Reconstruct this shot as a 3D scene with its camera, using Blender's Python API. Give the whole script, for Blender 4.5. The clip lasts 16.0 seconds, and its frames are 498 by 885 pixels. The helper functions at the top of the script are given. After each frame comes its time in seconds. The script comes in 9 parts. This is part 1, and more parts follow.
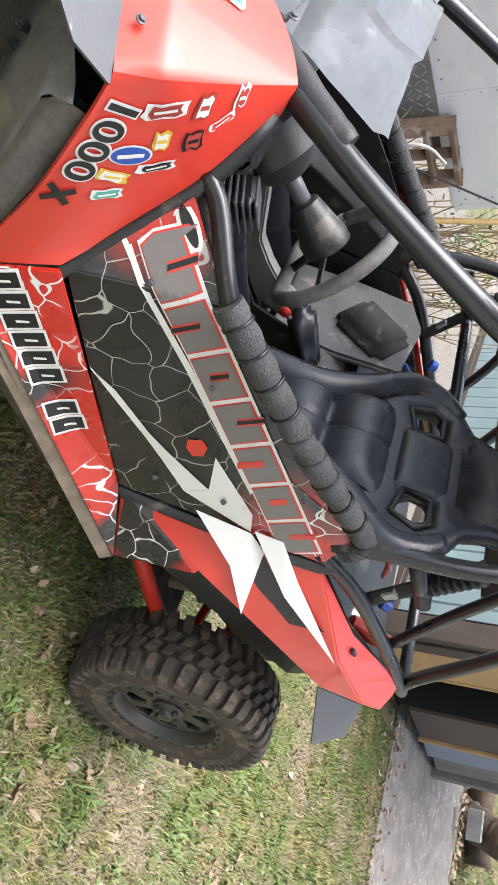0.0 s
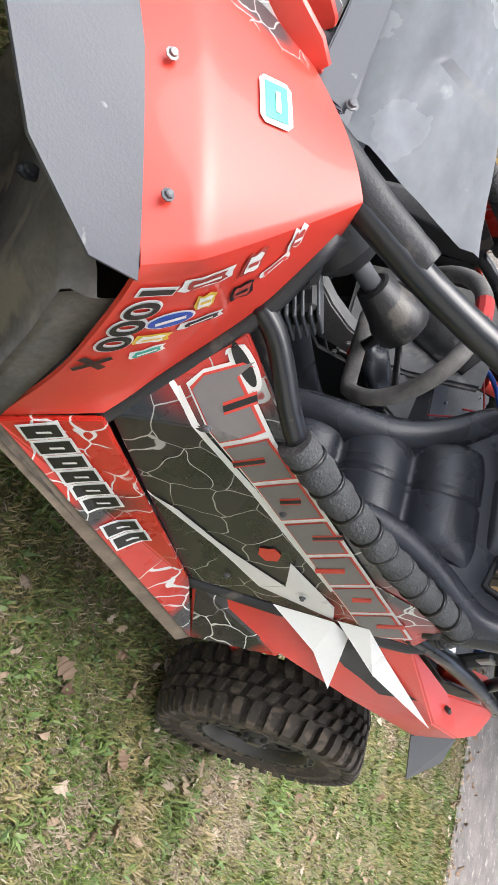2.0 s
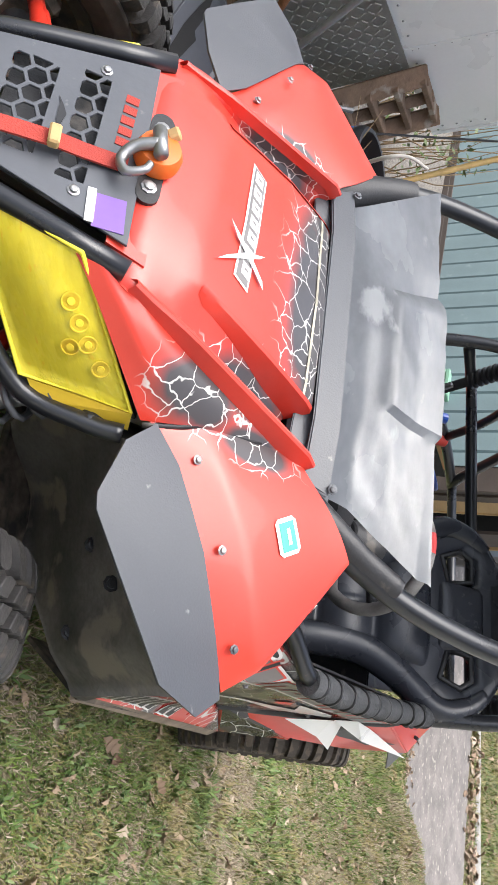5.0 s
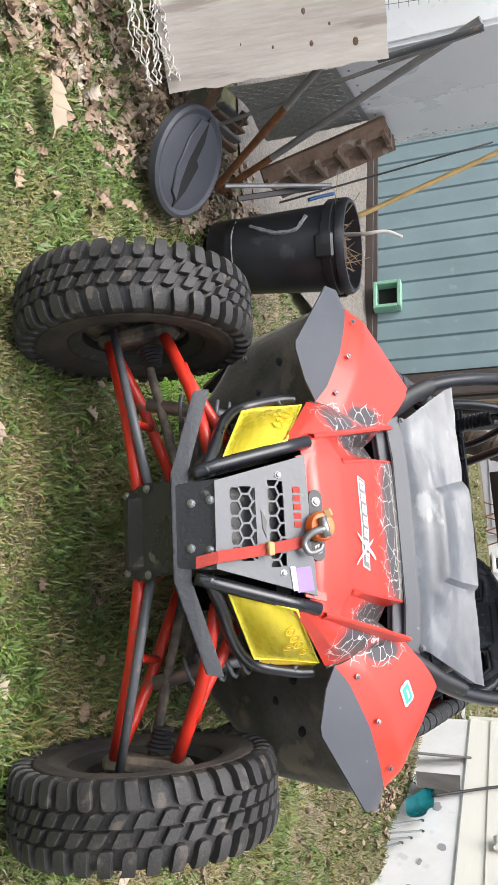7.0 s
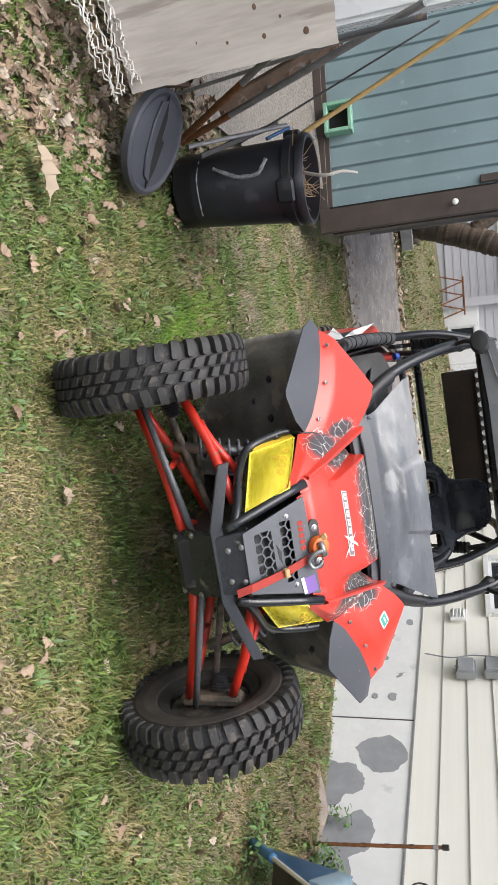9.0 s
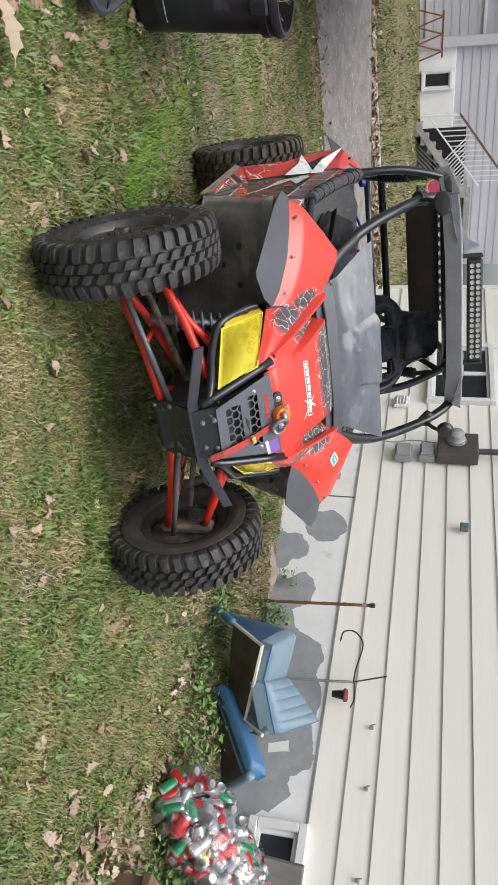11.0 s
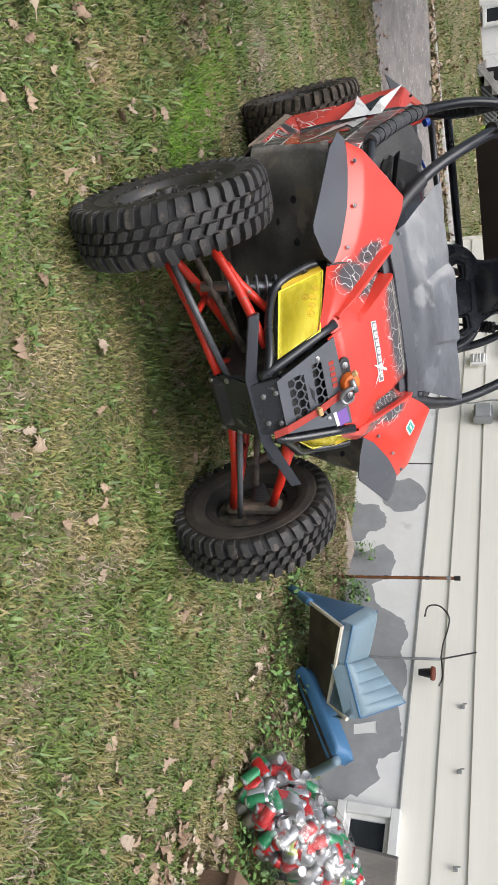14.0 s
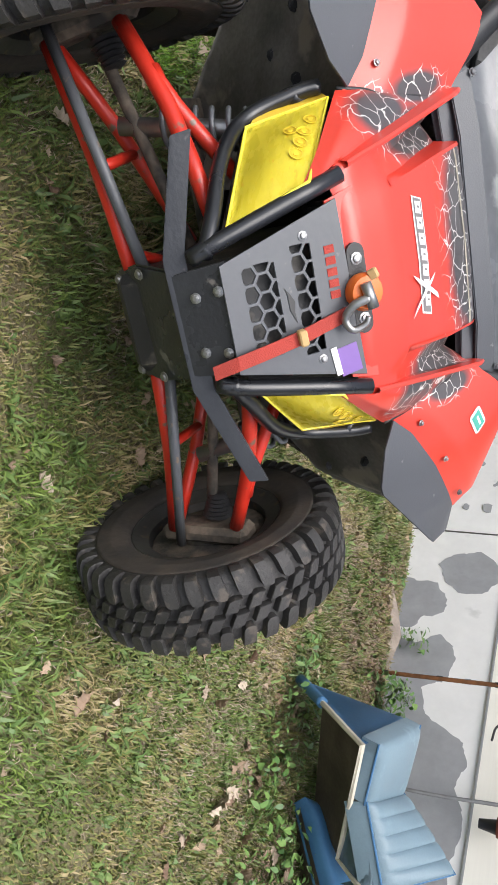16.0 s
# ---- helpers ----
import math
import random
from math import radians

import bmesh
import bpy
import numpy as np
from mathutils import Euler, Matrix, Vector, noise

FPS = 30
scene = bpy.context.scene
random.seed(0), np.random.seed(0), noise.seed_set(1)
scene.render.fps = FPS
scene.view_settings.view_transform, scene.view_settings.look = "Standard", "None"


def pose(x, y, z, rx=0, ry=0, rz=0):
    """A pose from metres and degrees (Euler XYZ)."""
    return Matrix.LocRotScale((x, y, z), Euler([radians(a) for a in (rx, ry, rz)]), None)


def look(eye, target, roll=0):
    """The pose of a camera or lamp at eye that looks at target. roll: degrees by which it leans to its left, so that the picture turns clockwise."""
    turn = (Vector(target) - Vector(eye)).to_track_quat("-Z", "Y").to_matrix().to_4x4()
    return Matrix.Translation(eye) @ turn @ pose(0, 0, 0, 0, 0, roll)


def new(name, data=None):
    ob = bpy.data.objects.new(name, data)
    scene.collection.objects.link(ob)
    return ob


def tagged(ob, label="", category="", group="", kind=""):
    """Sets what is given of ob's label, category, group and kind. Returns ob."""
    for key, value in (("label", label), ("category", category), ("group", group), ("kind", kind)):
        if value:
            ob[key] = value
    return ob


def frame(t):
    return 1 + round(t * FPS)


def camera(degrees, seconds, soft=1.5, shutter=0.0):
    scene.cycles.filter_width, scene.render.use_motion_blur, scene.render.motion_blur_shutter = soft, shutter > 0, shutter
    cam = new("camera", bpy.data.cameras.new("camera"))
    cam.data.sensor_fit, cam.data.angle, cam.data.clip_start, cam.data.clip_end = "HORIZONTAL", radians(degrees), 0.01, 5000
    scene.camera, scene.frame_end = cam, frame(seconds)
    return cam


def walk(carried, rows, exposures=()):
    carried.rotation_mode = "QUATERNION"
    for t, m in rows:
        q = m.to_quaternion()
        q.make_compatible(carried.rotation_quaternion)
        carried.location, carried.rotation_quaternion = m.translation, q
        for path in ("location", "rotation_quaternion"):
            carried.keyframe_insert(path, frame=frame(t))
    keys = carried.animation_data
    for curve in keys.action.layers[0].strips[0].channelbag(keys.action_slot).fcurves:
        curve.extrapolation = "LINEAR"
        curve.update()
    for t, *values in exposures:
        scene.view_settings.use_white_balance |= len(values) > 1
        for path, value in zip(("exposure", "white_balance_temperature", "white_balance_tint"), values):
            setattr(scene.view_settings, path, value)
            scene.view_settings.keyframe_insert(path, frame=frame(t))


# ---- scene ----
cam = camera(37.1, 16.0)
PATH = [
    (0, (-1.6679, -0.1288, 1.6037), (-0.3942, -1.4247, 0.7679), 94.04),
    (0.5, (-1.6702, -0.0705, 1.6004), (-0.41, -1.3758, 0.7589), 94.59),
    (1, (-1.5768, -0.0458, 1.5713), (-0.2899, -1.3229, 0.7269), 94.58),
    (1.5, (-1.3596, -0.0729, 1.5174), (-0.0213, -1.2242, 0.5774), 93.69),
    (2, (-1.2637, 0.0542, 1.4995), (-0.2467, -1.3636, 0.522), 93.78),
    (2.2, (-1.2628, 0.1512, 1.5185), (-0.4751, -1.3813, 0.5033), 94.07),
    (2.5, (-1.2607, 0.2331, 1.5225), (-0.6902, -1.3923, 0.5064), 95.28),
    (3, (-1.2808, 0.3473, 1.5078), (-0.7363, -1.278, 0.4772), 96.67),
    (3.5, (-1.2204, 0.5408, 1.5524), (-0.6546, -1.1, 0.5586), 96.7),
    (3.7, (-1.1677, 0.5961, 1.5807), (-0.5867, -1.0727, 0.6439), 94.25),
    (5.8, (-0.6194, 1.125, 1.4684), (0.2087, -0.5205, 0.6897), 90.03),
    (6, (-0.5677, 1.2332, 1.4831), (0.2629, -0.4166, 0.7161), 89.03),
    (6.5, (-0.2636, 1.5985, 1.3853), (0.5195, -0.1443, 0.794), 85.0),
    (7, (-0.1043, 2.0172, 1.3657), (0.2669, 0.1625, 0.7159), 86.65),
    (7.5, (0.1266, 2.3973, 1.3696), (0.5412, 0.5805, 0.6433), 83.76),
    (8, (0.4115, 2.5414, 1.3474), (0.6302, 0.7164, 0.5589), 86.55),
    (8.5, (0.6602, 2.7067, 1.389), (0.4667, 0.8611, 0.6431), 90.59),
    (9, (0.8164, 2.6882, 1.4708), (0.5413, 0.7961, 0.8843), 86.42),
    (9.5, (0.9976, 2.7109, 1.5035), (0.3507, 0.8875, 0.997), 89.93),
    (9.7, (1.0898, 2.7377, 1.5207), (0.3308, 0.9516, 1.0372), 90.75),
    (11.8, (1.4809, 2.8446, 1.4818), (0.484, 1.182, 0.9903), 92.4),
    (12, (1.5008, 2.8377, 1.4792), (0.482, 1.1937, 0.9702), 92.23),
    (12.5, (1.5563, 2.8393, 1.485), (0.5337, 1.2053, 0.9516), 92.45),
    (13, (1.5766, 2.8069, 1.4888), (0.5655, 1.1684, 0.9474), 92.35),
    (13.5, (1.5518, 2.7587, 1.4752), (0.5464, 1.1229, 0.9155), 92.06),
    (14, (1.3034, 2.6072, 1.4546), (0.3156, 0.9953, 0.8019), 90.33),
    (14.5, (1.058, 2.4157, 1.4313), (0.0606, 0.8348, 0.72), 90.3),
    (15, (0.7678, 2.0969, 1.4278), (-0.3392, 0.6111, 0.6749), 91.64),
    (15.5, (0.5932, 1.9256, 1.3844), (-0.3081, 0.3129, 0.6182), 93.77),
    (16, (0.3676, 1.5883, 1.3367), (-0.3861, -0.061, 0.4931), 92.1),
]
walk(cam, [(t, look(e, g, r)) for t, e, g, r in PATH], [(0, 1.55, 6300, 10), (2, 1.3, 6300, 10), (3.7, 1.15, 6300, 10), (6, 1.07, 6300, 10), (7.5, 0.98, 6300, 10), (9.5, 0.63, 6300, 10), (13, 0.53, 6300, 10), (16, 0.69, 6300, 10)])

# ---- light ----
world = bpy.data.worlds.new("sky")
scene.world = world
world.use_nodes = True
wn = world.node_tree.nodes
sky = wn.new("ShaderNodeTexSky")
sky.sky_type, sky.sun_disc = "NISHITA", False
sky.sun_elevation, sky.sun_rotation = radians(66.7), radians(42)
sky.air_density, sky.dust_density, sky.ozone_density = 1.0, 5.0, 1.0
veil = wn.new("ShaderNodeHueSaturation")  # thin even cloud takes most of the blue out of the sky
veil.inputs["Saturation"].default_value = 0.6
wn["Background"].inputs["Strength"].default_value = 0.138
world.node_tree.links.new(sky.outputs[0], veil.inputs["Color"])
world.node_tree.links.new(veil.outputs[0], wn["Background"].inputs["Color"])
sun_data = bpy.data.lights.new("sun", "SUN")
sun_data.energy, sun_data.angle, sun_data.color = 1.60, radians(58), (1.0, 0.98, 0.955)
sun = new("sun", sun_data)
sun.matrix_world = look((3.2, 3.5, 11), (0, 0, 0))


# ---- materials ----
def material(name, base, rough=0.6, metal=0.0, vary=0.25, scale=8.0, bump=0.1, bump_scale=60.0, second=None, spots=None,
             coat=0.0, each=0.0, alpha=1.0, transmission=0.0, stretch=(1, 1, 1)):
    """A surface with broad stains, fine grain and relief; second: colour of the stains; spots: (colour, scale, amount) of sparse dirt."""
    m = bpy.data.materials.new(name)
    m.use_nodes = True
    n, l = m.node_tree.nodes, m.node_tree.links
    b = n["Principled BSDF"]
    co = n.new("ShaderNodeTexCoord")
    mp = n.new("ShaderNodeMapping")
    mp.inputs["Scale"].default_value = stretch
    l.new(co.outputs["Object"], mp.inputs[0])
    big = n.new("ShaderNodeTexNoise")
    big.inputs["Scale"].default_value, big.inputs["Detail"].default_value = scale, 6
    l.new(mp.outputs[0], big.inputs["Vector"])
    ramp = n.new("ShaderNodeValToRGB")
    ramp.color_ramp.elements[0].position, ramp.color_ramp.elements[1].position = 0.36, 0.66
    dark = second or tuple(c * (1 - vary) for c in base)
    ramp.color_ramp.elements[0].color, ramp.color_ramp.elements[1].color = (*dark, 1), (*base, 1)
    l.new(big.outputs["Fac"], ramp.inputs[0])
    out = ramp.outputs[0]
    fine = n.new("ShaderNodeTexNoise")
    fine.inputs["Scale"].default_value, fine.inputs["Detail"].default_value = bump_scale, 4
    l.new(mp.outputs[0], fine.inputs["Vector"])
    hs = n.new("ShaderNodeHueSaturation")
    mr = n.new("ShaderNodeMapRange")
    mr.inputs["To Min"].default_value, mr.inputs["To Max"].default_value = 1 - vary * 0.6, 1 + vary * 0.6
    l.new(fine.outputs["Fac"], mr.inputs["Value"])
    l.new(mr.outputs[0], hs.inputs["Value"])
    l.new(out, hs.inputs["Color"])
    out = hs.outputs[0]
    if each:
        oi, hs2, mr2 = n.new("ShaderNodeObjectInfo"), n.new("ShaderNodeHueSaturation"), n.new("ShaderNodeMapRange")
        mr2.inputs["To Min"].default_value, mr2.inputs["To Max"].default_value = 1 - each, 1 + each
        l.new(oi.outputs["Random"], mr2.inputs["Value"])
        l.new(mr2.outputs[0], hs2.inputs["Value"])
        l.new(out, hs2.inputs["Color"])
        out = hs2.outputs[0]
    if spots:
        sp, rs, mix = n.new("ShaderNodeTexNoise"), n.new("ShaderNodeValToRGB"), n.new("ShaderNodeMix")
        sp.inputs["Scale"].default_value, sp.inputs["Detail"].default_value = spots[1], 8
        l.new(mp.outputs[0], sp.inputs["Vector"])
        rs.color_ramp.elements[0].position, rs.color_ramp.elements[1].position = 1 - spots[2], min(1.0, 1.06 - spots[2])
        l.new(sp.outputs["Fac"], rs.inputs[0])
        mix.data_type = "RGBA"
        l.new(rs.outputs[0], mix.inputs["Factor"])
        l.new(out, mix.inputs["A"])
        mix.inputs["B"].default_value = (*spots[0], 1)
        out = mix.outputs["Result"]
    l.new(out, b.inputs["Base Color"])
    rr = n.new("ShaderNodeMapRange")
    rr.inputs["To Min"].default_value, rr.inputs["To Max"].default_value = max(0.03, rough - 0.12), min(1, rough + 0.12)
    l.new(big.outputs["Fac"], rr.inputs["Value"])
    l.new(rr.outputs[0], b.inputs["Roughness"])
    b.inputs["Metallic"].default_value = metal
    b.inputs["Coat Weight"].default_value = coat
    b.inputs["Alpha"].default_value = alpha
    b.inputs["Transmission Weight"].default_value = transmission
    if bump:
        bp = n.new("ShaderNodeBump")
        bp.inputs["Strength"].default_value, bp.inputs["Distance"].default_value = bump, 0.01
        l.new(fine.outputs["Fac"], bp.inputs["Height"])
        l.new(bp.outputs[0], b.inputs["Normal"])
    return m


def blob_mask(n, l, co, blobs):
    """A soft mask: ellipsoids given as (centre, half sizes), mirrored about the middle plane."""
    sep, ab, com = n.new("ShaderNodeSeparateXYZ"), n.new("ShaderNodeMath"), n.new("ShaderNodeCombineXYZ")
    l.new(co.outputs["Object"], sep.inputs[0])
    ab.operation = "ABSOLUTE"
    l.new(sep.outputs["X"], ab.inputs[0])
    l.new(ab.outputs[0], com.inputs["X"])
    l.new(sep.outputs["Y"], com.inputs["Y"])
    l.new(sep.outputs["Z"], com.inputs["Z"])
    total = None
    for c, r in blobs:
        sub, div, ln, fall = n.new("ShaderNodeVectorMath"), n.new("ShaderNodeVectorMath"), n.new("ShaderNodeVectorMath"), n.new("ShaderNodeMapRange")
        sub.operation, div.operation, ln.operation = "SUBTRACT", "DIVIDE", "LENGTH"
        sub.inputs[1].default_value, div.inputs[1].default_value = c, r
        l.new(com.outputs[0], sub.inputs[0])
        l.new(sub.outputs[0], div.inputs[0])
        l.new(div.outputs[0], ln.inputs[0])
        fall.interpolation_type = "SMOOTHSTEP"
        fall.inputs["From Min"].default_value, fall.inputs["From Max"].default_value = 0.30, 1.2
        fall.inputs["To Min"].default_value, fall.inputs["To Max"].default_value = 1.0, 0.0
        l.new(ln.outputs["Value"], fall.inputs["Value"])
        if total is None:
            total = fall.outputs[0]
        else:
            mxn = n.new("ShaderNodeMath")
            mxn.operation = "MAXIMUM"
            l.new(total, mxn.inputs[0])
            l.new(fall.outputs[0], mxn.inputs[1])
            total = mxn.outputs[0]
    return total


def cracked(name, base, ground, line, scale, width, ground_bias, fade=None, blobs=None):
    """Printed vinyl: base colour that breaks up into patches of a second colour, with branching pale crack lines over it."""
    m = material(name, base, rough=0.28, vary=0.1, bump=0.02, coat=0.4)
    n, l = m.node_tree.nodes, m.node_tree.links
    b = n["Principled BSDF"]
    src = b.inputs["Base Color"].links[0].from_socket
    co = n.new("ShaderNodeTexCoord")
    warp = n.new("ShaderNodeTexNoise")
    warp.inputs["Scale"].default_value = scale * 0.7
    l.new(co.outputs["Object"], warp.inputs["Vector"])
    add = n.new("ShaderNodeMixRGB")
    add.blend_type, add.inputs[0].default_value = "ADD", 0.12
    l.new(co.outputs["Object"], add.inputs[1])
    l.new(warp.outputs["Color"], add.inputs[2])
    vor = n.new("ShaderNodeTexVoronoi")
    vor.feature, vor.inputs["Scale"].default_value = "DISTANCE_TO_EDGE", scale
    l.new(add.outputs[0], vor.inputs["Vector"])
    thin = n.new("ShaderNodeValToRGB")
    thin.color_ramp.elements[0].position, thin.color_ramp.elements[1].position = width, width * 1.5
    thin.color_ramp.elements[0].color, thin.color_ramp.elements[1].color = (1, 1, 1, 1), (0, 0, 0, 1)
    l.new(vor.outputs["Distance"], thin.inputs[0])
    area = n.new("ShaderNodeTexNoise")
    area.inputs["Scale"].default_value, area.inputs["Detail"].default_value = scale * 0.35, 1
    l.new(co.outputs["Object"], area.inputs["Vector"])
    step = n.new("ShaderNodeValToRGB")
    step.color_ramp.elements[0].position, step.color_ramp.elements[1].position = ground_bias, ground_bias + (fade or 0.1)
    l.new(area.outputs["Fac"], step.inputs[0])
    m1, m2, gate = n.new("ShaderNodeMix"), n.new("ShaderNodeMix"), n.new("ShaderNodeMath")
    m1.data_type = m2.data_type = "RGBA"
    l.new(blob_mask(n, l, co, blobs) if blobs else step.outputs[0], m1.inputs["Factor"])
    l.new(src, m1.inputs["A"])
    m1.inputs["B"].default_value = (*ground, 1)
    keep = n.new("ShaderNodeTexNoise")
    keep.inputs["Scale"].default_value = scale * 0.5
    l.new(add.outputs[0], keep.inputs["Vector"])
    gr = n.new("ShaderNodeMapRange")
    gr.inputs["From Min"].default_value, gr.inputs["From Max"].default_value = 0.38, 0.46
    l.new(keep.outputs["Fac"], gr.inputs["Value"])
    gate.operation = "MULTIPLY"
    l.new(thin.outputs[0], gate.inputs[0])
    l.new(gr.outputs[0], gate.inputs[1])
    l.new(gate.outputs[0], m2.inputs["Factor"])
    l.new(m1.outputs["Result"], m2.inputs["A"])
    m2.inputs["B"].default_value = (*line, 1)
    l.new(m2.outputs["Result"], b.inputs["Base Color"])
    return m


def airbrushed(name, base, blobs, scale=20.0):
    """Red plastic with soft sprayed dark areas, given as (centre, half sizes) mirrored about the middle, under branching pale crack lines."""
    m = material(name, base, rough=0.36, vary=0.08, scale=3, bump=0.01, coat=0.32, spots=((0.5, 0.06, 0.04), 40, 0.28))
    n, l = m.node_tree.nodes, m.node_tree.links
    b = n["Principled BSDF"]
    src = b.inputs["Base Color"].links[0].from_socket
    co = n.new("ShaderNodeTexCoord")
    wob = n.new("ShaderNodeTexNoise")
    wob.inputs["Scale"].default_value, wob.inputs["Detail"].default_value = 14, 3
    l.new(co.outputs["Object"], wob.inputs["Vector"])
    total = blob_mask(n, l, co, blobs)
    soft = n.new("ShaderNodeMath")
    soft.operation = "MULTIPLY"
    gr = n.new("ShaderNodeMapRange")
    gr.inputs["From Min"].default_value, gr.inputs["From Max"].default_value = 0.25, 0.55
    gr.inputs["To Min"].default_value, gr.inputs["To Max"].default_value = 0.75, 1.0
    l.new(wob.outputs["Fac"], gr.inputs["Value"])
    l.new(total, soft.inputs[0])
    l.new(gr.outputs[0], soft.inputs[1])
    dark = n.new("ShaderNodeMix")
    dark.data_type = "RGBA"
    dark.inputs["B"].default_value = (0.062, 0.058, 0.060, 1)
    edge = n.new("ShaderNodeMapRange")
    edge.inputs["From Min"].default_value, edge.inputs["From Max"].default_value = 0.12, 0.72
    l.new(soft.outputs[0], edge.inputs["Value"])
    l.new(edge.outputs[0], dark.inputs["Factor"])
    l.new(src, dark.inputs["A"])
    bend = n.new("ShaderNodeMixRGB")
    bend.blend_type, bend.inputs[0].default_value = "ADD", 0.060
    l.new(co.outputs["Object"], bend.inputs[1])
    l.new(wob.outputs["Color"], bend.inputs[2])
    vor = n.new("ShaderNodeTexVoronoi")
    vor.feature, vor.inputs["Scale"].default_value = "DISTANCE_TO_EDGE", scale
    l.new(bend.outputs[0], vor.inputs["Vector"])
    thin = n.new("ShaderNodeMapRange")
    thin.inputs["From Min"].default_value, thin.inputs["From Max"].default_value = 0.008, 0.026
    thin.inputs["To Min"].default_value, thin.inputs["To Max"].default_value = 1.0, 0.0
    l.new(vor.outputs["Distance"], thin.inputs["Value"])
    gate, keep = n.new("ShaderNodeMath"), n.new("ShaderNodeMapRange")
    keep.inputs["From Min"].default_value, keep.inputs["From Max"].default_value = 0.04, 0.30
    keep.inputs["To Max"].default_value = 0.9
    l.new(total, keep.inputs["Value"])
    gate.operation = "MULTIPLY"
    l.new(thin.outputs[0], gate.inputs[0])
    l.new(keep.outputs[0], gate.inputs[1])
    pale = n.new("ShaderNodeMix")
    pale.data_type = "RGBA"
    pale.inputs["B"].default_value = (0.70, 0.69, 0.66, 1)
    l.new(gate.outputs[0], pale.inputs["Factor"])
    l.new(dark.outputs["Result"], pale.inputs["A"])
    l.new(pale.outputs["Result"], b.inputs["Base Color"])
    return m


RED = (0.66, 0.050, 0.030)
M_HOOD = airbrushed("red_plastic_airbrushed", RED, [((0.268, -0.19, 0.99), (0.075, 0.21, 0.14)), ((0.0, -0.305, 1.06), (0.36, 0.17, 0.30)), ((0.320, -0.08, 0.91), (0.070, 0.13, 0.09)), ((0.360, -0.22, 0.985), (0.045, 0.12, 0.09))])
M_RED = material("red_plastic", RED, rough=0.36, vary=0.08, scale=3, bump=0.01, coat=0.32, spots=((0.5, 0.06, 0.04), 40, 0.28))
M_REDSTEEL = material("red_powder_coat", (0.55, 0.03, 0.015), rough=0.35, vary=0.15, bump=0.05, spots=((0.16, 0.11, 0.08), 25, 0.36))
M_CRACK_DARK = cracked("dark_crack_print", (0.022, 0.022, 0.024), (0.50, 0.026, 0.015), (0.44, 0.44, 0.42), 9.5, 0.008, 0.62, None, [((0.63, -0.63, 0.88), (0.12, 0.10, 0.13)), ((0.69, -1.46, 1.06), (0.12, 0.24, 0.20))])
M_CRACK_RED = cracked("red_crack_print", (0.56, 0.03, 0.017), (0.03, 0.03, 0.033), (0.72, 0.72, 0.70), 11, 0.016, 0.56)
M_WHITE = material("white_vinyl", (0.78, 0.78, 0.76), rough=0.3, vary=0.06, bump=0.0, coat=0.3)
M_SILVER = material("silver_vinyl", (0.20, 0.185, 0.18), rough=0.35, vary=0.1, bump=0.0)
M_INK = material("black_vinyl", (0.012, 0.012, 0.013), rough=0.35, vary=0.1, bump=0.0)
M_FLAP = material("grey_flap_plastic", (0.078, 0.082, 0.092), rough=0.45, vary=0.12, scale=4, bump=0.08, bump_scale=250, spots=((0.2, 0.2, 0.2), 30, 0.30))
M_BLACK = material("black_plastic", (0.024, 0.024, 0.026), rough=0.45, vary=0.3, bump=0.1, bump_scale=200, spots=((0.09, 0.08, 0.07), 12, 0.40))
M_LINER = material("dusty_black_plastic", (0.32, 0.30, 0.275), rough=0.65, vary=0.5, scale=5, bump=0.15, bump_scale=90, second=(0.14, 0.135, 0.128), spots=((0.38, 0.335, 0.28), 7, 0.44))
M_TUBE = material("black_gloss_tube", (0.014, 0.015, 0.018), rough=0.30, vary=0.2, bump=0.02, coat=0.25, spots=((0.12, 0.09, 0.07), 30, 0.27))
M_FOAM = material("black_foam_padding", (0.075, 0.077, 0.08), rough=0.9, vary=0.35, scale=20, bump=0.6, bump_scale=180)
M_TYRE = material("tyre_rubber", (0.040, 0.038, 0.037), rough=0.62, vary=0.4, scale=9, bump=0.25, bump_scale=120, spots=((0.085, 0.072, 0.060), 18, 0.40))
M_TYREDUST = material("dried_mud_tyre", (0.072, 0.060, 0.049), rough=0.85, vary=0.35, scale=9, bump=0.3, bump_scale=120, spots=((0.115, 0.092, 0.070), 22, 0.47))
M_RIM = material("black_alloy", (0.085, 0.082, 0.08), rough=0.4, metal=0.4, vary=0.3, bump=0.05, spots=((0.13, 0.10, 0.07), 30, 0.40))
M_STEEL = material("bare_steel", (0.38, 0.38, 0.38), rough=0.4, metal=0.85, vary=0.3, bump=0.1)
M_GREYSTEEL = material("grey_painted_steel", (0.10, 0.105, 0.115), rough=0.4, vary=0.25, bump=0.05, spots=((0.2, 0.14, 0.1), 30, 0.34))
M_VINYL = material("black_seat_vinyl", (0.034, 0.037, 0.046), rough=0.27, vary=0.25, bump=0.12, bump_scale=300)
M_STITCH = material("red_stitching", (0.35, 0.02, 0.02), rough=0.7, vary=0.1, bump=0)
M_WEB = material("worn_black_webbing", (0.05, 0.05, 0.052), rough=0.85, vary=0.3, bump=0.3, bump_scale=400)
M_POUCH = material("dusty_black_nylon", (0.062, 0.061, 0.060), rough=0.8, vary=0.35, scale=30, bump=0.35, bump_scale=300, spots=((0.13, 0.12, 0.11), 14, 0.4))
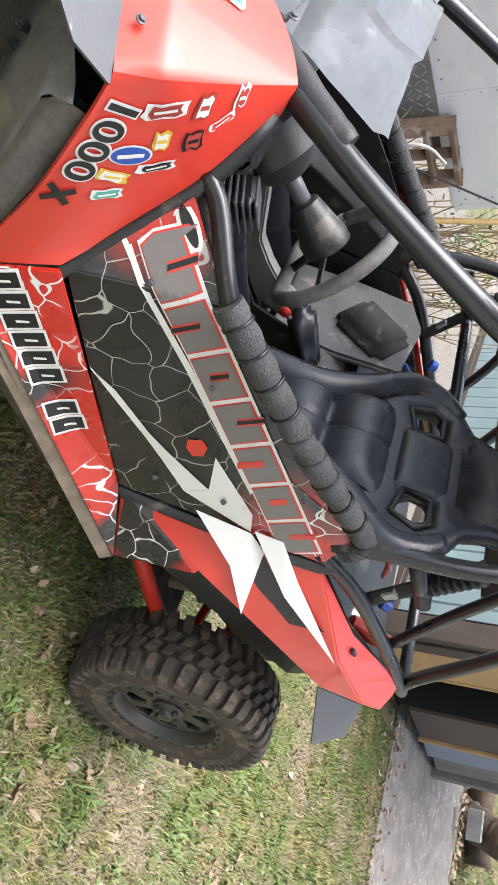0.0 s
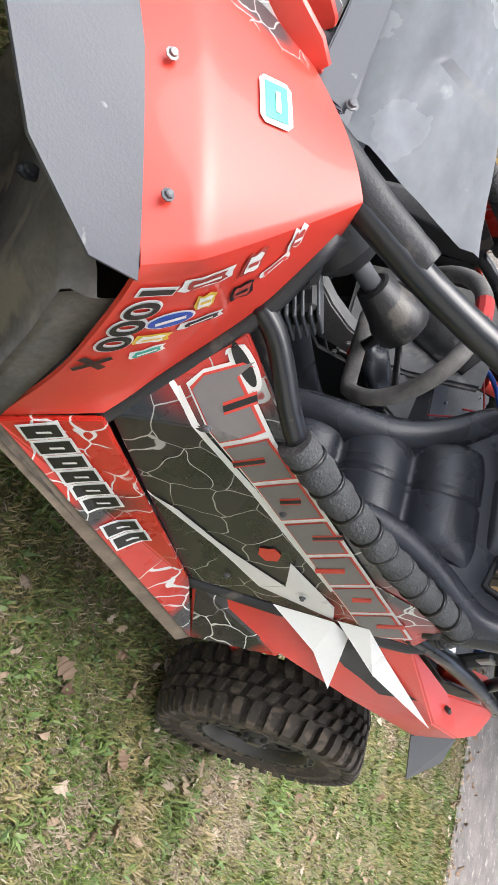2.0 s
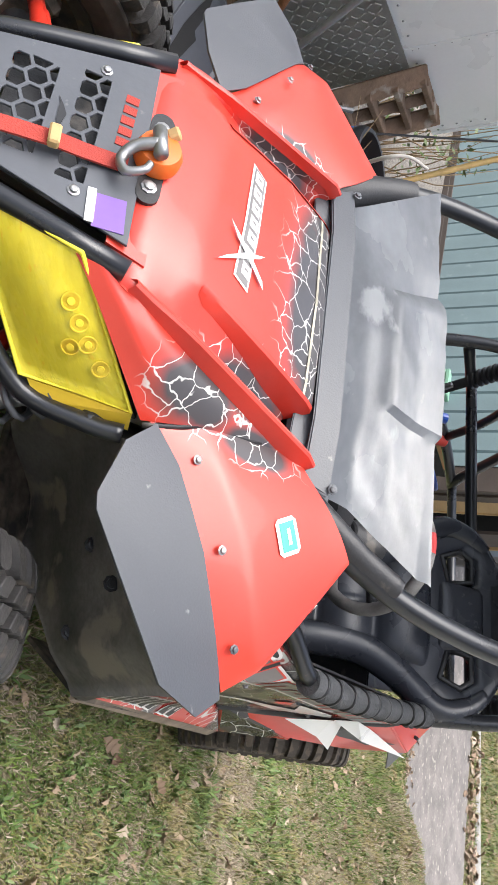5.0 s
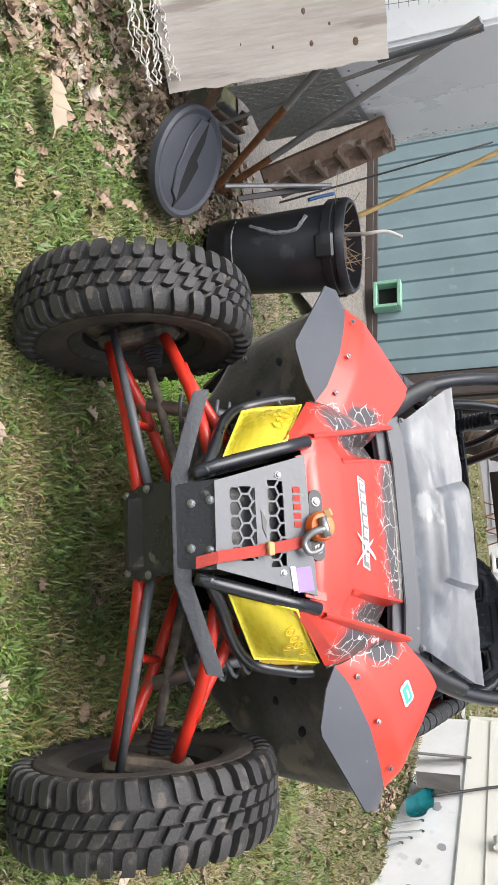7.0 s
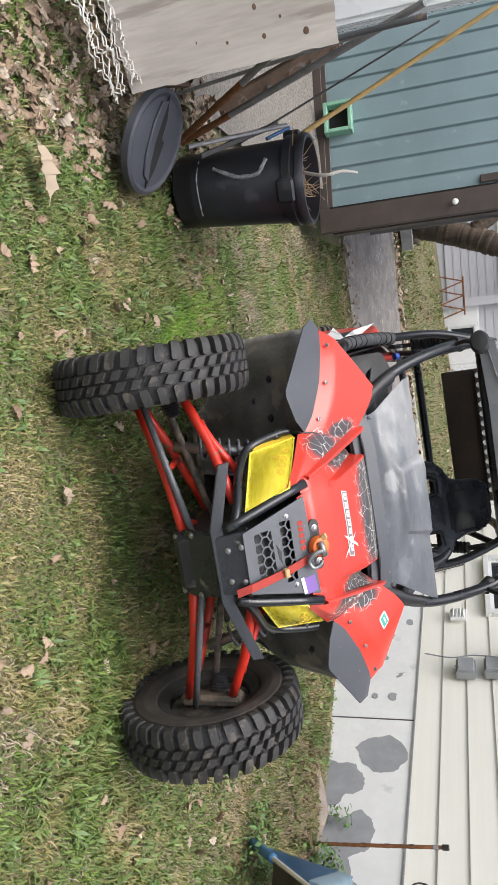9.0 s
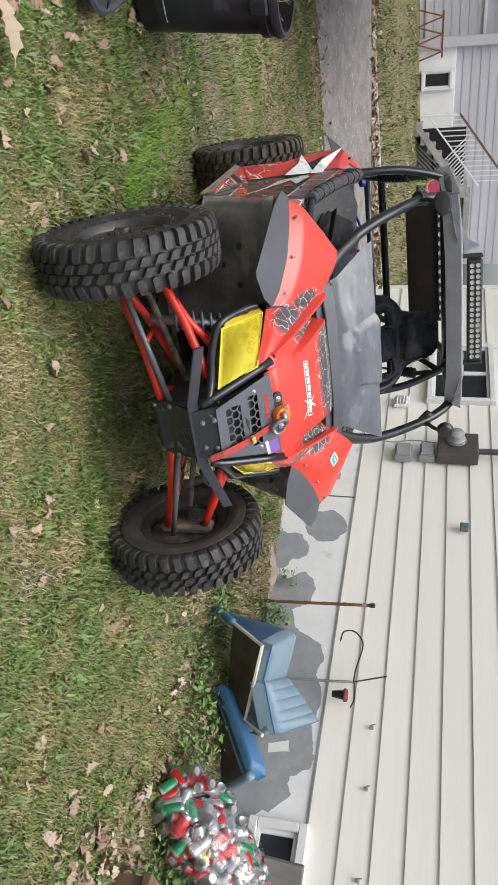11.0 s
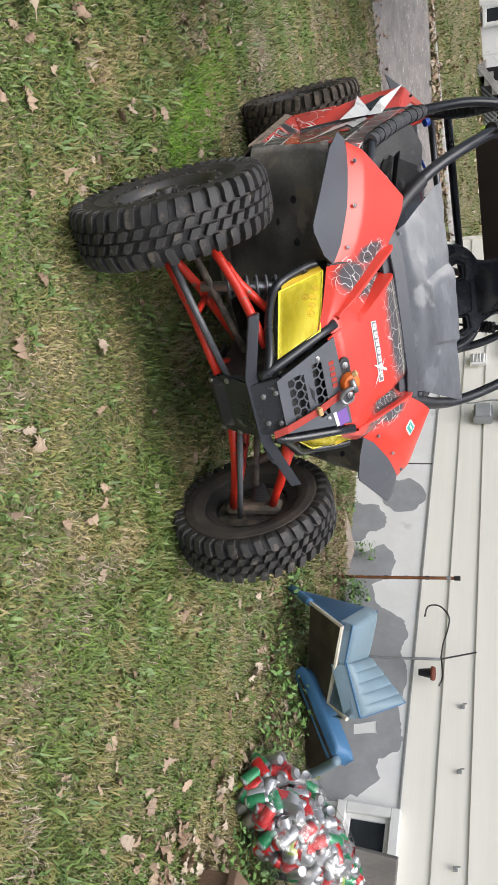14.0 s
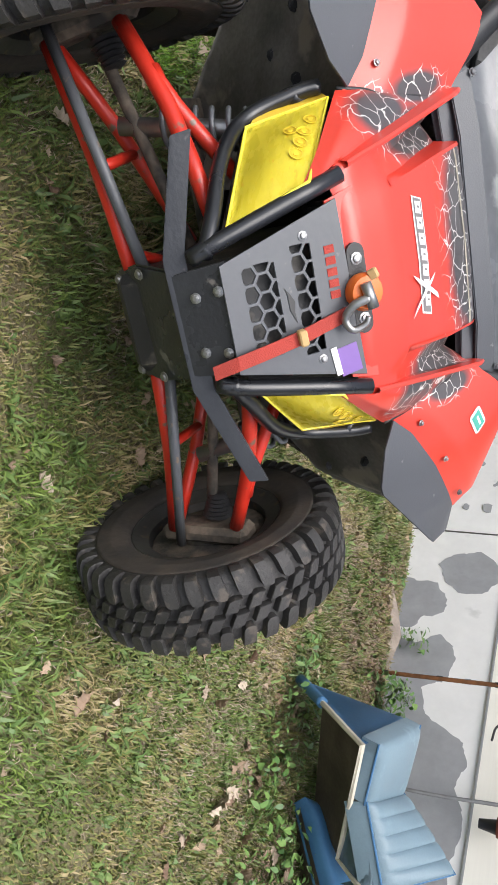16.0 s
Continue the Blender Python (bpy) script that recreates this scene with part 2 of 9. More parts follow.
M_SUEDE = material("worn_grey_suede", (0.15, 0.145, 0.14), rough=0.95, vary=0.35, scale=20, bump=0.2, bump_scale=300, second=(0.07, 0.066, 0.065))
M_STRAP = material("red_strap", (0.42, 0.05, 0.035), rough=0.8, vary=0.25, bump=0.3, bump_scale=350)
M_SEATPANEL = material("dusty_grey_panel", (0.17, 0.168, 0.165), rough=0.55, vary=0.4, scale=6, bump=0.1, bump_scale=90, spots=((0.27, 0.25, 0.22), 8, 0.42))
M_ORANGE = material("orange_plastic", (0.75, 0.16, 0.02), rough=0.4, vary=0.1, bump=0)
M_TAN = material("tan_leather", (0.55, 0.36, 0.16), rough=0.7, vary=0.2)
M_TAPE = material("yellowed_tape", (0.50, 0.46, 0.36), rough=0.6, vary=0.4, scale=30)
M_PURPLE = material("purple_sticker", (0.20, 0.10, 0.38), rough=0.35, vary=0.1, bump=0)
M_BLUE = material("blue_sticker", (0.02, 0.08, 0.42), rough=0.3, vary=0.1, bump=0)
M_YELLOWST = material("yellow_sticker", (0.72, 0.5, 0.05), rough=0.3, vary=0.1, bump=0)
M_GREENST = material("green_sticker", (0.10, 0.42, 0.33), rough=0.12, vary=0.1, bump=0)
M_LENS = material("yellow_lamp_film", (1.0, 0.86, 0.07), rough=0.28, vary=0.06, scale=22, bump=0.05, bump_scale=55, coat=0.4, spots=((0.95, 0.70, 0.04), 26, 0.36), stretch=(1, 1, 3))
M_AMBER = material("amber_strip", (0.86, 0.58, 0.05), rough=0.2, vary=0.1, bump=0)
M_LEDRING = material("shaded_yellow_ring", (0.84, 0.62, 0.04), rough=0.3, vary=0.15, bump=0.02)
M_SCREEN = material("scuffed_grey_plastic", (0.32, 0.335, 0.36), rough=0.26, vary=0.25, scale=4, bump=0.05, bump_scale=40, coat=0.7, second=(0.22, 0.23, 0.25), spots=((0.43, 0.445, 0.46), 9, 0.36), stretch=(0.6, 2.2, 1))
M_ROOF = material("grey_roof_plastic", (0.36, 0.375, 0.40), rough=0.4, vary=0.15, bump=0.05)
M_BUMPER = material("worn_black_steel", (0.032, 0.034, 0.039), rough=0.3, vary=0.3, scale=7, bump=0.1, bump_scale=90, spots=((0.13, 0.12, 0.11), 22, 0.36))
M_GRILLE = material("dark_grey_steel", (0.085, 0.09, 0.102), rough=0.38, vary=0.15, scale=5, bump=0.05, spots=((0.14, 0.14, 0.14), 35, 0.3))
M_LED = material("led_chip", (0.40, 0.40, 0.37), rough=0.15, vary=0.1, bump=0)
M_BROWNPANEL = material("brown_board", (0.055, 0.038, 0.026), rough=0.7, vary=0.4, scale=5)


# ---- mesh helpers ----
def part(name, bm, mat, parent=None, label="", smooth=False, flat_angle=None):
    """Links a bmesh as one mesh object, under a thing or a part."""
    me = bpy.data.meshes.new(name)
    bmesh.ops.recalc_face_normals(bm, faces=bm.faces[:])
    bm.to_mesh(me)
    bm.free()
    if smooth:
        me.polygons.foreach_set("use_smooth", [True] * len(me.polygons))
        if flat_angle:
            me.set_sharp_from_angle(angle=radians(flat_angle))
    me.materials.append(mat)
    ob = new(name, me)
    if parent:
        ob.parent = parent
    if label:
        ob["label"] = label
    return ob


def thing(name, label, category, m=None, group="", kind=""):
    ob = new(name)
    ob.empty_display_size = 0.1
    if m is not None:
        ob.matrix_basis = m
    return tagged(ob, label, category, group, kind)


def add_box(bm, size, m=None, bevel=0.0, seg=1):
    r = bmesh.ops.create_cube(bm, size=1.0)
    vs = r["verts"]
    bmesh.ops.scale(bm, vec=size, verts=vs)
    if bevel:
        es = list({e for v in vs for e in v.link_edges})
        r2 = bmesh.ops.bevel(bm, geom=es, offset=bevel, segments=seg, affect="EDGES", clamp_overlap=True)
        vs = list({v for f in r2["faces"] for v in f.verts} | {v for v in vs if v.is_valid})
    if m is not None:
        bmesh.ops.transform(bm, matrix=m, verts=vs)
    return vs


def box(size, m=None, bevel=0.0, seg=1):
    bm = bmesh.new()
    add_box(bm, size, m, bevel, seg)
    return bm


def curve_points(pts, steps=6):
    """A smooth line (Catmull-Rom) through the points."""
    p = [Vector(q) for q in pts]
    if len(p) < 3:
        return p
    p = [p[0] * 2 - p[1]] + p + [p[-1] * 2 - p[-2]]
    out = []
    for i in range(1, len(p) - 2):
        a, b, c, d = p[i - 1:i + 3]
        for k in range(steps):
            t = k / steps
            out.append(0.5 * (2 * b + (c - a) * t + (2 * a - 5 * b + 4 * c - d) * t * t + (3 * b - a - 3 * c + d) * t ** 3))
    return out + [p[-2]]


def add_tube(bm, pts, r, n=10, steps=6, wobble=0.0, r2=None, flat=1.0, smooth_line=True, shape=None):
    line = curve_points(pts, steps) if smooth_line else [Vector(q) for q in pts]
    rings, up = [], None
    for i, c in enumerate(line):
        t = (line[min(i + 1, len(line) - 1)] - line[max(i - 1, 0)]).normalized()
        if up is None:
            up = t.orthogonal().normalized()
        up = (up - t * up.dot(t)).normalized()
        side = t.cross(up)
        rad = r if r2 is None else r + (r2 - r) * i / (len(line) - 1)
        if shape:
            rad *= shape(i, len(line))
        if wobble:
            rad *= 1 + wobble * noise.noise(c * 40)
        rings.append([bm.verts.new(c + (up * math.cos(a) + side * math.sin(a) * flat) * rad) for a in (2 * math.pi * k / n for k in range(n))])
    for a, b in zip(rings, rings[1:]):
        for k in range(n):
            bm.faces.new((a[k], a[(k + 1) % n], b[(k + 1) % n], b[k]))
    bm.faces.new(rings[0][::-1])
    bm.faces.new(rings[-1])
    return bm


def tube(pts, r, n=10, steps=6, **k):
    return add_tube(bmesh.new(), pts, r, n, steps, **k)


def add_lathe(bm, profile, n=32, m=None, closed=False):
    """Turns (radius, height) points about z."""
    rings = [[bm.verts.new((r * math.cos(2 * math.pi * k / n), r * math.sin(2 * math.pi * k / n), z)) for k in range(n)] for r, z in profile]
    if m is not None:
        for ring in rings:
            for v in ring:
                v.co = m @ v.co
    for a, b in zip(rings, rings[1:] + ([rings[0]] if closed else [])):
        for k in range(n):
            bm.faces.new((a[k], a[(k + 1) % n], b[(k + 1) % n], b[k]))
    if not closed:
        bm.faces.new(rings[0][::-1])
        bm.faces.new(rings[-1])
    return bm


def lathe(profile, n=32, m=None, closed=False):
    return add_lathe(bmesh.new(), profile, n, m, closed)


def slab(verts, faces, thick, bevel=0.0, cuts=0):
    """A folded panel: faces over corner points, given thickness and softened edges."""
    bm = bmesh.new()
    vs = [bm.verts.new(v) for v in verts]
    for f in faces:
        bm.faces.new([vs[i] for i in f])
    bmesh.ops.recalc_face_normals(bm, faces=bm.faces[:])
    bmesh.ops.triangulate(bm, faces=bm.faces[:])
    if cuts:
        bmesh.ops.triangulate(bm, faces=[f for f in bm.faces if len(f.verts) > 4])
        bmesh.ops.subdivide_edges(bm, edges=bm.edges[:], cuts=cuts, use_grid_fill=True, smooth=0.0)
    bmesh.ops.solidify(bm, geom=bm.faces[:], thickness=thick)
    bmesh.ops.recalc_face_normals(bm, faces=bm.faces[:])
    if bevel:
        es = [e for e in bm.edges if len(e.link_faces) == 2 and e.calc_face_angle(0) > 0.25]
        bmesh.ops.bevel(bm, geom=es, offset=bevel, segments=2, affect="EDGES", clamp_overlap=True)
    return bm


def panel(name, verts, faces, mat, parent, label="", thick=0.008, levels=3, crease=None, flat=45):
    """A moulded sheet: a coarse cage of quads rounded by subdivision, sharp only along the listed creases and its rim."""
    bm = bmesh.new()
    cl = bm.edges.layers.float.new("crease_edge")
    vs = [bm.verts.new(v) for v in verts]
    for f in faces:
        bm.faces.new([vs[i] for i in f])
    bmesh.ops.recalc_face_normals(bm, faces=bm.faces[:])
    for e in bm.edges:
        if len(e.link_faces) == 1:
            e[cl] = 1.0
    for (i, j), c in (crease or {}).items():
        e = bm.edges.get((vs[i], vs[j]))
        if e:
            e[cl] = c
    me = bpy.data.meshes.new(name)
    bm.to_mesh(me)
    bm.free()
    tmp = new("cage", me)
    sub = tmp.modifiers.new("round", "SUBSURF")
    sub.levels = sub.render_levels = levels
    sol = tmp.modifiers.new("thick", "SOLIDIFY")
    sol.thickness, sol.offset = thick, 0.0
    out = bpy.data.meshes.new_from_object(tmp.evaluated_get(bpy.context.evaluated_depsgraph_get()))
    bpy.data.objects.remove(tmp)
    out.polygons.foreach_set("use_smooth", [True] * len(out.polygons))
    out.set_sharp_from_angle(angle=radians(flat))
    out.materials.clear()
    out.materials.append(mat)
    ob = new(name, out)
    ob.parent = parent
    if label:
        ob["label"] = label
    return ob


def plate(outline, thick, m=None, holes=(), bevel=0.0):
    """A flat plate in the xy plane with an outline and holes."""
    bm = bmesh.new()
    edges = []
    for loop in (outline, *holes):
        vs = [bm.verts.new((x, y, 0)) for x, y in loop]
        edges += [bm.edges.new((vs[i], vs[(i + 1) % len(vs)])) for i in range(len(vs))]
    bmesh.ops.triangle_fill(bm, edges=edges, use_beauty=True)
    bmesh.ops.solidify(bm, geom=bm.faces[:], thickness=thick)
    if bevel:
        bmesh.ops.recalc_face_normals(bm, faces=bm.faces[:])
        es = [e for e in bm.edges if len(e.link_faces) == 2 and e.calc_face_angle(0) > 0.8]
        bmesh.ops.bevel(bm, geom=es, offset=bevel, segments=1, affect="EDGES", clamp_overlap=True)
    if m is not None:
        bmesh.ops.transform(bm, matrix=m, verts=bm.verts[:])
    return bm


def grid(fn, nu, nv, thick=0.0):
    """A sheet through fn(u, v), u and v from 0 to 1."""
    bm = bmesh.new()
    rows = [[bm.verts.new(fn(i / nu, j / nv)) for j in range(nv + 1)] for i in range(nu + 1)]
    for i in range(nu):
        for j in range(nv):
            bm.faces.new((rows[i][j], rows[i + 1][j], rows[i + 1][j + 1], rows[i][j + 1]))
    if thick:
        bmesh.ops.solidify(bm, geom=bm.faces[:], thickness=thick)
    return bm


from mathutils.bvhtree import BVHTree


def lay_on(bm, target, m, lift, depth=0.4):
    """Lays a flat shape, drawn in the frame m (z outwards), onto the surface of a part."""
    me = target.data
    tree = BVHTree.FromPolygons([v.co for v in me.vertices], [p.vertices for p in me.polygons])
    z = m.to_3x3().col[2].normalized()
    bmesh.ops.triangulate(bm, faces=bm.faces[:])
    for _ in range(4):
        long = [e for e in bm.edges if e.calc_length() > 0.022]
        if not long:
            break
        bmesh.ops.subdivide_edges(bm, edges=long, cuts=1)
        bmesh.ops.triangulate(bm, faces=[f for f in bm.faces if len(f.verts) > 3])
    for v in bm.verts:
        p = m @ Vector((v.co.x, v.co.y, 0))
        hit = tree.ray_cast(p + z * depth, -z, depth * 2)
        if hit[0] is None:
            near = tree.find_nearest(p)
            hit = near
        v.co = hit[0] + z * (lift + v.co.z)
    return bm


def decal(name, outline, mat, target, m, lift=0.002, label=""):
    bm = bmesh.new()
    bm.faces.new([bm.verts.new((x, y, 0)) for x, y in outline])
    lay_on(bm, target, m, lift)
    return part(name, bm, mat, target, label)


def frame_of(origin, x, y):
    """A frame from an origin and two directions."""
    x = Vector(x).normalized()
    z = x.cross(Vector(y)).normalized()
    return Matrix.Translation(origin) @ Matrix((x, z.cross(x), z)).transposed().to_4x4()


def oval(a, b, n=20):
    return [(a * math.cos(2 * math.pi * k / n), b * math.sin(2 * math.pi * k / n)) for k in range(n)]


def tile(w, h, cx=0.0, cy=0.0, a=0.0):
    c, s_ = math.cos(radians(a)), math.sin(radians(a))
    return [(cx + x * c - y * s_, cy + x * s_ + y * c) for x, y in ((-w / 2, -h / 2), (w / 2, -h / 2), (w / 2, h / 2), (-w / 2, h / 2))]


def basis(origin, x_to, y_hint):
    """A frame at origin whose x points to x_to and whose y leans to y_hint."""
    o, x = Vector(origin), (Vector(x_to) - Vector(origin)).normalized()
    y = Vector(y_hint) - o
    y = (y - x * y.dot(x)).normalized()
    z = x.cross(y)
    return Matrix.Translation(o) @ Matrix((x, y, z)).transposed().to_4x4()


def bar_between(a, b, w, h, up=(0, 0, 1)):
    """The pose of a bar of length 1 along x from a to b."""
    a, b = Vector(a), Vector(b)
    return basis((a + b) / 2, b, (a + b) / 2 + Vector(up).cross(b - a))


# The yard falls away from the house: its own frame, in which the vehicle stands level.
TILT = Matrix(((0.99821, 0.00186, 0.05978), (0.00186, 0.99806, -0.06217), (-0.05978, 0.06217, 0.99627))).to_4x4()


def yard(x, y, z=0.0):
    return TILT @ Vector((x, y, z))


def smoothstep(a, b, x):
    t = min(1.0, max(0.0, (x - a) / (b - a)))
    return t * t * (3 - 2 * t)


HOUSE = Matrix(((-0.22329, -0.97475, 0, -2.508), (0.97475, -0.22329, 0, -3.014), (0, 0, 1, 0), (0, 0, 0, 1)))
HOUSE_INV = HOUSE.inverted()
SHED = Matrix(((0.985, 0.172, 0, 1.93), (-0.172, 0.985, 0, -6.2), (0, 0, 1, 0), (0, 0, 0, 1)))


def height(x, y):
    """The ground: the sloping yard, a low strip at the driveway, rising again beyond it."""
    xe = max(-4.5, min(3.5, x))
    ye = max(-5.0, min(6.0, y))
    h = -0.06 * xe + 0.0624 * ye - 0.034 + 0.052 * smoothstep(0.1, -2.4, y) - 0.018 * smoothstep(-2.6, -5.0, y)
    back = -0.31 + 0.14 * smoothstep(-5, -9, y) + 0.40 * smoothstep(-8.6, -12.4, y) + 0.70 * smoothstep(-12, -17.5, y)
    h = h + (back + 0.31) * 1.0 if y < -5 else h
    q = HOUSE_INV @ Vector((x, y, 0))
    h += 0.16 * smoothstep(-1.0, -0.1, q.y) * smoothstep(6, 2, abs(q.x))
    h += 0.26 * smoothstep(-1.3, -0.2, q.y) * smoothstep(-0.6, -1.2, q.x) * smoothstep(-5.4, -4.3, q.x)
    h += 0.13 * smoothstep(-0.9, -0.1, q.y) * smoothstep(-1.5, -2.6, q.x) * smoothstep(-5.4, -4.3, q.x)
    h += 0.012 * noise.noise(Vector((x * 1.3, y * 1.3, 0))) + 0.006 * noise.noise(Vector((x * 5, y * 5, 3)))
    if y < -8.2 and y > -12.6:
        h += 0.06 * xe * (smoothstep(-8.0, -9.0, y) - smoothstep(-11.8, -12.8, y))
    return h


def on_ground(x, y, dz=0.0):
    return Vector((x, y, height(x, y) + dz))


# ---- ground, driveway ----
def ground_material():
    m = material("lawn_soil", (0.125, 0.125, 0.052), rough=0.95, vary=0.5, scale=1.6, bump=1.0, bump_scale=90, second=(0.175, 0.145, 0.085),
                 spots=((0.20, 0.17, 0.11), 11.0, 0.40))
    return m


M_GROUND = ground_material()
M_ASPHALT = material("grey_gravel_asphalt", (0.245, 0.222, 0.205), rough=0.95, vary=0.6, scale=4, bump=0.9, bump_scale=60, spots=((0.36, 0.325, 0.285), 14, 0.40), second=(0.165, 0.15, 0.14))


def spaced(lo, hi, near_lo, near_hi, fine, coarse):
    xs = list(np.arange(near_lo, near_hi + 1e-6, fine))
    x, step = near_lo, fine
    while x > lo:
        step = min(step * 1.35, coarse)
        x -= step
        xs.append(max(x, lo))
    x, step = near_hi, fine
    while x < hi:
        step = min(step * 1.35, coarse)
        x += step
        xs.append(min(x, hi))
    return sorted(set(round(float(v), 4) for v in xs))


gx, gy = spaced(-900, 900, -4.5, 4.0, 0.12, 150), spaced(-900, 900, -13.5, 3.5, 0.12, 150)
bm = bmesh.new()
gv = [[bm.verts.new((x, y, height(x, y))) for y in gy] for x in gx]
for i in range(len(gx) - 1):
    for j in range(len(gy) - 1):
        bm.faces.new((gv[i][j], gv[i + 1][j], gv[i + 1][j + 1], gv[i][j + 1]))
tagged(part("ground", bm, M_GROUND, smooth=True), "patchy lawn of green and straw grass with bare soil", "ground", kind="structure")


def drive(u, v):
    x = -14 + 28 * u
    wob = 0.12 * noise.noise(Vector((x * 0.9, v * 3, 7)))
    y = -8.5 - 3.3 * v + wob + 0.02 * x
    return (x, y, height(x, y) + 0.014)


tagged(part("driveway", grid(drive, 110, 18), M_ASPHALT, smooth=True), "grey gravelly asphalt driveway with crumbling edges", "driveway", kind="structure")

# ---- house with pale siding ----
M_SIDING = material("cream_siding", (0.79, 0.765, 0.685), rough=0.45, vary=0.06, scale=2, bump=0.04, bump_scale=40, each=0.03, stretch=(1, 1, 3))
M_FOUND = material("peeling_foundation_paint", (0.80, 0.795, 0.775), rough=0.8, vary=0.08, scale=3, bump=0.2, bump_scale=25, spots=((0.62, 0.62, 0.60), 4, 0.36))
M_GLASS = material("window_glass", (0.03, 0.035, 0.04), rough=0.05, vary=0.2, bump=0)
M_FRAME = material("white_window_frame", (0.72, 0.72, 0.70), rough=0.4, vary=0.08)
M_CONCRETE = material("rough_concrete", (0.40, 0.385, 0.36), rough=0.95, vary=0.3, scale=6, bump=0.6, bump_scale=60)
M_BOXGREY = material("grey_utility_box", (0.30, 0.31, 0.315), rough=0.5, vary=0.15)
M_BROWNMETAL = material("brown_meter_box", (0.075, 0.065, 0.06), rough=0.5, vary=0.2)
M_SHINGLE = material("dark_shingle", (0.06, 0.06, 0.062), rough=0.9, vary=0.4, bump=0.5)
SID_Z, LAP = 0.84, 0.2115
wall_house = thing("wall_house", "house wall of cream lap siding over a white painted foundation with peeling grey patches", "house wall", HOUSE, kind="structure")
part("foundation", box((13.4, 0.25, 1.5), pose(2.55, 0.145, 0.09)), M_FOUND, wall_house, "white foundation paint peeling off grey")
part("sheathing", box((13.4, 0.12, 3.2), pose(2.55, 0.09, SID_Z + 1.6)), M_SIDING, wall_house)
bm = bmesh.new()
for x, y, z in ((0, 0, 0), (1, 0, 0), (1, -0.003, LAP + 0.004), (0, -0.003, LAP + 0.004), (0, -0.022, 0), (1, -0.022, 0), (1, -0.006, LAP + 0.004), (0, -0.006, LAP + 0.004)):
    bm.verts.new((x, y, z))
bm.verts.ensure_lookup_table()
for f in ((4, 5, 6, 7), (0, 3, 2, 1), (0, 1, 5, 4), (0, 4, 7, 3), (1, 2, 6, 5), (3, 7, 6, 2)):
    bm.faces.new([bm.verts[i] for i in f])
first = part("siding_board", bm, M_SIDING, wall_house)
WIN = (-2.72, -1.73, 1.50, 2.12)


def siding_run(x0, x1, z, src):
    ob = new("siding_board", src.data)
    ob.parent = wall_house
    ob.location, ob.scale = (x0, 0.03, z), (x1 - x0, 1, 1)


first.location, first.scale = (-4.15, 0.03, SID_Z), (13.35, 1, 1)
for i in range(1, 14):
    z = SID_Z + i * LAP
    if z + LAP > WIN[2] and z < WIN[3]:
        siding_run(-4.15, WIN[0] - 0.05, z, first)
        siding_run(WIN[1] + 0.05, 9.2, z, first)
    else:
        siding_run(-4.15, 9.2, z, first)
part("corner_trim", box((0.07, 0.07, 3.1), pose(-4.17, 0.03, SID_Z + 1.53), 0.006), M_SIDING, wall_house)
part("starter_strip", box((13.4, 0.03, 0.012), pose(2.55, 0.022, SID_Z - 0.006)), M_BOXGREY, wall_house)
wall_end = thing("wall_house_end", "end wall of the cream-sided house", "house wall", HOUSE, kind="structure")
part("wall", box((0.15, 7.4, 4.4), pose(-4.08, 3.98, 1.5)), M_SIDING, wall_end)
part("wall", box((0.15, 7.4, 4.4), pose(9.16, 3.98, 1.5)), M_SIDING, wall_end)
part("wall", box((13.4, 0.15, 4.4), pose(2.55, 7.75, 1.5)), M_SIDING, wall_end)
roof_house = thing("roof_house", "dark shingled gable roof with overhanging eaves", "roof", HOUSE, kind="structure")
part("slope", slab([(-4.6, -0.5, 3.75), (9.7, -0.5, 3.75), (9.7, 3.8, 5.6), (-4.6, 3.8, 5.6)], [(0, 1, 2, 3)], 0.15), M_SHINGLE, roof_house)
part("slope", slab([(-4.6, 8.2, 3.75), (9.7, 8.2, 3.75), (9.7, 3.85, 5.6), (-4.6, 3.85, 5.6)], [(3, 2, 1, 0)], 0.15), M_SHINGLE, roof_house)


def window_unit(name, label, x0, x1, z0, z1, split, m, depth=0.05):
    w = thing(name, label, "window", m, kind="structure")
    cx, cz = (x0 + x1) / 2, (z0 + z1) / 2
    bm = bmesh.new()
    for sx, sz, px, pz in ((x1 - x0 + 0.1, 0.06, cx, z0 - 0.02), (x1 - x0 + 0.1, 0.06, cx, z1 + 0.02), (0.06, z1 - z0 - 0.02, x0 - 0.02, cz), (0.06, z1 - z0 - 0.02, x1 + 0.02, cz)):
        add_box(bm, (sx, depth + 0.03, sz), pose(px, -0.01, pz), 0.005)
    part("window_frame", bm, M_FRAME, w)
    xs = [x0 + 0.01, cx, x1 - 0.01] if split else [x0 + 0.01, x1 - 0.01]
    for a, b in zip(xs, xs[1:]):
        part("pane", box((b - a - 0.05, 0.008, z1 - z0 - 0.06), pose((a + b) / 2, 0.005, cz)), M_GLASS, w)
        bm = bmesh.new()
        for sx, sz, px, pz in ((b - a, 0.03, (a + b) / 2, z0 + 0.025), (b - a, 0.03, (a + b) / 2, z1 - 0.025), (0.03, z1 - z0 - 0.08, a + 0.015, cz), (0.03, z1 - z0 - 0.08, b - 0.015, cz)):
            add_box(bm, (sx, 0.03, sz), pose(px, 0.0, pz), 0.003)
        part("sash", bm, M_FRAME, w)
    return w


window_unit("window_1", "small sliding window in a white frame", *WIN, True, HOUSE)
window_unit("window_2", "low basement window in a worn white frame", 2.92, 3.6, 0.50, 0.80, False, HOUSE)


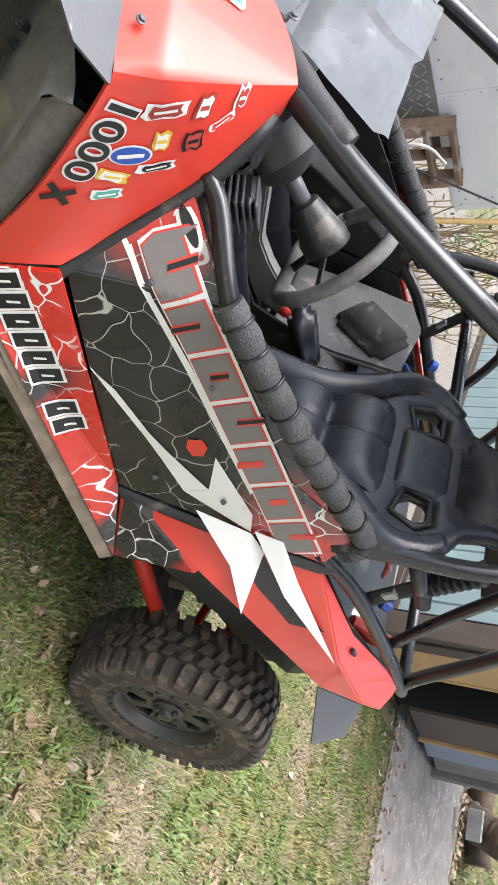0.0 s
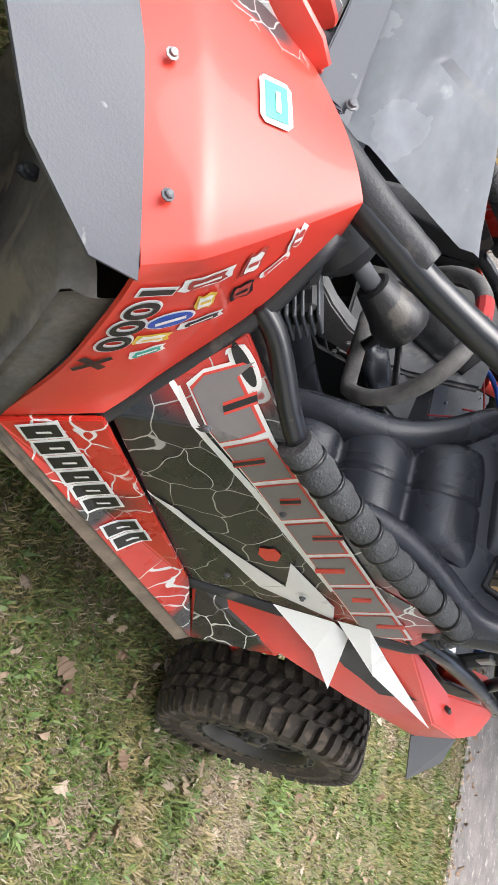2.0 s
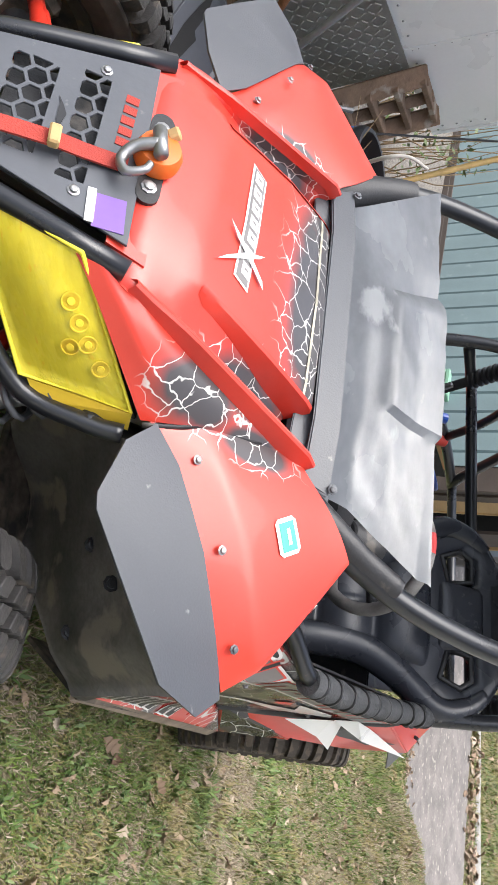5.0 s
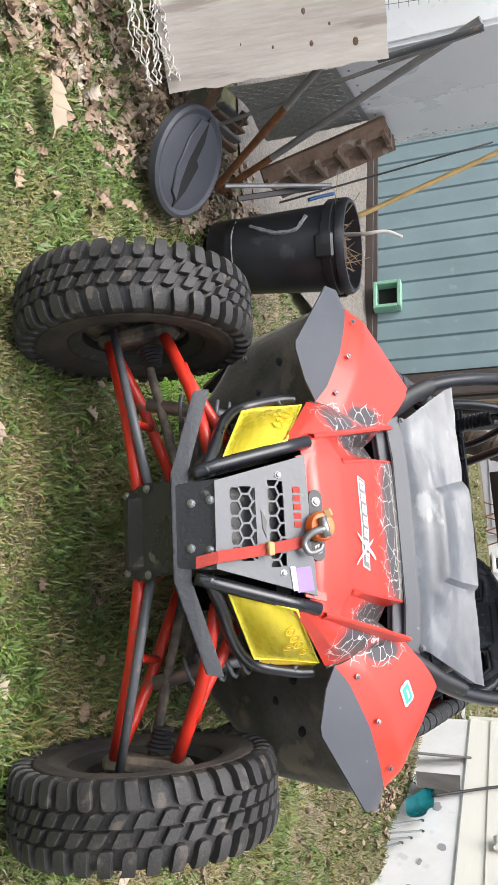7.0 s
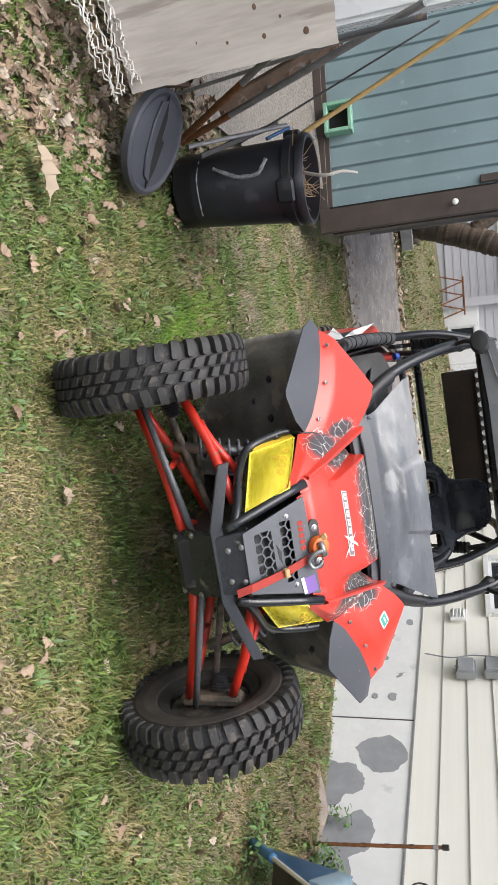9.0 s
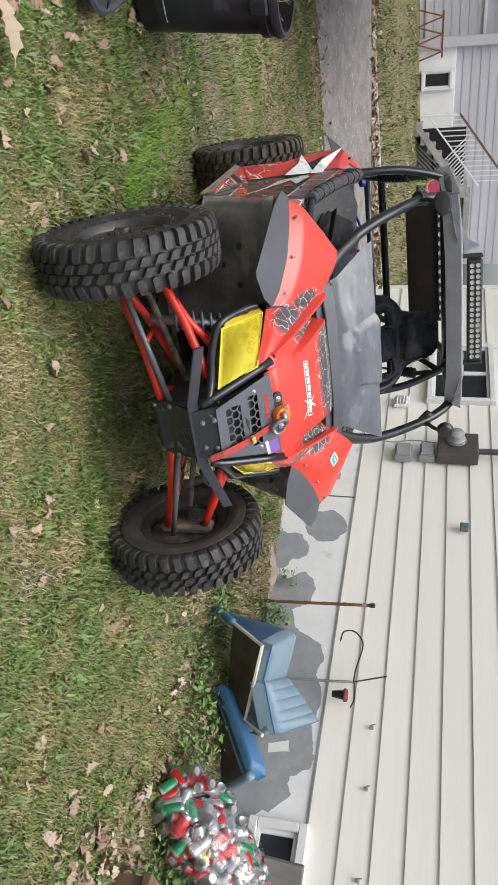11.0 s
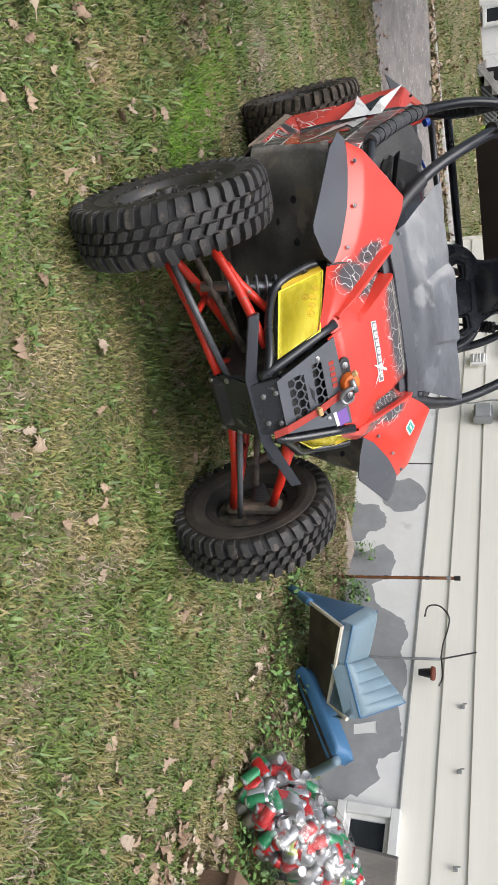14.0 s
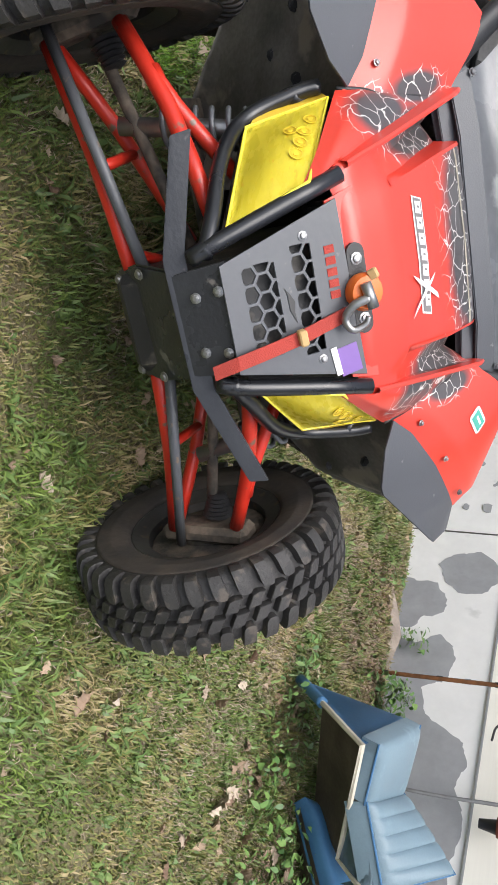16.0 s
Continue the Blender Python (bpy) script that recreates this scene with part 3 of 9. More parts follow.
# ---- the vehicle ----
buggy = thing("side_by_side_vehicle", "red and black off-road side-by-side buggy with crack-pattern decals, standing on grass", "off-road vehicle", TILT.copy())


def mx(s, *pts):
    return [(s * x, y, z) for x, y, z in pts]


def bolt(parent, at, normal, r=0.011, mat=None):
    n = Vector(normal).normalized()
    m = Matrix.Translation(at) @ n.to_track_quat("Z", "Y").to_matrix().to_4x4()
    return part("bolt", lathe([(r * 1.35, 0), (r * 1.35, 0.002), (r * 0.9, 0.003), (r * 0.85, 0.007), (r * 0.5, 0.008)], 8, m), mat or M_STEEL, parent)


def build_tyre(r, w):
    """Carcass with deep tread: two columns of slanted centre blocks and thumb-shaped shoulder lugs that run down the side walls."""
    base = 0.940
    prof = [(0.53, -0.30), (0.56, -0.38), (0.60, -0.435), (0.66, -0.465), (0.70, -0.476), (0.71, -0.488), (0.725, -0.488), (0.735, -0.478), (0.80, -0.482), (0.87, -0.468), (0.905, -0.43), (0.925, -0.36), (base, -0.2), (base, 0)]
    prof = [(r * a, w * b) for a, b in prof]
    prof += [(a, -b) for a, b in prof[-2::-1]]
    carcass = lathe(prof, 64, closed=True)
    bm = bmesh.new()
    n = 39
    pitch = 2 * math.pi / n

    def at_(a, z, q):
        return bm.verts.new((r * q * math.cos(a), r * q * math.sin(a), w * z))

    def crown(z):
        return 1.0 - 0.045 * max(0.0, abs(z) - 0.12) ** 2 / 0.14

    def block(corners):
        low = [at_(a, z, base - 0.005) for a, z in corners]
        ca, cz = sum(a for a, z in corners) / len(corners), sum(z for a, z in corners) / len(corners)
        mid = [at_(ca + (a - ca) * 0.95, cz + (z - cz) * 0.97, crown(z) - 0.006) for a, z in corners]
        top = [at_(ca + (a - ca) * 0.84, cz + (z - cz) * 0.90, crown(z)) for a, z in corners]
        bm.faces.new(top)
        for i in range(len(corners)):
            j = (i + 1) % len(corners)
            bm.faces.new((low[i], low[j], mid[j], mid[i]))
            bm.faces.new((mid[i], mid[j], top[j], top[i]))

    def thumb(c, side):
        """Stations along the lug: across, radius of its top, half its width, radius and place of its foot, slant."""
        line = ((0.205, 0.998, 0.08, 0.925, 0.196), (0.212, 1.000, 0.19, 0.925, 0.205), (0.235, 1.000, 0.265, 0.925, 0.235), (0.275, 0.998, 0.30, 0.925, 0.275), (0.34, 0.992, 0.30, 0.92, 0.34), (0.43, 0.978, 0.295, 0.90, 0.41), (0.495, 0.950, 0.29, 0.885, 0.435), (0.512, 0.912, 0.28, 0.87, 0.458), (0.505, 0.865, 0.26, 0.845, 0.470), (0.484, 0.835, 0.22, 0.832, 0.474))
        rows = []
        for z, q, half, fq, fz in line:
            a0 = c + pitch * 0.55 * (abs(z) - 0.3)
            h = half * pitch
            rows.append([at_(a0 - h, side * fz, fq), at_(a0 - h * 0.9, side * z, q), at_(a0 + h * 0.9, side * z, q), at_(a0 + h, side * fz, fq)])
        for p, q in zip(rows, rows[1:]):
            for i in range(3):
                bm.faces.new((p[i], p[i + 1], q[i + 1], q[i]))
        bm.faces.new(rows[0])
        bm.faces.new(rows[-1])

    for k in range(n):
        a = pitch * k
        for side in (-1, 1):
            b = a + (pitch * 0.5 if side > 0 else 0)
            z0, z1 = side * 0.014, side * 0.168
            lean = pitch * 0.34 * side
            block([(b, z0), (b + pitch * 0.60, z0), (b + pitch * 0.60 + lean, z1), (b + pitch * 0.33 + lean, z1 * 1.12), (b + lean, z1)])
            thumb(b + pitch * 0.85 + lean, side)
    return carcass, bm


def build_rim(r, w):
    """A wheel disc seen from its outer side (+z)."""
    R = r * 0.55
    bm = lathe([(R * 1.02, -w * 0.40), (R * 1.06, -w * 0.38), (R * 0.97, -w * 0.34), (R * 0.90, -w * 0.1), (R * 0.88, w * 0.25), (R * 0.97, w * 0.36), (R * 1.06, w * 0.40), (R * 1.06, w * 0.42), (R * 0.93, w * 0.425), (R * 0.86, w * 0.36), (R * 0.80, w * 0.2), (R * 0.82, -w * 0.3)], 48, closed=True)
    holes = []
    for k in range(8):
        a0 = 2 * math.pi * k / 8
        holes.append([(R * q * math.cos(a0 + d), R * q * math.sin(a0 + d)) for q, d in ((0.42, -0.10), (0.72, -0.24), (0.78, 0), (0.72, 0.24), (0.42, 0.10))])
    ring = [(R * 0.88 * math.cos(2 * math.pi * k / 40), R * 0.88 * math.sin(2 * math.pi * k / 40)) for k in range(40)]
    disc = plate(ring, 0.02, Matrix.Translation((0, 0, w * 0.27)), holes, 0.004)
    me = bpy.data.meshes.new("tmp")
    disc.to_mesh(me)
    disc.free()
    bm.from_mesh(me)
    bpy.data.meshes.remove(me)
    add_lathe(bm, [(R * 0.30, w * 0.2), (R * 0.30, w * 0.30), (R * 0.24, w * 0.33), (R * 0.16, w * 0.35), (R * 0.12, w * 0.42), (0.004, w * 0.43)], 20)
    for k in range(24):
        a = 2 * math.pi * (k + 0.5) / 24
        add_lathe(bm, [(0.007, 0), (0.007, 0.006), (0.004, 0.008)], 6, Matrix.Translation((R * 0.985 * math.cos(a), R * 0.985 * math.sin(a), w * 0.425)))
    for k in range(4):
        a = 2 * math.pi * (k + 0.5) / 4
        add_lathe(bm, [(0.011, 0), (0.011, 0.016), (0.006, 0.02)], 6, Matrix.Translation((R * 0.22 * math.cos(a), R * 0.22 * math.sin(a), w * 0.32)))
    return bm


M_HUB = material("muddy_hub", (0.15, 0.12, 0.09), rough=0.9, vary=0.5, scale=15, bump=0.3, second=(0.03, 0.028, 0.026))
M_WALLDUST = material("dusty_side_wall", (0.062, 0.050, 0.040), rough=0.95, vary=0.5, scale=10, bump=0.15, second=(0.034, 0.030, 0.027))
M_DUST = material("dried_mud", (0.25, 0.20, 0.15), rough=0.95, vary=0.4, scale=12, bump=0.3)
made_wheels = {}


def wheel(name, centre, r, w, side, turn, label):
    if name not in made_wheels:
        carcass, tread = build_tyre(r, w)
        rubber = M_TYRE if "front" in name else M_TYREDUST
        t = part("tyre", carcass, rubber, None, smooth=True, flat_angle=40)
        k_ = tagged(part("tread", tread, rubber, None, "deep blocks and shoulder lugs of worn rubber", smooth=True, flat_angle=22), kind="stuff")
        d = part("rim", build_rim(r, w), M_RIM, None, smooth=True, flat_angle=35)
        h = part("brake_hub", lathe([(r * 0.42, -w * 0.2), (r * 0.44, -w * 0.18), (r * 0.44, w * 0.1), (r * 0.42, w * 0.12), (r * 0.42, -w * 0.02), (r * 0.2, -w * 0.06), (r * 0.2, -w * 0.3), (r * 0.12, -w * 0.36)], 28), M_HUB, None, smooth=True, flat_angle=40)
        dusty = [(r * a, w * b - 0.002) for a, b in ((0.575, -0.40), (0.60, -0.437), (0.66, -0.468), (0.70, -0.480), (0.725, -0.492), (0.74, -0.483), (0.80, -0.486), (0.825, -0.482))]
        f = part("dust_film", lathe(dusty + [(a, b + 0.004) for a, b in dusty[::-1]], 64, closed=True), M_WALLDUST, None, "brown dust dried on the inner side wall", smooth=True)
        pieces = made_wheels[name] = (t, k_, d, h, f)
    else:
        pieces = []
        for q in made_wheels[name]:
            pieces.append(tagged(new(q.name.split(".")[0], q.data), q.get("label", ""), kind=q.get("kind", "")))
    wh = new(name)
    wh.parent = buggy
    wh.matrix_basis = Matrix.Translation(centre) @ pose(0, 0, 0, 0, 0, turn) @ pose(0, 0, 0, 0, 90 * side, 0) @ pose(0, 0, 0, 0, 0, 17 * side)
    wh["label"] = label
    for q in pieces:
        q.parent = wh
    return wh


for s in (-1, 1):
    wheel("front_wheel", (s * 0.70, 0.03, 0.319), 0.373, 0.21, s, 0, "black alloy front wheel with a muddy knobbly tyre")
    wheel("rear_wheel", (s * 0.686, -2.45, 0.398), 0.381, 0.245, s, 0, "black alloy rear wheel with a muddy knobbly tyre")


# Front fenders, flaps, liners
for s in (-1, 1):
    # inner edge, front band, crease, middle, rear; then the fold over the outer edge and the cowl side down to the sill
    fender = panel("front_fender", mx(s,
        (0.375, -0.048, 0.842), (0.395, -0.078, 0.864), (0.478, -0.128, 0.898), (0.565, -0.175, 0.926), (0.69, -0.255, 0.938), (0.768, -0.322, 0.940),
        (0.352, -0.130, 0.920), (0.410, -0.150, 0.942), (0.478, -0.190, 0.967), (0.545, -0.230, 0.987), (0.675, -0.302, 1.000), (0.726, -0.350, 0.994),
        (0.338, -0.235, 0.985), (0.392, -0.250, 1.000), (0.445, -0.290, 1.030), (0.500, -0.322, 1.046), (0.570, -0.370, 1.058), (0.614, -0.404, 1.056),
        (0.330, -0.325, 1.030), (0.365, -0.345, 1.052), (0.400, -0.378, 1.078), (0.428, -0.400, 1.094), (0.462, -0.428, 1.110), (0.495, -0.455, 1.118),
        (0.772, -0.365, 0.894), (0.771, -0.44, 0.799), (0.772, -0.503, 0.717), (0.768, -0.610, 0.520),
        (0.585, -0.575, 0.945), (0.545, -0.540, 1.010), (0.500, -0.500, 1.080), (0.630, -0.602, 0.855), (0.676, -0.630, 0.767), (0.722, -0.655, 0.690)),
        [(r_ * 6 + c_, r_ * 6 + c_ + 1, r_ * 6 + c_ + 7, r_ * 6 + c_ + 6) for r_ in range(3) for c_ in range(5)]
        + [(23, 17, 29, 30), (17, 11, 28, 29), (11, 5, 24, 28), (24, 25, 31, 28), (25, 26, 32, 31), (26, 27, 33, 32)], M_HOOD, buggy, "glossy red front fender and cowl side", 0.008, 3,
        {(7, 8): 0.8, (8, 9): 0.85, (9, 10): 0.85, (10, 11): 0.85, (23, 17): 0.75, (17, 11): 0.75, (11, 5): 0.75, (6, 7): 0.5}, 30)
    cowl = fender
    for at in ((0.422, -0.12, 0.913), (0.557, -0.19, 0.953), (0.703, -0.278, 0.966)):
        bolt(fender, (s * at[0], at[1], at[2] + 0.004), (0.15 * s, 0.5, 0.85), 0.0065, M_STEEL if at[0] < 0.6 else M_GREYSTEEL)
    if s < 0:
        sf = frame_of((-0.495, -0.297, 1.04), (-0.55, -0.36, 0.02), (0.25, -0.40, 0.42))
        sf = sf if sf.to_3x3().col[2].z > 0 else sf @ pose(0, 0, 0, 180, 0, 0)
        rnd = [(0.034, 0.018), (0.026, 0.026), (-0.026, 0.026), (-0.034, 0.018), (-0.034, -0.018), (-0.026, -0.026), (0.026, -0.026), (0.034, -0.018)]
        decal("sticker", rnd, M_WHITE, fender, sf, 0.003, "white-edged rounded green sticker")
        decal("sticker_print", tile(0.052, 0.036), M_GREENST, fender, sf, 0.0042)
        decal("sticker_print", tile(0.030, 0.008, 0.0, 0.002), M_WHITE, fender, sf, 0.0054)
    panel("fender_flap", mx(s, (0.385, -0.055, 0.862), (0.440, 0.0, 0.844), (0.535, 0.020, 0.826), (0.560, 0.012, 0.826), (0.672, -0.062, 0.866), (0.785, -0.140, 0.905), (0.817, -0.265, 0.922),
                            (0.440, -0.100, 0.893), (0.500, -0.135, 0.912), (0.565, -0.172, 0.931), (0.628, -0.212, 0.938), (0.690, -0.252, 0.943), (0.745, -0.296, 0.942), (0.780, -0.335, 0.934)),
          [(k, k + 1, k + 8, k + 7) for k in range(6)], M_FLAP, buggy, "grey plastic mud flap extension", 0.005, 0)

    def liner(u, v, s=s):
        x = 0.22 + 0.565 * u
        low = 0.215 + 0.30 * smoothstep(0.30, 0.80, x)
        z = 0.87 + (low - 0.87) * v
        y = -0.339 - 0.29 * (x - 0.512) + 0.70 * (z - 0.615)
        y += 0.10 * smoothstep(0.36, 0.22, x) - 0.07 * smoothstep(0.70, 0.785, x) - 0.05 * smoothstep(0.12, 0.0, v) + 0.06 * smoothstep(0.85, 1.0, v) * (1 - u)
        y += 0.012 * noise.noise(Vector((x * 7, z * 7, s)))
        return (s * x, y, z)

    lin = part("wheel_liner", grid(liner, 22, 24, 0.006), M_LINER, buggy, "dusty black wheel-arch liner", smooth=True)

    def liner_side(u, v, s=s, liner=liner):
        a = Vector(liner(1.0, v))
        back = Vector((s * (0.735 + 0.055 * v), -0.40 - 0.215 * (0.87 - a.z) / 0.355, a.z))
        return a.lerp(back, u)

    part("liner_side", grid(liner_side, 4, 14, 0.005), M_LINER, buggy, "dusty side of the wheel-arch liner", smooth=True)
    for at in ((0.512, -0.348, 0.612), (0.672, -0.44, 0.545), (0.44, -0.26, 0.69), (0.60, -0.30, 0.70)):
        bolt(lin, (s * at[0], at[1] + 0.012, at[2] + 0.008), (0, 0.65, 0.75), 0.012, M_BLACK)
    part("sill_edge", slab(mx(s, (0.768, -0.612, 0.515), (0.768, -1.503, 0.515), (0.785, -1.495, 0.486), (0.785, -0.600, 0.486)), [(0, 1, 2, 3)], 0.008), M_DUST, buggy, "dusty tan lower edge of the sill")
    part("sill_underside", slab(mx(s, (0.79, -0.60, 0.505), (0.772, -1.50, 0.505), (0.66, -1.50, 0.36), (0.66, -0.66, 0.30)), [(0, 1, 2, 3)], 0.01), M_HUB, buggy)

# Side panels
rx = random.Random(3).uniform
for s, cowl in zip((-1, 1), [o for o in buggy.children if o.name.startswith("front_fender")]):
    part("rear_lining", slab(mx(s, (0.66, -1.30, 0.56), (0.655, -1.545, 1.05), (0.64, -1.89, 1.095), (0.50, -2.40, 1.16), (0.56, -2.40, 0.80), (0.64, -1.65, 0.50)), [range(6)], 0.006), M_BLACK, buggy, "black inner lining")
    part("door_lining", slab(mx(s, (0.67, -0.668, 0.69), (0.53, -0.592, 0.935), (0.635, -0.773, 0.955), (0.64, -1.1, 1.045), (0.64, -1.45, 1.12), (0.65, -1.535, 1.05), (0.67, -1.275, 0.56), (0.64, -0.45, 0.56), (0.48, -0.44, 0.95)), [(0, 1, 2, 3, 4, 5, 6), (1, 0, 7, 8)], 0.006), M_BLACK, buggy, "black inner lining")
    part("door_frame", tube(mx(s, (0.50, -0.50, 1.075), (0.59, -0.585, 0.935), (0.70, -0.665, 0.70), (0.722, -0.70, 0.655), (0.712, -0.95, 0.605), (0.708, -1.255, 0.56), (0.705, -1.31, 0.585), (0.69, -1.53, 1.0), (0.675, -1.57, 1.09)), 0.019, 10, 3, smooth_line=True), M_BLACK, buggy, smooth=True)
    door = part("door", slab(mx(s, (0.704, -0.668, 0.69), (0.60, -0.592, 0.935), (0.668, -0.773, 0.975), (0.672, -1.1, 1.065), (0.668, -1.45, 1.15), (0.68, -1.535, 1.07), (0.70, -1.275, 0.58)),
        [(0, 1, 2, 3, 4, 5, 6)], 0.014, 0.003), M_CRACK_DARK, buggy, "dark door panel with printed crack lines")
    sill = part("sill", slab(mx(s, (0.770, -0.612, 0.516), (0.724, -0.66, 0.688), (0.712, -1.275, 0.588), (0.770, -1.503, 0.518)), [(0, 1, 2, 3)], 0.012, 0.003), M_CRACK_RED, buggy, "red sill panel with crack print and block lettering shapes")
    rear = part("rear_fender", slab(mx(s, (0.770, -1.503, 0.518), (0.710, -1.292, 0.590), (0.682, -1.545, 1.06), (0.672, -1.89, 1.115), (0.52, -2.41, 1.19), (0.545, -2.45, 1.17), (0.66, -2.33, 1.095), (0.755, -1.90, 1.085), (0.772, -1.735, 0.865), (0.772, -1.525, 0.76), (0.74, -2.1, 1.0), (0.60, -2.47, 1.13)),
        [(0, 1, 2, 9), (9, 2, 7, 8), (2, 3, 7), (3, 4, 5, 11, 6, 7), (8, 7, 6, 10)], 0.010, 0.005), M_RED, buggy, smooth=True, flat_angle=25)
    part("crack_decal", slab(mx(s, (0.776, -1.495, 0.528), (0.716, -1.305, 0.598), (0.699, -1.46, 0.86), (0.775, -1.53, 0.75)), [(0, 1, 2, 3)], 0.002), M_CRACK_RED, rear)
    for poly in (((0.722, -1.33, 0.79), (0.706, -1.42, 0.91), (0.705, -1.49, 0.93), (0.778, -1.68, 0.85), (0.752, -1.50, 0.85)),
                 ((0.704, -1.41, 0.92), (0.697, -1.45, 0.985), (0.705, -1.60, 1.0), (0.766, -1.88, 1.078), (0.742, -1.62, 0.97))):
        part("white_decal", slab(mx(s, *[(x + 0.006, y, z) for x, y, z in poly]), [range(5)], 0.002), M_WHITE, rear)
    rf = frame_of((s * 0.742, -1.62, 0.925), (0, -0.93, 0.37), (s * -0.30, 0.35, 0.88))
    rf = rf if rf.to_3x3().col[2].x * s > 0 else rf @ Matrix.Diagonal((1, 1, -1, 1))
    decal("dark_decal", [(-0.16, 0.0), (-0.02, -0.018), (0.13, -0.012), (0.20, 0.06), (0.06, 0.035), (-0.10, 0.050)], M_INK, rear, rf, 0.002)
    part("latch", box((0.012, 0.03, 0.018), pose(s * 0.70, -1.93, 1.112, 0, 30 * s, 0), 0.003), M_BLACK, rear)
    part("rear_flap", slab(mx(s, (0.66, -2.33, 1.09), (0.74, -2.1, 0.995), (0.80, -2.38, 0.95), (0.70, -2.50, 1.03)), [(0, 1, 2, 3)], 0.005), M_FLAP, buggy, "grey plastic rear flap")
    # printed shapes on the door: frame with x to the rear along the lower edge, y up
    dm = frame_of((s * 0.705, -0.6625, 0.6803), (s * 0.0747, -0.9838, -0.163), (s * -0.1196, -0.1711, 0.978))
    if dm.to_3x3().col[2].x * s < 0:
        dm = dm @ Matrix.Diagonal((1, 1, -1, 1))
    decal("white_stripe", [(-0.055, 0.120), (-0.058, 0.131), (0.55, 0.363), (0.575, 0.352)], M_WHITE, door, dm, 0.002)
    decal("white_decal", [(0.24, 0.012), (0.30, 0.06), (0.42, 0.118), (0.47, 0.155), (0.582, 0.25), (0.60, 0.186), (0.50, 0.140), (0.40, 0.09)], M_WHITE, door, dm, 0.003)
    decal("white_decal", [(0.582, 0.25), (0.466, 0.273), (0.645, 0.356), (0.712, 0.35), (0.60, 0.186)], M_WHITE, door, dm, 0.0035)
    decal("red_decal", [(0.423, 0.211), (0.418, 0.245), (0.440, 0.256), (0.469, 0.244), (0.474, 0.218), (0.45, 0.205)], M_RED, door, dm, 0.003)
    om = dm @ pose(-0.076, 0.243, 0, 0, 0, 24)
    decal("oval_sticker", oval(0.048, 0.019), M_WHITE, door, om, 0.003, "white oval sticker")
    decal("oval_centre", oval(0.038, 0.011), M_INK, door, om, 0.0042)
    decal("red_patch", [(0.50, 0.44), (0.60, 0.425), (0.73, 0.47), (0.79, 0.545), (0.70, 0.61), (0.62, 0.565)], M_CRACK_RED, door, dm, 0.0022)
    # seven block shapes along the top of the door: pale outline, red line, grey face
    for k in range(7):
        u0 = -0.050 + k * 0.118
        b0, t0 = 0.148 + (u0 + 0.05) * 0.340, 0.240 + (u0 + 0.05) * 0.352
        wd, lean, sb, st = 0.1185, -0.030, 0.340, 0.352
        for grow, mat, lift in ((0.0, M_WHITE, 0.004), (0.0055, M_RED, 0.005), (0.0095, M_SILVER, 0.006)):
            a0, a1 = u0 + grow, u0 + wd - grow
            quad = [(a0, b0 + grow), (a1, b0 + grow + (a1 - a0) * sb), (a1 + lean, t0 - grow + (a1 - a0) * st), (a0 + lean, t0 - grow)]
            if k == 0:
                quad = quad[:3] + [(a0 + lean + 0.012, t0 - grow), (a0 + lean - 0.012, t0 + 0.026 - grow * 0.5), (a0 - 0.022, b0 + 0.03)]
            decal("block_decal", quad, mat, door, dm, lift)
        uu = u0 + wd * 0.46
        bb, tt = b0 + wd * 0.46 * sb, t0 + wd * 0.46 * st
        if k % 3 == 0:
            lo_, hi_ = 0.42, 1.03
        elif k % 3 == 1:
            lo_, hi_ = -0.03, 0.60
        else:
            lo_, hi_ = 0.30, 0.72
        for half, mat, lift in ((0.0105, M_RED, 0.0068), (0.0055, M_INK if k < 4 else M_RED, 0.0076)):
            cut_ = []
            for f_, sg in ((lo_, -1), (lo_, 1), (hi_, 1), (hi_, -1)):
                cut_.append((uu + sg * half + lean * f_, bb + (tt - bb) * f_))
            decal("block_slot", cut_, mat, door, dm, lift)
    for yy, zz in ((-0.70, 0.86), (-0.95, 0.92), (-1.307, 0.862), (-1.24, 0.70)):
        bolt(door, (s * 0.712, yy, zz), (s, 0, 0.1), 0.006, M_GREYSTEEL)
    # eight block shapes along the sill
    sm = frame_of((s * 0.765, -0.645, 0.585), (s * 0.01, -1.0, 0.0), (s * -0.36, 0, 0.93))
    if sm.to_3x3().col[2].x * s < 0:
        sm = sm @ Matrix.Diagonal((1, 1, -1, 1))
    for k in range(9):
        if k == 6:
            continue
        u0, v0 = -0.014 + k * 0.0475, -0.040 - k * 0.0012
        for grow, mat, lift in ((0.0, M_WHITE, 0.003), (0.006, M_INK, 0.0042)):
            decal("block_decal", [(u0 + grow, v0 + grow), (u0 + 0.046 - grow, v0 - 0.004 + grow), (u0 + 0.056 - grow, v0 + 0.072 - grow), (u0 + 0.010 + grow, v0 + 0.076 - grow)], mat, sill, sm, lift)
        decal("block_slot", [(u0 + 0.024, v0 + 0.026), (u0 + 0.030, v0 + 0.026), (u0 + 0.036, v0 + 0.052), (u0 + 0.030, v0 + 0.052)], M_WHITE, sill, sm, 0.0052)
    # stickers on the cowl side
    SX, SY = Vector((s * -0.00068, -0.00032, 0.00063)), Vector((s * -0.000574, -0.00107, -0.000553))
    cm = frame_of((s * 0.708, -0.468, 0.893), SX, -SY)
    if cm.to_3x3().col[2].x * s < 0:
        cm = cm @ Matrix.Diagonal((1, 1, -1, 1))
    ex, ey = cm.to_3x3().col[0], cm.to_3x3().col[1]
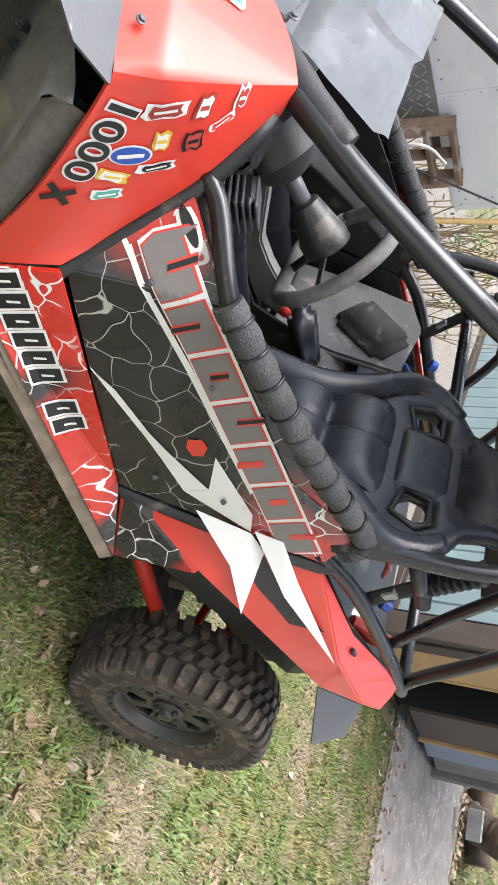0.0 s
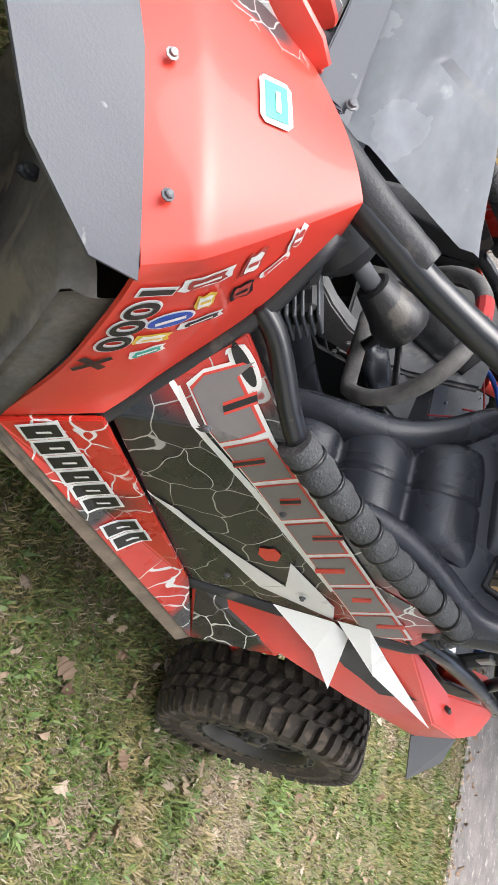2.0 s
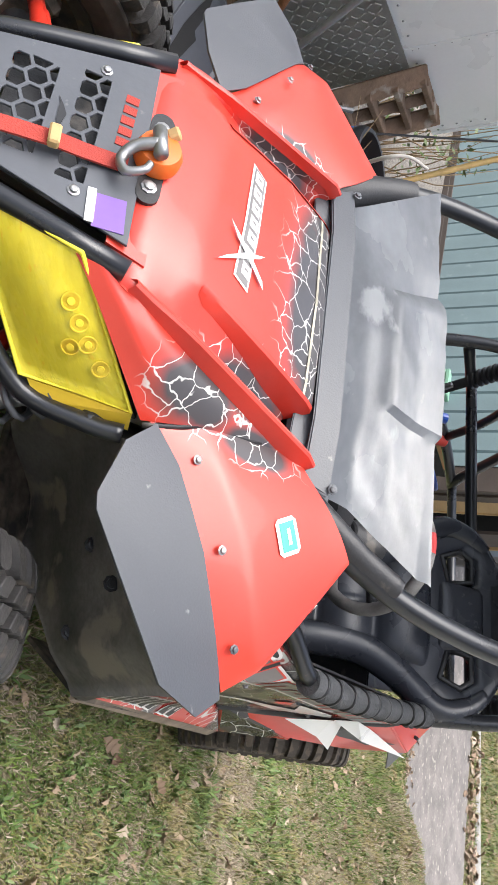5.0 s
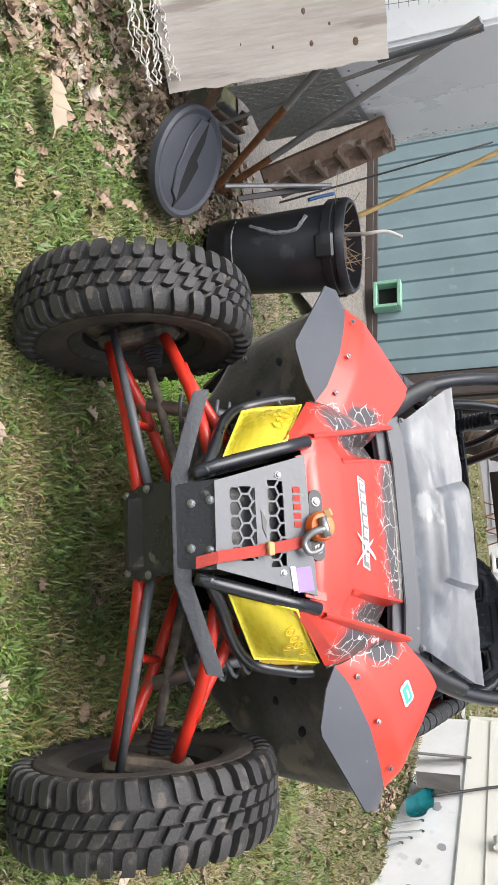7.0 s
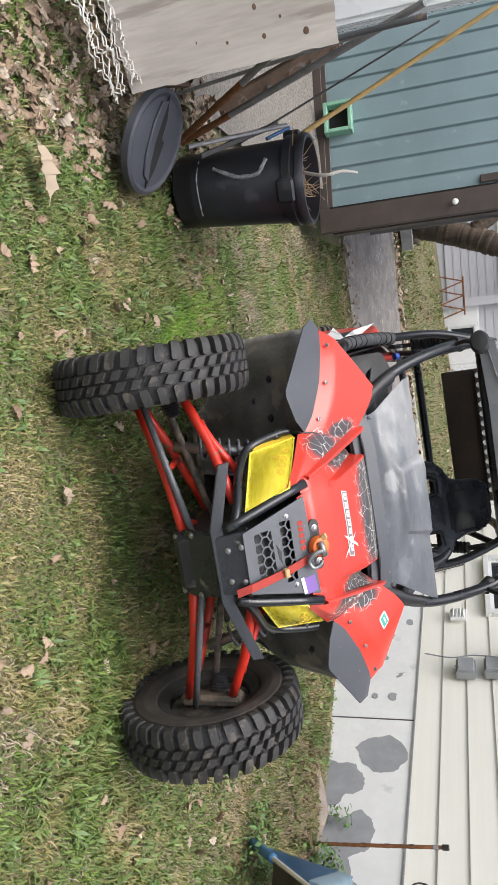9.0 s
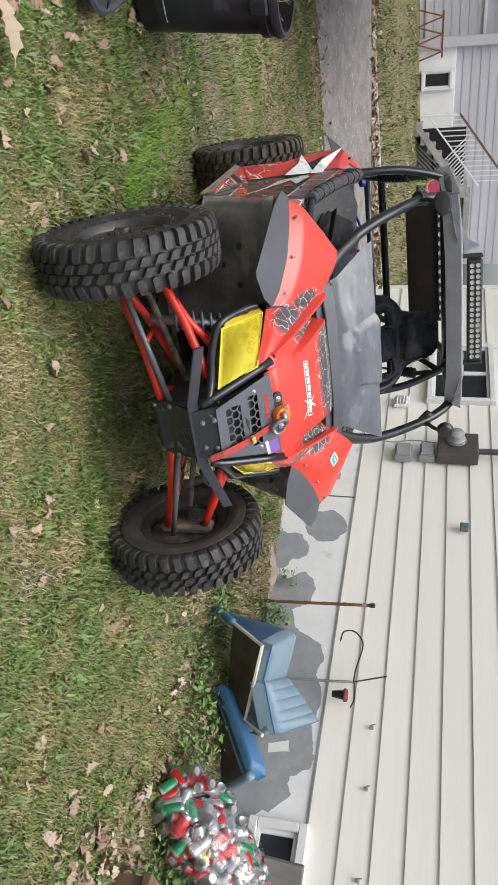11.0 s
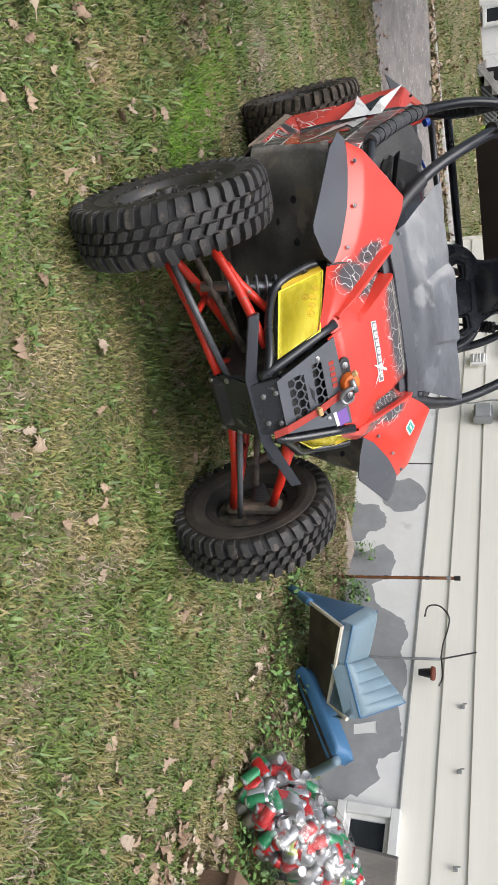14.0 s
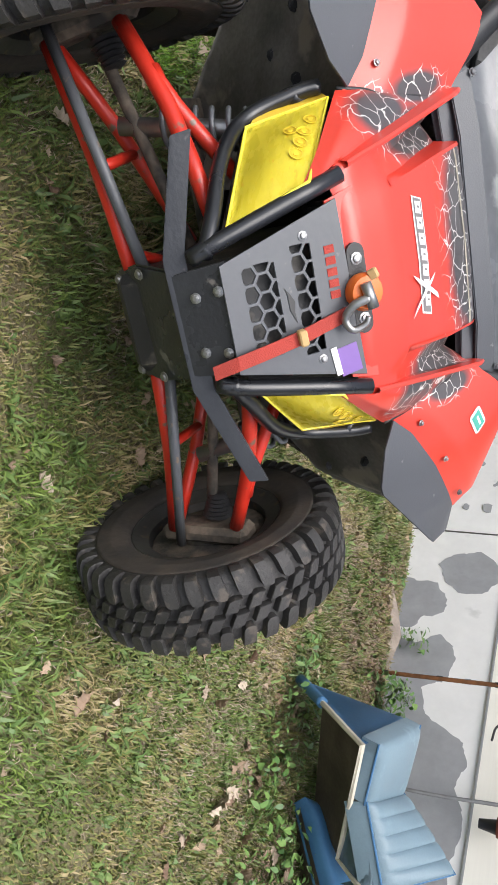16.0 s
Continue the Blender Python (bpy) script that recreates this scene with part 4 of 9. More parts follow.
    for (px, py, w_, h_, a, mat, ink, lab) in ((64, -74, 82, 34, 8, M_WHITE, M_STRAP, "small white and red sticker"), (134, -76, 34, 52, -5, M_STRAP, M_WHITE, "small red sticker"), (207, -82, 25, 42, -5, M_WHITE, M_STRAP, "small white sticker"), (113, -24, 40, 44, 8, M_INK, M_STRAP, "small black sticker"),
                                               (169, -49, 58, 17, 33, M_WHITE, M_RED, "thin white sticker"), (56, -25, 32, 44, 5, M_YELLOWST, M_WHITE, "small yellow and white sticker"), (44, 21, 76, 22, 12, M_WHITE, M_INK, "small white sticker with black print"), (-37, 38, 64, 28, -14, M_YELLOWST, M_WHITE, "small yellow sticker"), (-51, 71, 66, 24, 8, M_WHITE, M_GREENST, "small white sticker with green print")):
        q = SX * px + SY * py
        w2, h2, ca, sa = w_ * 0.00093, h_ * 0.00105, math.cos(radians(a)), math.sin(radians(a))
        for grow, tone, lift in ((1.0, mat, 0.0025), (0.74, ink, 0.0035)):
            ring_ = []
            for bx_, by_ in ((-0.50, -0.22), (-0.36, -0.50), (-0.05, -0.38), (0.30, -0.50), (0.50, -0.30), (0.43, 0.08), (0.50, 0.40), (0.18, 0.50), (-0.10, 0.36), (-0.40, 0.48), (-0.45, 0.12)):
                bx_, by_ = (bx_ + rx(-0.05, 0.05)) * w2 * grow, (by_ + rx(-0.05, 0.05)) * h2 * grow
                ring_.append((q.dot(ex) + bx_ * ca - by_ * sa, q.dot(ey) + bx_ * sa + by_ * ca))
            decal("sticker" if grow == 1.0 else "sticker_print", ring_, tone, cowl, cm, lift, lab if grow == 1.0 else "")
        decal("sticker_print", tile(w2 * 0.5, h2 * 0.16, q.dot(ex), q.dot(ey), a + 4), mat, cowl, cm, 0.0045)
    decal("oval_sticker", oval(0.0375, 0.0225), M_WHITE, cowl, cm, 0.0026, "blue oval sticker")
    decal("oval_centre", oval(0.0335, 0.019), M_BLUE, cowl, cm, 0.0036)
    decal("oval_print", tile(0.045, 0.009, 0, 0, 6), M_WHITE, cowl, cm, 0.0046)


def lettering(text, size, m, mat, parent, name="lettering", depth=0.0012, bold=0.0):
    cu = bpy.data.curves.new("text", "FONT")
    cu.offset = bold
    cu.body, cu.size, cu.extrude, cu.align_x, cu.align_y = text, size, depth, "CENTER", "CENTER"
    tmp = new("text", cu)
    me = bpy.data.meshes.new_from_object(tmp.evaluated_get(bpy.context.evaluated_depsgraph_get()))
    bpy.data.objects.remove(tmp)
    me.materials.clear()
    me.materials.append(mat)
    me.transform(m)
    ob = new(name, me)
    ob.parent = parent
    return ob


# engine size in figures along the lower front edge of each cowl side
for s, cowl in zip((-1, 1), [o for o in buggy.children if o.name.startswith("front_fender")]):
    tx = Vector((0, -0.6, -0.8)) * (-s)
    ty = Vector((s * -0.728, -0.549, 0.412))
    tm = frame_of((s * 0.757, -0.428, 0.876), tx, ty)
    if tm.to_3x3().col[2].x * s < 0:
        tm = tm @ Matrix.Diagonal((1, 1, -1, 1))
    for bold, mat, lift in ((0.0055, M_WHITE, 0.003), (0.0015, M_INK, 0.0045)):
        ob = lettering("1000", 0.08, Matrix.Diagonal((1.14, 0.86, 1, 1)), mat, cowl, depth=0.0, bold=bold)
        bm = bmesh.new()
        bm.from_mesh(ob.data)
        lay_on(bm, cowl, tm, lift)
        bm.to_mesh(ob.data)
        bm.free()
    for a in (38, -38):
        decal("cross_mark", tile(0.013, 0.06, 0.132 * (-s), -0.004, a), M_INK, cowl, tm, 0.003 + 0.001 * (a > 0))

# ---- hood and nose ----
def along_line(pts, y):
    """Height or width read off a line of (y, value) points that runs from front to rear."""
    for (y0, a), (y1, b) in zip(pts, pts[1:]):
        if y >= y1:
            return a + (b - a) * min(1.0, (y - y0) / (y1 - y0))
    return pts[-1][1]


bm = bmesh.new()
rows = []
HY = [0.152, 0.147, 0.139, 0.13, 0.11, 0.09, 0.07, 0.05, 0.03, 0.0, -0.03, -0.06, -0.09, -0.12, -0.15, -0.18, -0.21, -0.24, -0.27, -0.30, -0.325, -0.336]
for y in HY:
    zc = along_line([(0.152, 0.862), (0.147, 0.875), (0.139, 0.886), (0.13, 0.893), (0.05, 0.943), (-0.05, 0.982), (-0.15, 1.016), (-0.25, 1.042), (-0.336, 1.062)], y)
    zc -= 0.012 * smoothstep(-0.315, -0.34, y)
    xp = along_line([(0.15, 0.160), (0.03, 0.178), (-0.15, 0.205), (-0.34, 0.224)], y)
    xf = along_line([(0.15, 0.234), (-0.30, 0.332), (-0.34, 0.338)], y)
    zf = along_line([(0.152, 0.845), (0.139, 0.868), (0.125, 0.884), (-0.30, 1.050), (-0.34, 1.052)], y)
    step = 0.020 * smoothstep(0.045, 0.0, y) + 0.034 * smoothstep(0.0, -0.28, y)
    ze = zc - 0.006
    drop = 0.046 * (0.30 + 0.65 * smoothstep(0.13, -0.05, y))
    mid = xp + 0.014 + (xf - xp - 0.014) * 0.45
    half = [(0, zc), (xp * 0.5, zc - 0.003), (xp - 0.012, ze + 0.001), (xp, ze - 0.003), (xp + 0.010, ze - step - 0.002), (mid, min(ze - step, zf) - 0.030 * smoothstep(0.06, -0.1, y)), (xf - 0.010, zf - 0.034 * smoothstep(0.1, -0.1, y)), (xf - 0.003, zf), (xf + 0.003, zf - 0.002), (xf + 0.012, zf - drop)]
    back = [0.0 if k < 4 else 0.012 * (k - 3) / 6 for k in range(10)]
    line = [(-x, y - d, z) for (x, z), d in zip(half[::-1], back[::-1])] + [(x, y - d, z) for (x, z), d in zip(half[1:], back[1:])]
    rows.append([bm.verts.new(p) for p in line])
for a, b in zip(rows, rows[1:]):
    for k in range(len(a) - 1):
        bm.faces.new((a[k], a[k + 1], b[k + 1], b[k]))
bmesh.ops.recalc_face_normals(bm, faces=bm.faces[:])
walls = {("hood_fin", -1): [], ("hood_fin", 1): [], ("plateau_edge", -1): [], ("plateau_edge", 1): []}
for y in HY[3:]:
    zc = along_line([(0.13, 0.893), (0.05, 0.943), (-0.05, 0.982), (-0.15, 1.016), (-0.25, 1.042), (-0.336, 1.062)], y) - 0.012 * smoothstep(-0.315, -0.34, y)
    xp = along_line([(0.15, 0.160), (0.03, 0.178), (-0.15, 0.205), (-0.34, 0.224)], y)
    xf = along_line([(0.15, 0.234), (-0.30, 0.332), (-0.34, 0.338)], y)
    zf = along_line([(0.125, 0.884), (-0.30, 1.050), (-0.34, 1.052)], y)
    tall = 0.004 + 0.010 * smoothstep(0.12, 0.0, y)
    step = 0.020 * smoothstep(0.045, 0.0, y) + 0.034 * smoothstep(0.0, -0.28, y)
    for s in (-1, 1):
        walls["hood_fin", s].append(mx(s, (xf - 0.009, y, zf - 0.014), (xf - 0.005, y, zf + tall - 0.002), (xf + 0.001, y, zf + tall), (xf + 0.006, y, zf + tall - 0.003), (xf + 0.016, y - 0.010, zf - 0.044)))
        if y < 0.05:
            walls["plateau_edge", s].append(mx(s, (xp - 0.004, y, zc - 0.0045), (xp + 0.003, y, zc - 0.0075), (xp + 0.013, y - 0.003, zc - 0.009 - step)))
for (name, s), lines in walls.items():
    wb = bmesh.new()
    vs = [[wb.verts.new(p) for p in line] for line in lines]
    for a, b in zip(vs, vs[1:]):
        for k in range(len(a) - 1):
            wb.faces.new((a[k], a[k + 1], b[k + 1], b[k]))
    part(name, wb, M_RED, buggy, "plain red fin along the hood" if name == "hood_fin" else "plain red side of the raised hood middle", smooth=True, flat_angle=35)
hood = part("hood", bm, M_HOOD, buggy, "glossy red hood with a raised middle and side fins, airbrushed crack pattern", smooth=True, flat_angle=24)
decal("tape_line", [(-0.214, -0.0045), (0.214, -0.0045), (0.214, 0.0045), (-0.214, 0.0045)], M_TAPE, hood, frame_of((0, -0.278, 1.05), (-1, 0, 0), (0, -0.96, 0.25)), 0.002, "yellowed tape line")
# slanted shape on the hood: white bars and a cross
hm = frame_of((0.0, -0.045, 0.975), (-1, 0, 0), (0, -0.94, 0.34))
decal("white_decal", [(-0.145, -0.014), (0.115, -0.022), (0.128, 0.02), (-0.132, 0.028)], M_WHITE, hood, hm, 0.002)
decal("black_decal", [(-0.140, -0.009), (0.112, -0.017), (0.122, 0.015), (-0.130, 0.023)], M_SILVER, hood, hm, 0.003)
for k in range(7):
    u0 = -0.132 + k * 0.0345
    decal("white_decal", [(u0, -0.006), (u0 + 0.026, -0.007), (u0 + 0.032, 0.016), (u0 + 0.006, 0.017)], M_WHITE, hood, hm, 0.004)
    decal("slot_decal", [(u0 + 0.011, 0.000), (u0 + 0.016, 0.000), (u0 + 0.019, 0.010), (u0 + 0.014, 0.010)], M_SILVER, hood, hm, 0.005)
decal("white_decal", [(0.02, -0.055), (0.045, -0.03), (0.10, 0.055), (0.085, 0.05), (0.05, 0.0)], M_WHITE, hood, hm, 0.006)
decal("white_decal", [(0.035, 0.045), (0.05, 0.03), (0.115, -0.07), (0.095, -0.05), (0.06, -0.005)], M_WHITE, hood, hm, 0.007)

for s in (-1, 1):
    panel("lamp_brow", mx(s, (0.219, 0.188, 0.806), (0.262, 0.136, 0.824), (0.318, 0.060, 0.832), (0.380, -0.045, 0.836),
                          (0.228, 0.166, 0.838), (0.280, 0.100, 0.862), (0.330, 0.020, 0.876), (0.370, -0.085, 0.890),
                          (0.244, 0.128, 0.862), (0.290, 0.040, 0.895), (0.325, -0.070, 0.928), (0.352, -0.130, 0.925),
                          (0.246, 0.124, 0.866), (0.280, -0.030, 0.915), (0.315, -0.170, 0.968), (0.345, -0.325, 1.020)),
          [(r_ * 4 + c_, r_ * 4 + c_ + 1, r_ * 4 + c_ + 5, r_ * 4 + c_ + 4) for r_ in range(3) for c_ in range(3)], M_HOOD, buggy, "red nose side panel airbrushed with cracks", 0.010, 3,
          {(4, 5): 0.5, (5, 6): 0.5, (6, 7): 0.5})
    lamp = new("headlamp")
    lamp.parent = buggy
    lamp["label"] = "headlamp covered with yellow film"
    c = mx(s, (0.163, 0.297, 0.668), (0.222, 0.19, 0.818), (0.372, -0.035, 0.822), (0.348, 0.065, 0.664))

    def lens(u, v, c=c):
        a, b2, c2, d = [Vector(k) for k in c]
        p = (a * (1 - u) + d * u) * (1 - v) + (b2 * (1 - u) + c2 * u) * v
        bulge = 0.030 * math.sin(math.pi * min(1, max(0, u))) * math.sin(math.pi * v)
        return p + Vector((0.25 * s, 0.9, 0.35)).normalized() * bulge

    part("lens", grid(lens, 12, 10, 0.006), M_LENS, lamp, smooth=True)
    part("lens_rim", tube([*c, c[0], c[1]], 0.004, 8, smooth_line=False), M_LENS, lamp)
    for u, v in ((0.40, 0.74), (0.52, 0.76), (0.64, 0.78), (0.77, 0.83), (0.71, 0.60)):
        p, pu, pv = Vector(lens(u, v)), Vector(lens(u + 0.02, v)), Vector(lens(u, v + 0.02))
        up = (pu - p).cross(pv - p).normalized()
        up = up if up.y > 0 else -up
        m = Matrix.Translation(p + up * 0.0032) @ up.to_track_quat("Z", "Y").to_matrix().to_4x4()
        part("led_ring", lathe([(0.0150, -0.001), (0.0150, 0.0004), (0.0128, 0.0004), (0.0128, -0.001)], 18, m), M_LEDRING, lamp)
        part("led_dot", lathe([(0.0065, -0.001), (0.0060, 0.0004), (0.0015, 0.0005)], 10, m), M_LEDRING, lamp)
    part("amber_strip", slab(mx(s, (0.374, -0.04, 0.822), (0.352, 0.055, 0.672), (0.372, 0.02, 0.672), (0.386, -0.075, 0.80)), [(0, 1, 2, 3)], 0.006), M_AMBER, lamp)
    part("lamp_back", slab(mx(s, (0.15, 0.27, 0.64), (0.21, 0.165, 0.80), (0.365, -0.075, 0.81), (0.345, 0.03, 0.64)), [(0, 1, 2, 3)], 0.02), M_BLACK, lamp)
    part("nose_tube", tube(mx(s, (0.13, 0.335, 0.60), (0.150, 0.312, 0.655), (0.224, 0.140, 0.868)), 0.018, 12, 3), M_TUBE, buggy, smooth=True)
    part("lamp_tube", tube(mx(s, (0.13, 0.335, 0.63), (0.20, 0.275, 0.64), (0.30, 0.16, 0.635), (0.365, 0.04, 0.655), (0.395, -0.03, 0.75), (0.40, -0.06, 0.80)), 0.017, 12, 5), M_TUBE, buggy, smooth=True)
    part("brow_seam", tube(mx(s, (0.388, -0.052, 0.838), (0.372, -0.092, 0.890), (0.353, -0.132, 0.923), (0.340, -0.235, 0.984)), 0.006, 8, 5), M_BLACK, buggy, smooth=True)
    part("frame_tube", tube(mx(s, (0.39, -0.02, 0.745), (0.36, -0.16, 0.80), (0.34, -0.40, 0.90)), 0.016, 8, 4), M_TUBE, buggy, smooth=True)

# grille plate with two bands of slanted openings
gm = basis((0, 0.330, 0.665), (-0.1, 0.330, 0.665), (0, 0.157, 0.862))
def clip_cell(poly, lo, hi):
    """A cell cut off at the edges of its band."""
    for k, lim, keep in ((0, lo[0], 1), (0, hi[0], -1), (1, lo[1], 1), (1, hi[1], -1)):
        out = []
        for p, q in zip(poly, poly[1:] + poly[:1]):
            a, b = (p[k] - lim) * keep, (q[k] - lim) * keep
            if a >= 0:
                out.append(p)
            if a * b < 0:
                t = a / (a - b)
                out.append((p[0] + (q[0] - p[0]) * t, p[1] + (q[1] - p[1]) * t))
        poly = out
        if len(poly) < 3:
            return []
    return poly


def cell_area(p):
    return abs(sum(a[0] * b[1] - b[0] * a[1] for a, b in zip(p, p[1:] + p[:1]))) / 2


holes = []
for v0, v1, half in ((0.030, 0.100, 0.094), (0.138, 0.182, 0.112)):
    for i in range(-5, 6):
        for j in range(-1, 4):
            cu, cv = (i + 0.5 * (j % 2)) * 0.0375, v0 + 0.012 + j * 0.0305
            cell = [(cu - 0.0155, cv - 0.007), (cu - 0.002, cv - 0.0165), (cu + 0.0155, cv - 0.009), (cu + 0.0155, cv + 0.007), (cu + 0.002, cv + 0.0165), (cu - 0.0155, cv + 0.009)]
            cell = clip_cell(cell, (-half, v0), (half, v1))
            if cell and cell_area(cell) > 0.00009:
                holes.append(cell)
grille = part("grille_plate", plate([(-0.108, -0.012), (0.112, -0.015), (0.190, 0.268), (-0.182, 0.254)], 0.005, gm, holes, 0.0008), M_GRILLE, buggy, "grey steel grille plate with two bands of honeycomb openings")
for x, y in ((-0.126, 0.170), (0.129, 0.171)):
    bolt(grille, gm @ Vector((x, y, 0.005)), gm.to_3x3().col[2], 0.0075)
for k in range(5):
    part("red_mark", box((0.016, 0.022, 0.0015), gm @ pose(-0.088 + k * 0.023, 0.222, 0.006)), M_STRAP, grille)
part("purple_sticker", box((0.062, 0.05, 0.0015), gm @ pose(0.146, 0.230, 0.006, 0, 0, 6)), M_PURPLE, grille, "purple sticker with a white panel")
part("white_sticker", box((0.062, 0.014, 0.0015), gm @ pose(0.143, 0.200, 0.0072, 0, 0, 6)), M_WHITE, grille)
part("plate_mark", plate([(-0.035, 0.112), (-0.022, 0.116), (0.012, 0.117), (0.040, 0.128), (0.018, 0.126), (-0.004, 0.130), (-0.02, 0.122)], 0.001, gm @ pose(0, 0, 0.0072)), M_INK, grille, "small black printed shape")
panel("nose_panel", [gm @ Vector(p) for p in ((-0.18, 0.232, -0.006), (0.19, 0.236, -0.006), (0.205, 0.302, -0.012), (-0.197, 0.300, -0.012))], [(0, 1, 2, 3)], M_RED, buggy, "red nose panel", 0.006, 1)
part("radiator", slab([(-0.10, 0.27, 0.65), (0.10, 0.27, 0.65), (0.17, 0.10, 0.84), (-0.17, 0.10, 0.84)], [(0, 1, 2, 3)], 0.02), M_BLACK, buggy)
fair = part("fairlead", plate([(-0.075 + 0.02 * math.cos(a), 0.02 * math.sin(a)) for a in np.linspace(math.pi / 2, 1.5 * math.pi, 8)] + [(0.075 + 0.02 * math.cos(a), 0.02 * math.sin(a)) for a in np.linspace(-math.pi / 2, math.pi / 2, 8)], 0.008, gm @ pose(0.006, 0.279, 0.006)), M_BLACK, buggy, "black winch fairlead")
bolt(fair, gm @ Vector((-0.056, 0.279, 0.006)), gm.to_3x3().col[2], 0.010)
bolt(fair, gm @ Vector((0.069, 0.279, 0.006)), gm.to_3x3().col[2], 0.010)
part("hook_stopper", lathe([(0.012, 0), (0.038, 0.004), (0.04, 0.02), (0.034, 0.034), (0.014, 0.038)], 20, Matrix.Translation((-0.012, 0.147, 0.878)) @ Vector((0, 0.78, 0.62)).to_track_quat("Z", "Y").to_matrix().to_4x4()), M_ORANGE, buggy, "orange rubber hook stopper", smooth=True, flat_angle=40)
part("winch_hook", tube([(-0.020, 0.188, 0.905), (-0.030, 0.200, 0.872), (-0.055, 0.203, 0.852), (-0.080, 0.200, 0.864), (-0.073, 0.190, 0.889), (-0.058, 0.187, 0.897)], 0.0105, 10, 6, r2=0.006), M_STEEL, buggy, "bare steel winch hook", smooth=True)
part("shackle_pin", tube([(0.010, 0.188, 0.900), (-0.042, 0.185, 0.910)], 0.012, 10), M_STEEL, buggy, smooth=True)
part("hook_tag", box((0.022, 0.016, 0.02), pose(0.023, 0.163, 0.912, 0, 20, 0), 0.003), M_TAN, buggy)
strap_line = [(-0.049, 0.182, 0.852), (-0.060, 0.232, 0.806), (-0.067, 0.268, 0.776), (-0.076, 0.316, 0.722), (-0.084, 0.360, 0.668), (-0.096, 0.374, 0.615)]
part("pull_strap", slab([(x + d, y, z) for x, y, z in strap_line for d in (-0.0145, 0.0145)], [(2 * k, 2 * k + 1, 2 * k + 3, 2 * k + 2) for k in range(5)], 0.004), M_STRAP, buggy, "faded red pull strap")
part("strap_keeper", box((0.034, 0.02, 0.018), pose(-0.067, 0.272, 0.778, 40, 0, 8), 0.003), M_TAN, buggy)
part("mount_plate", slab([(-0.105, 0.348, 0.555), (0.105, 0.348, 0.555), (0.115, 0.33, 0.668), (-0.115, 0.33, 0.668)], [(0, 1, 2, 3)], 0.012, 0.002), M_BUMPER, buggy, "scuffed black winch mount plate")
for x, z in ((0.054, 0.597), (-0.058, 0.593), (0.06, 0.645), (-0.065, 0.64)):
    bolt(buggy, (x, 0.349 - (z - 0.56) * 0.15, z), (0, 1, 0.15), 0.0085)
part("bumper_bar", slab([(-0.365, 0.318, 0.615), (-0.135, 0.352, 0.548), (0.135, 0.352, 0.548), (0.355, 0.318, 0.605), (-0.372, 0.298, 0.652), (-0.138, 0.332, 0.588), (0.138, 0.332, 0.588), (0.36, 0.298, 0.642)], [(0, 1, 5, 4), (1, 2, 6, 5), (2, 3, 7, 6)], 0.024, 0.002), M_BUMPER, buggy, "dark grey angled steel bumper bar")
skid = part("skid_plate", slab([(-0.115, 0.335, 0.545), (0.115, 0.335, 0.545), (0.13, 0.275, 0.44), (-0.13, 0.275, 0.44), (0.115, 0.225, 0.36), (-0.125, 0.225, 0.36), (0.12, -0.1, 0.34), (-0.12, -0.1, 0.34)], [(0, 1, 2, 3), (3, 2, 4, 5), (5, 4, 6, 7)], 0.012, 0.006), M_BUMPER, buggy, "scuffed black front skid plate")
for x, y, z in ((0.10, 0.248, 0.378), (-0.105, 0.248, 0.378), (0.11, 0.292, 0.455), (-0.115, 0.292, 0.455)):
    bolt(skid, (x, y, z), (0, 0.85, -0.4), 0.009)
part("front_bulkhead", box((0.22, 0.5, 0.30), pose(0, 0.02, 0.52), 0.02), M_BLACK, buggy)

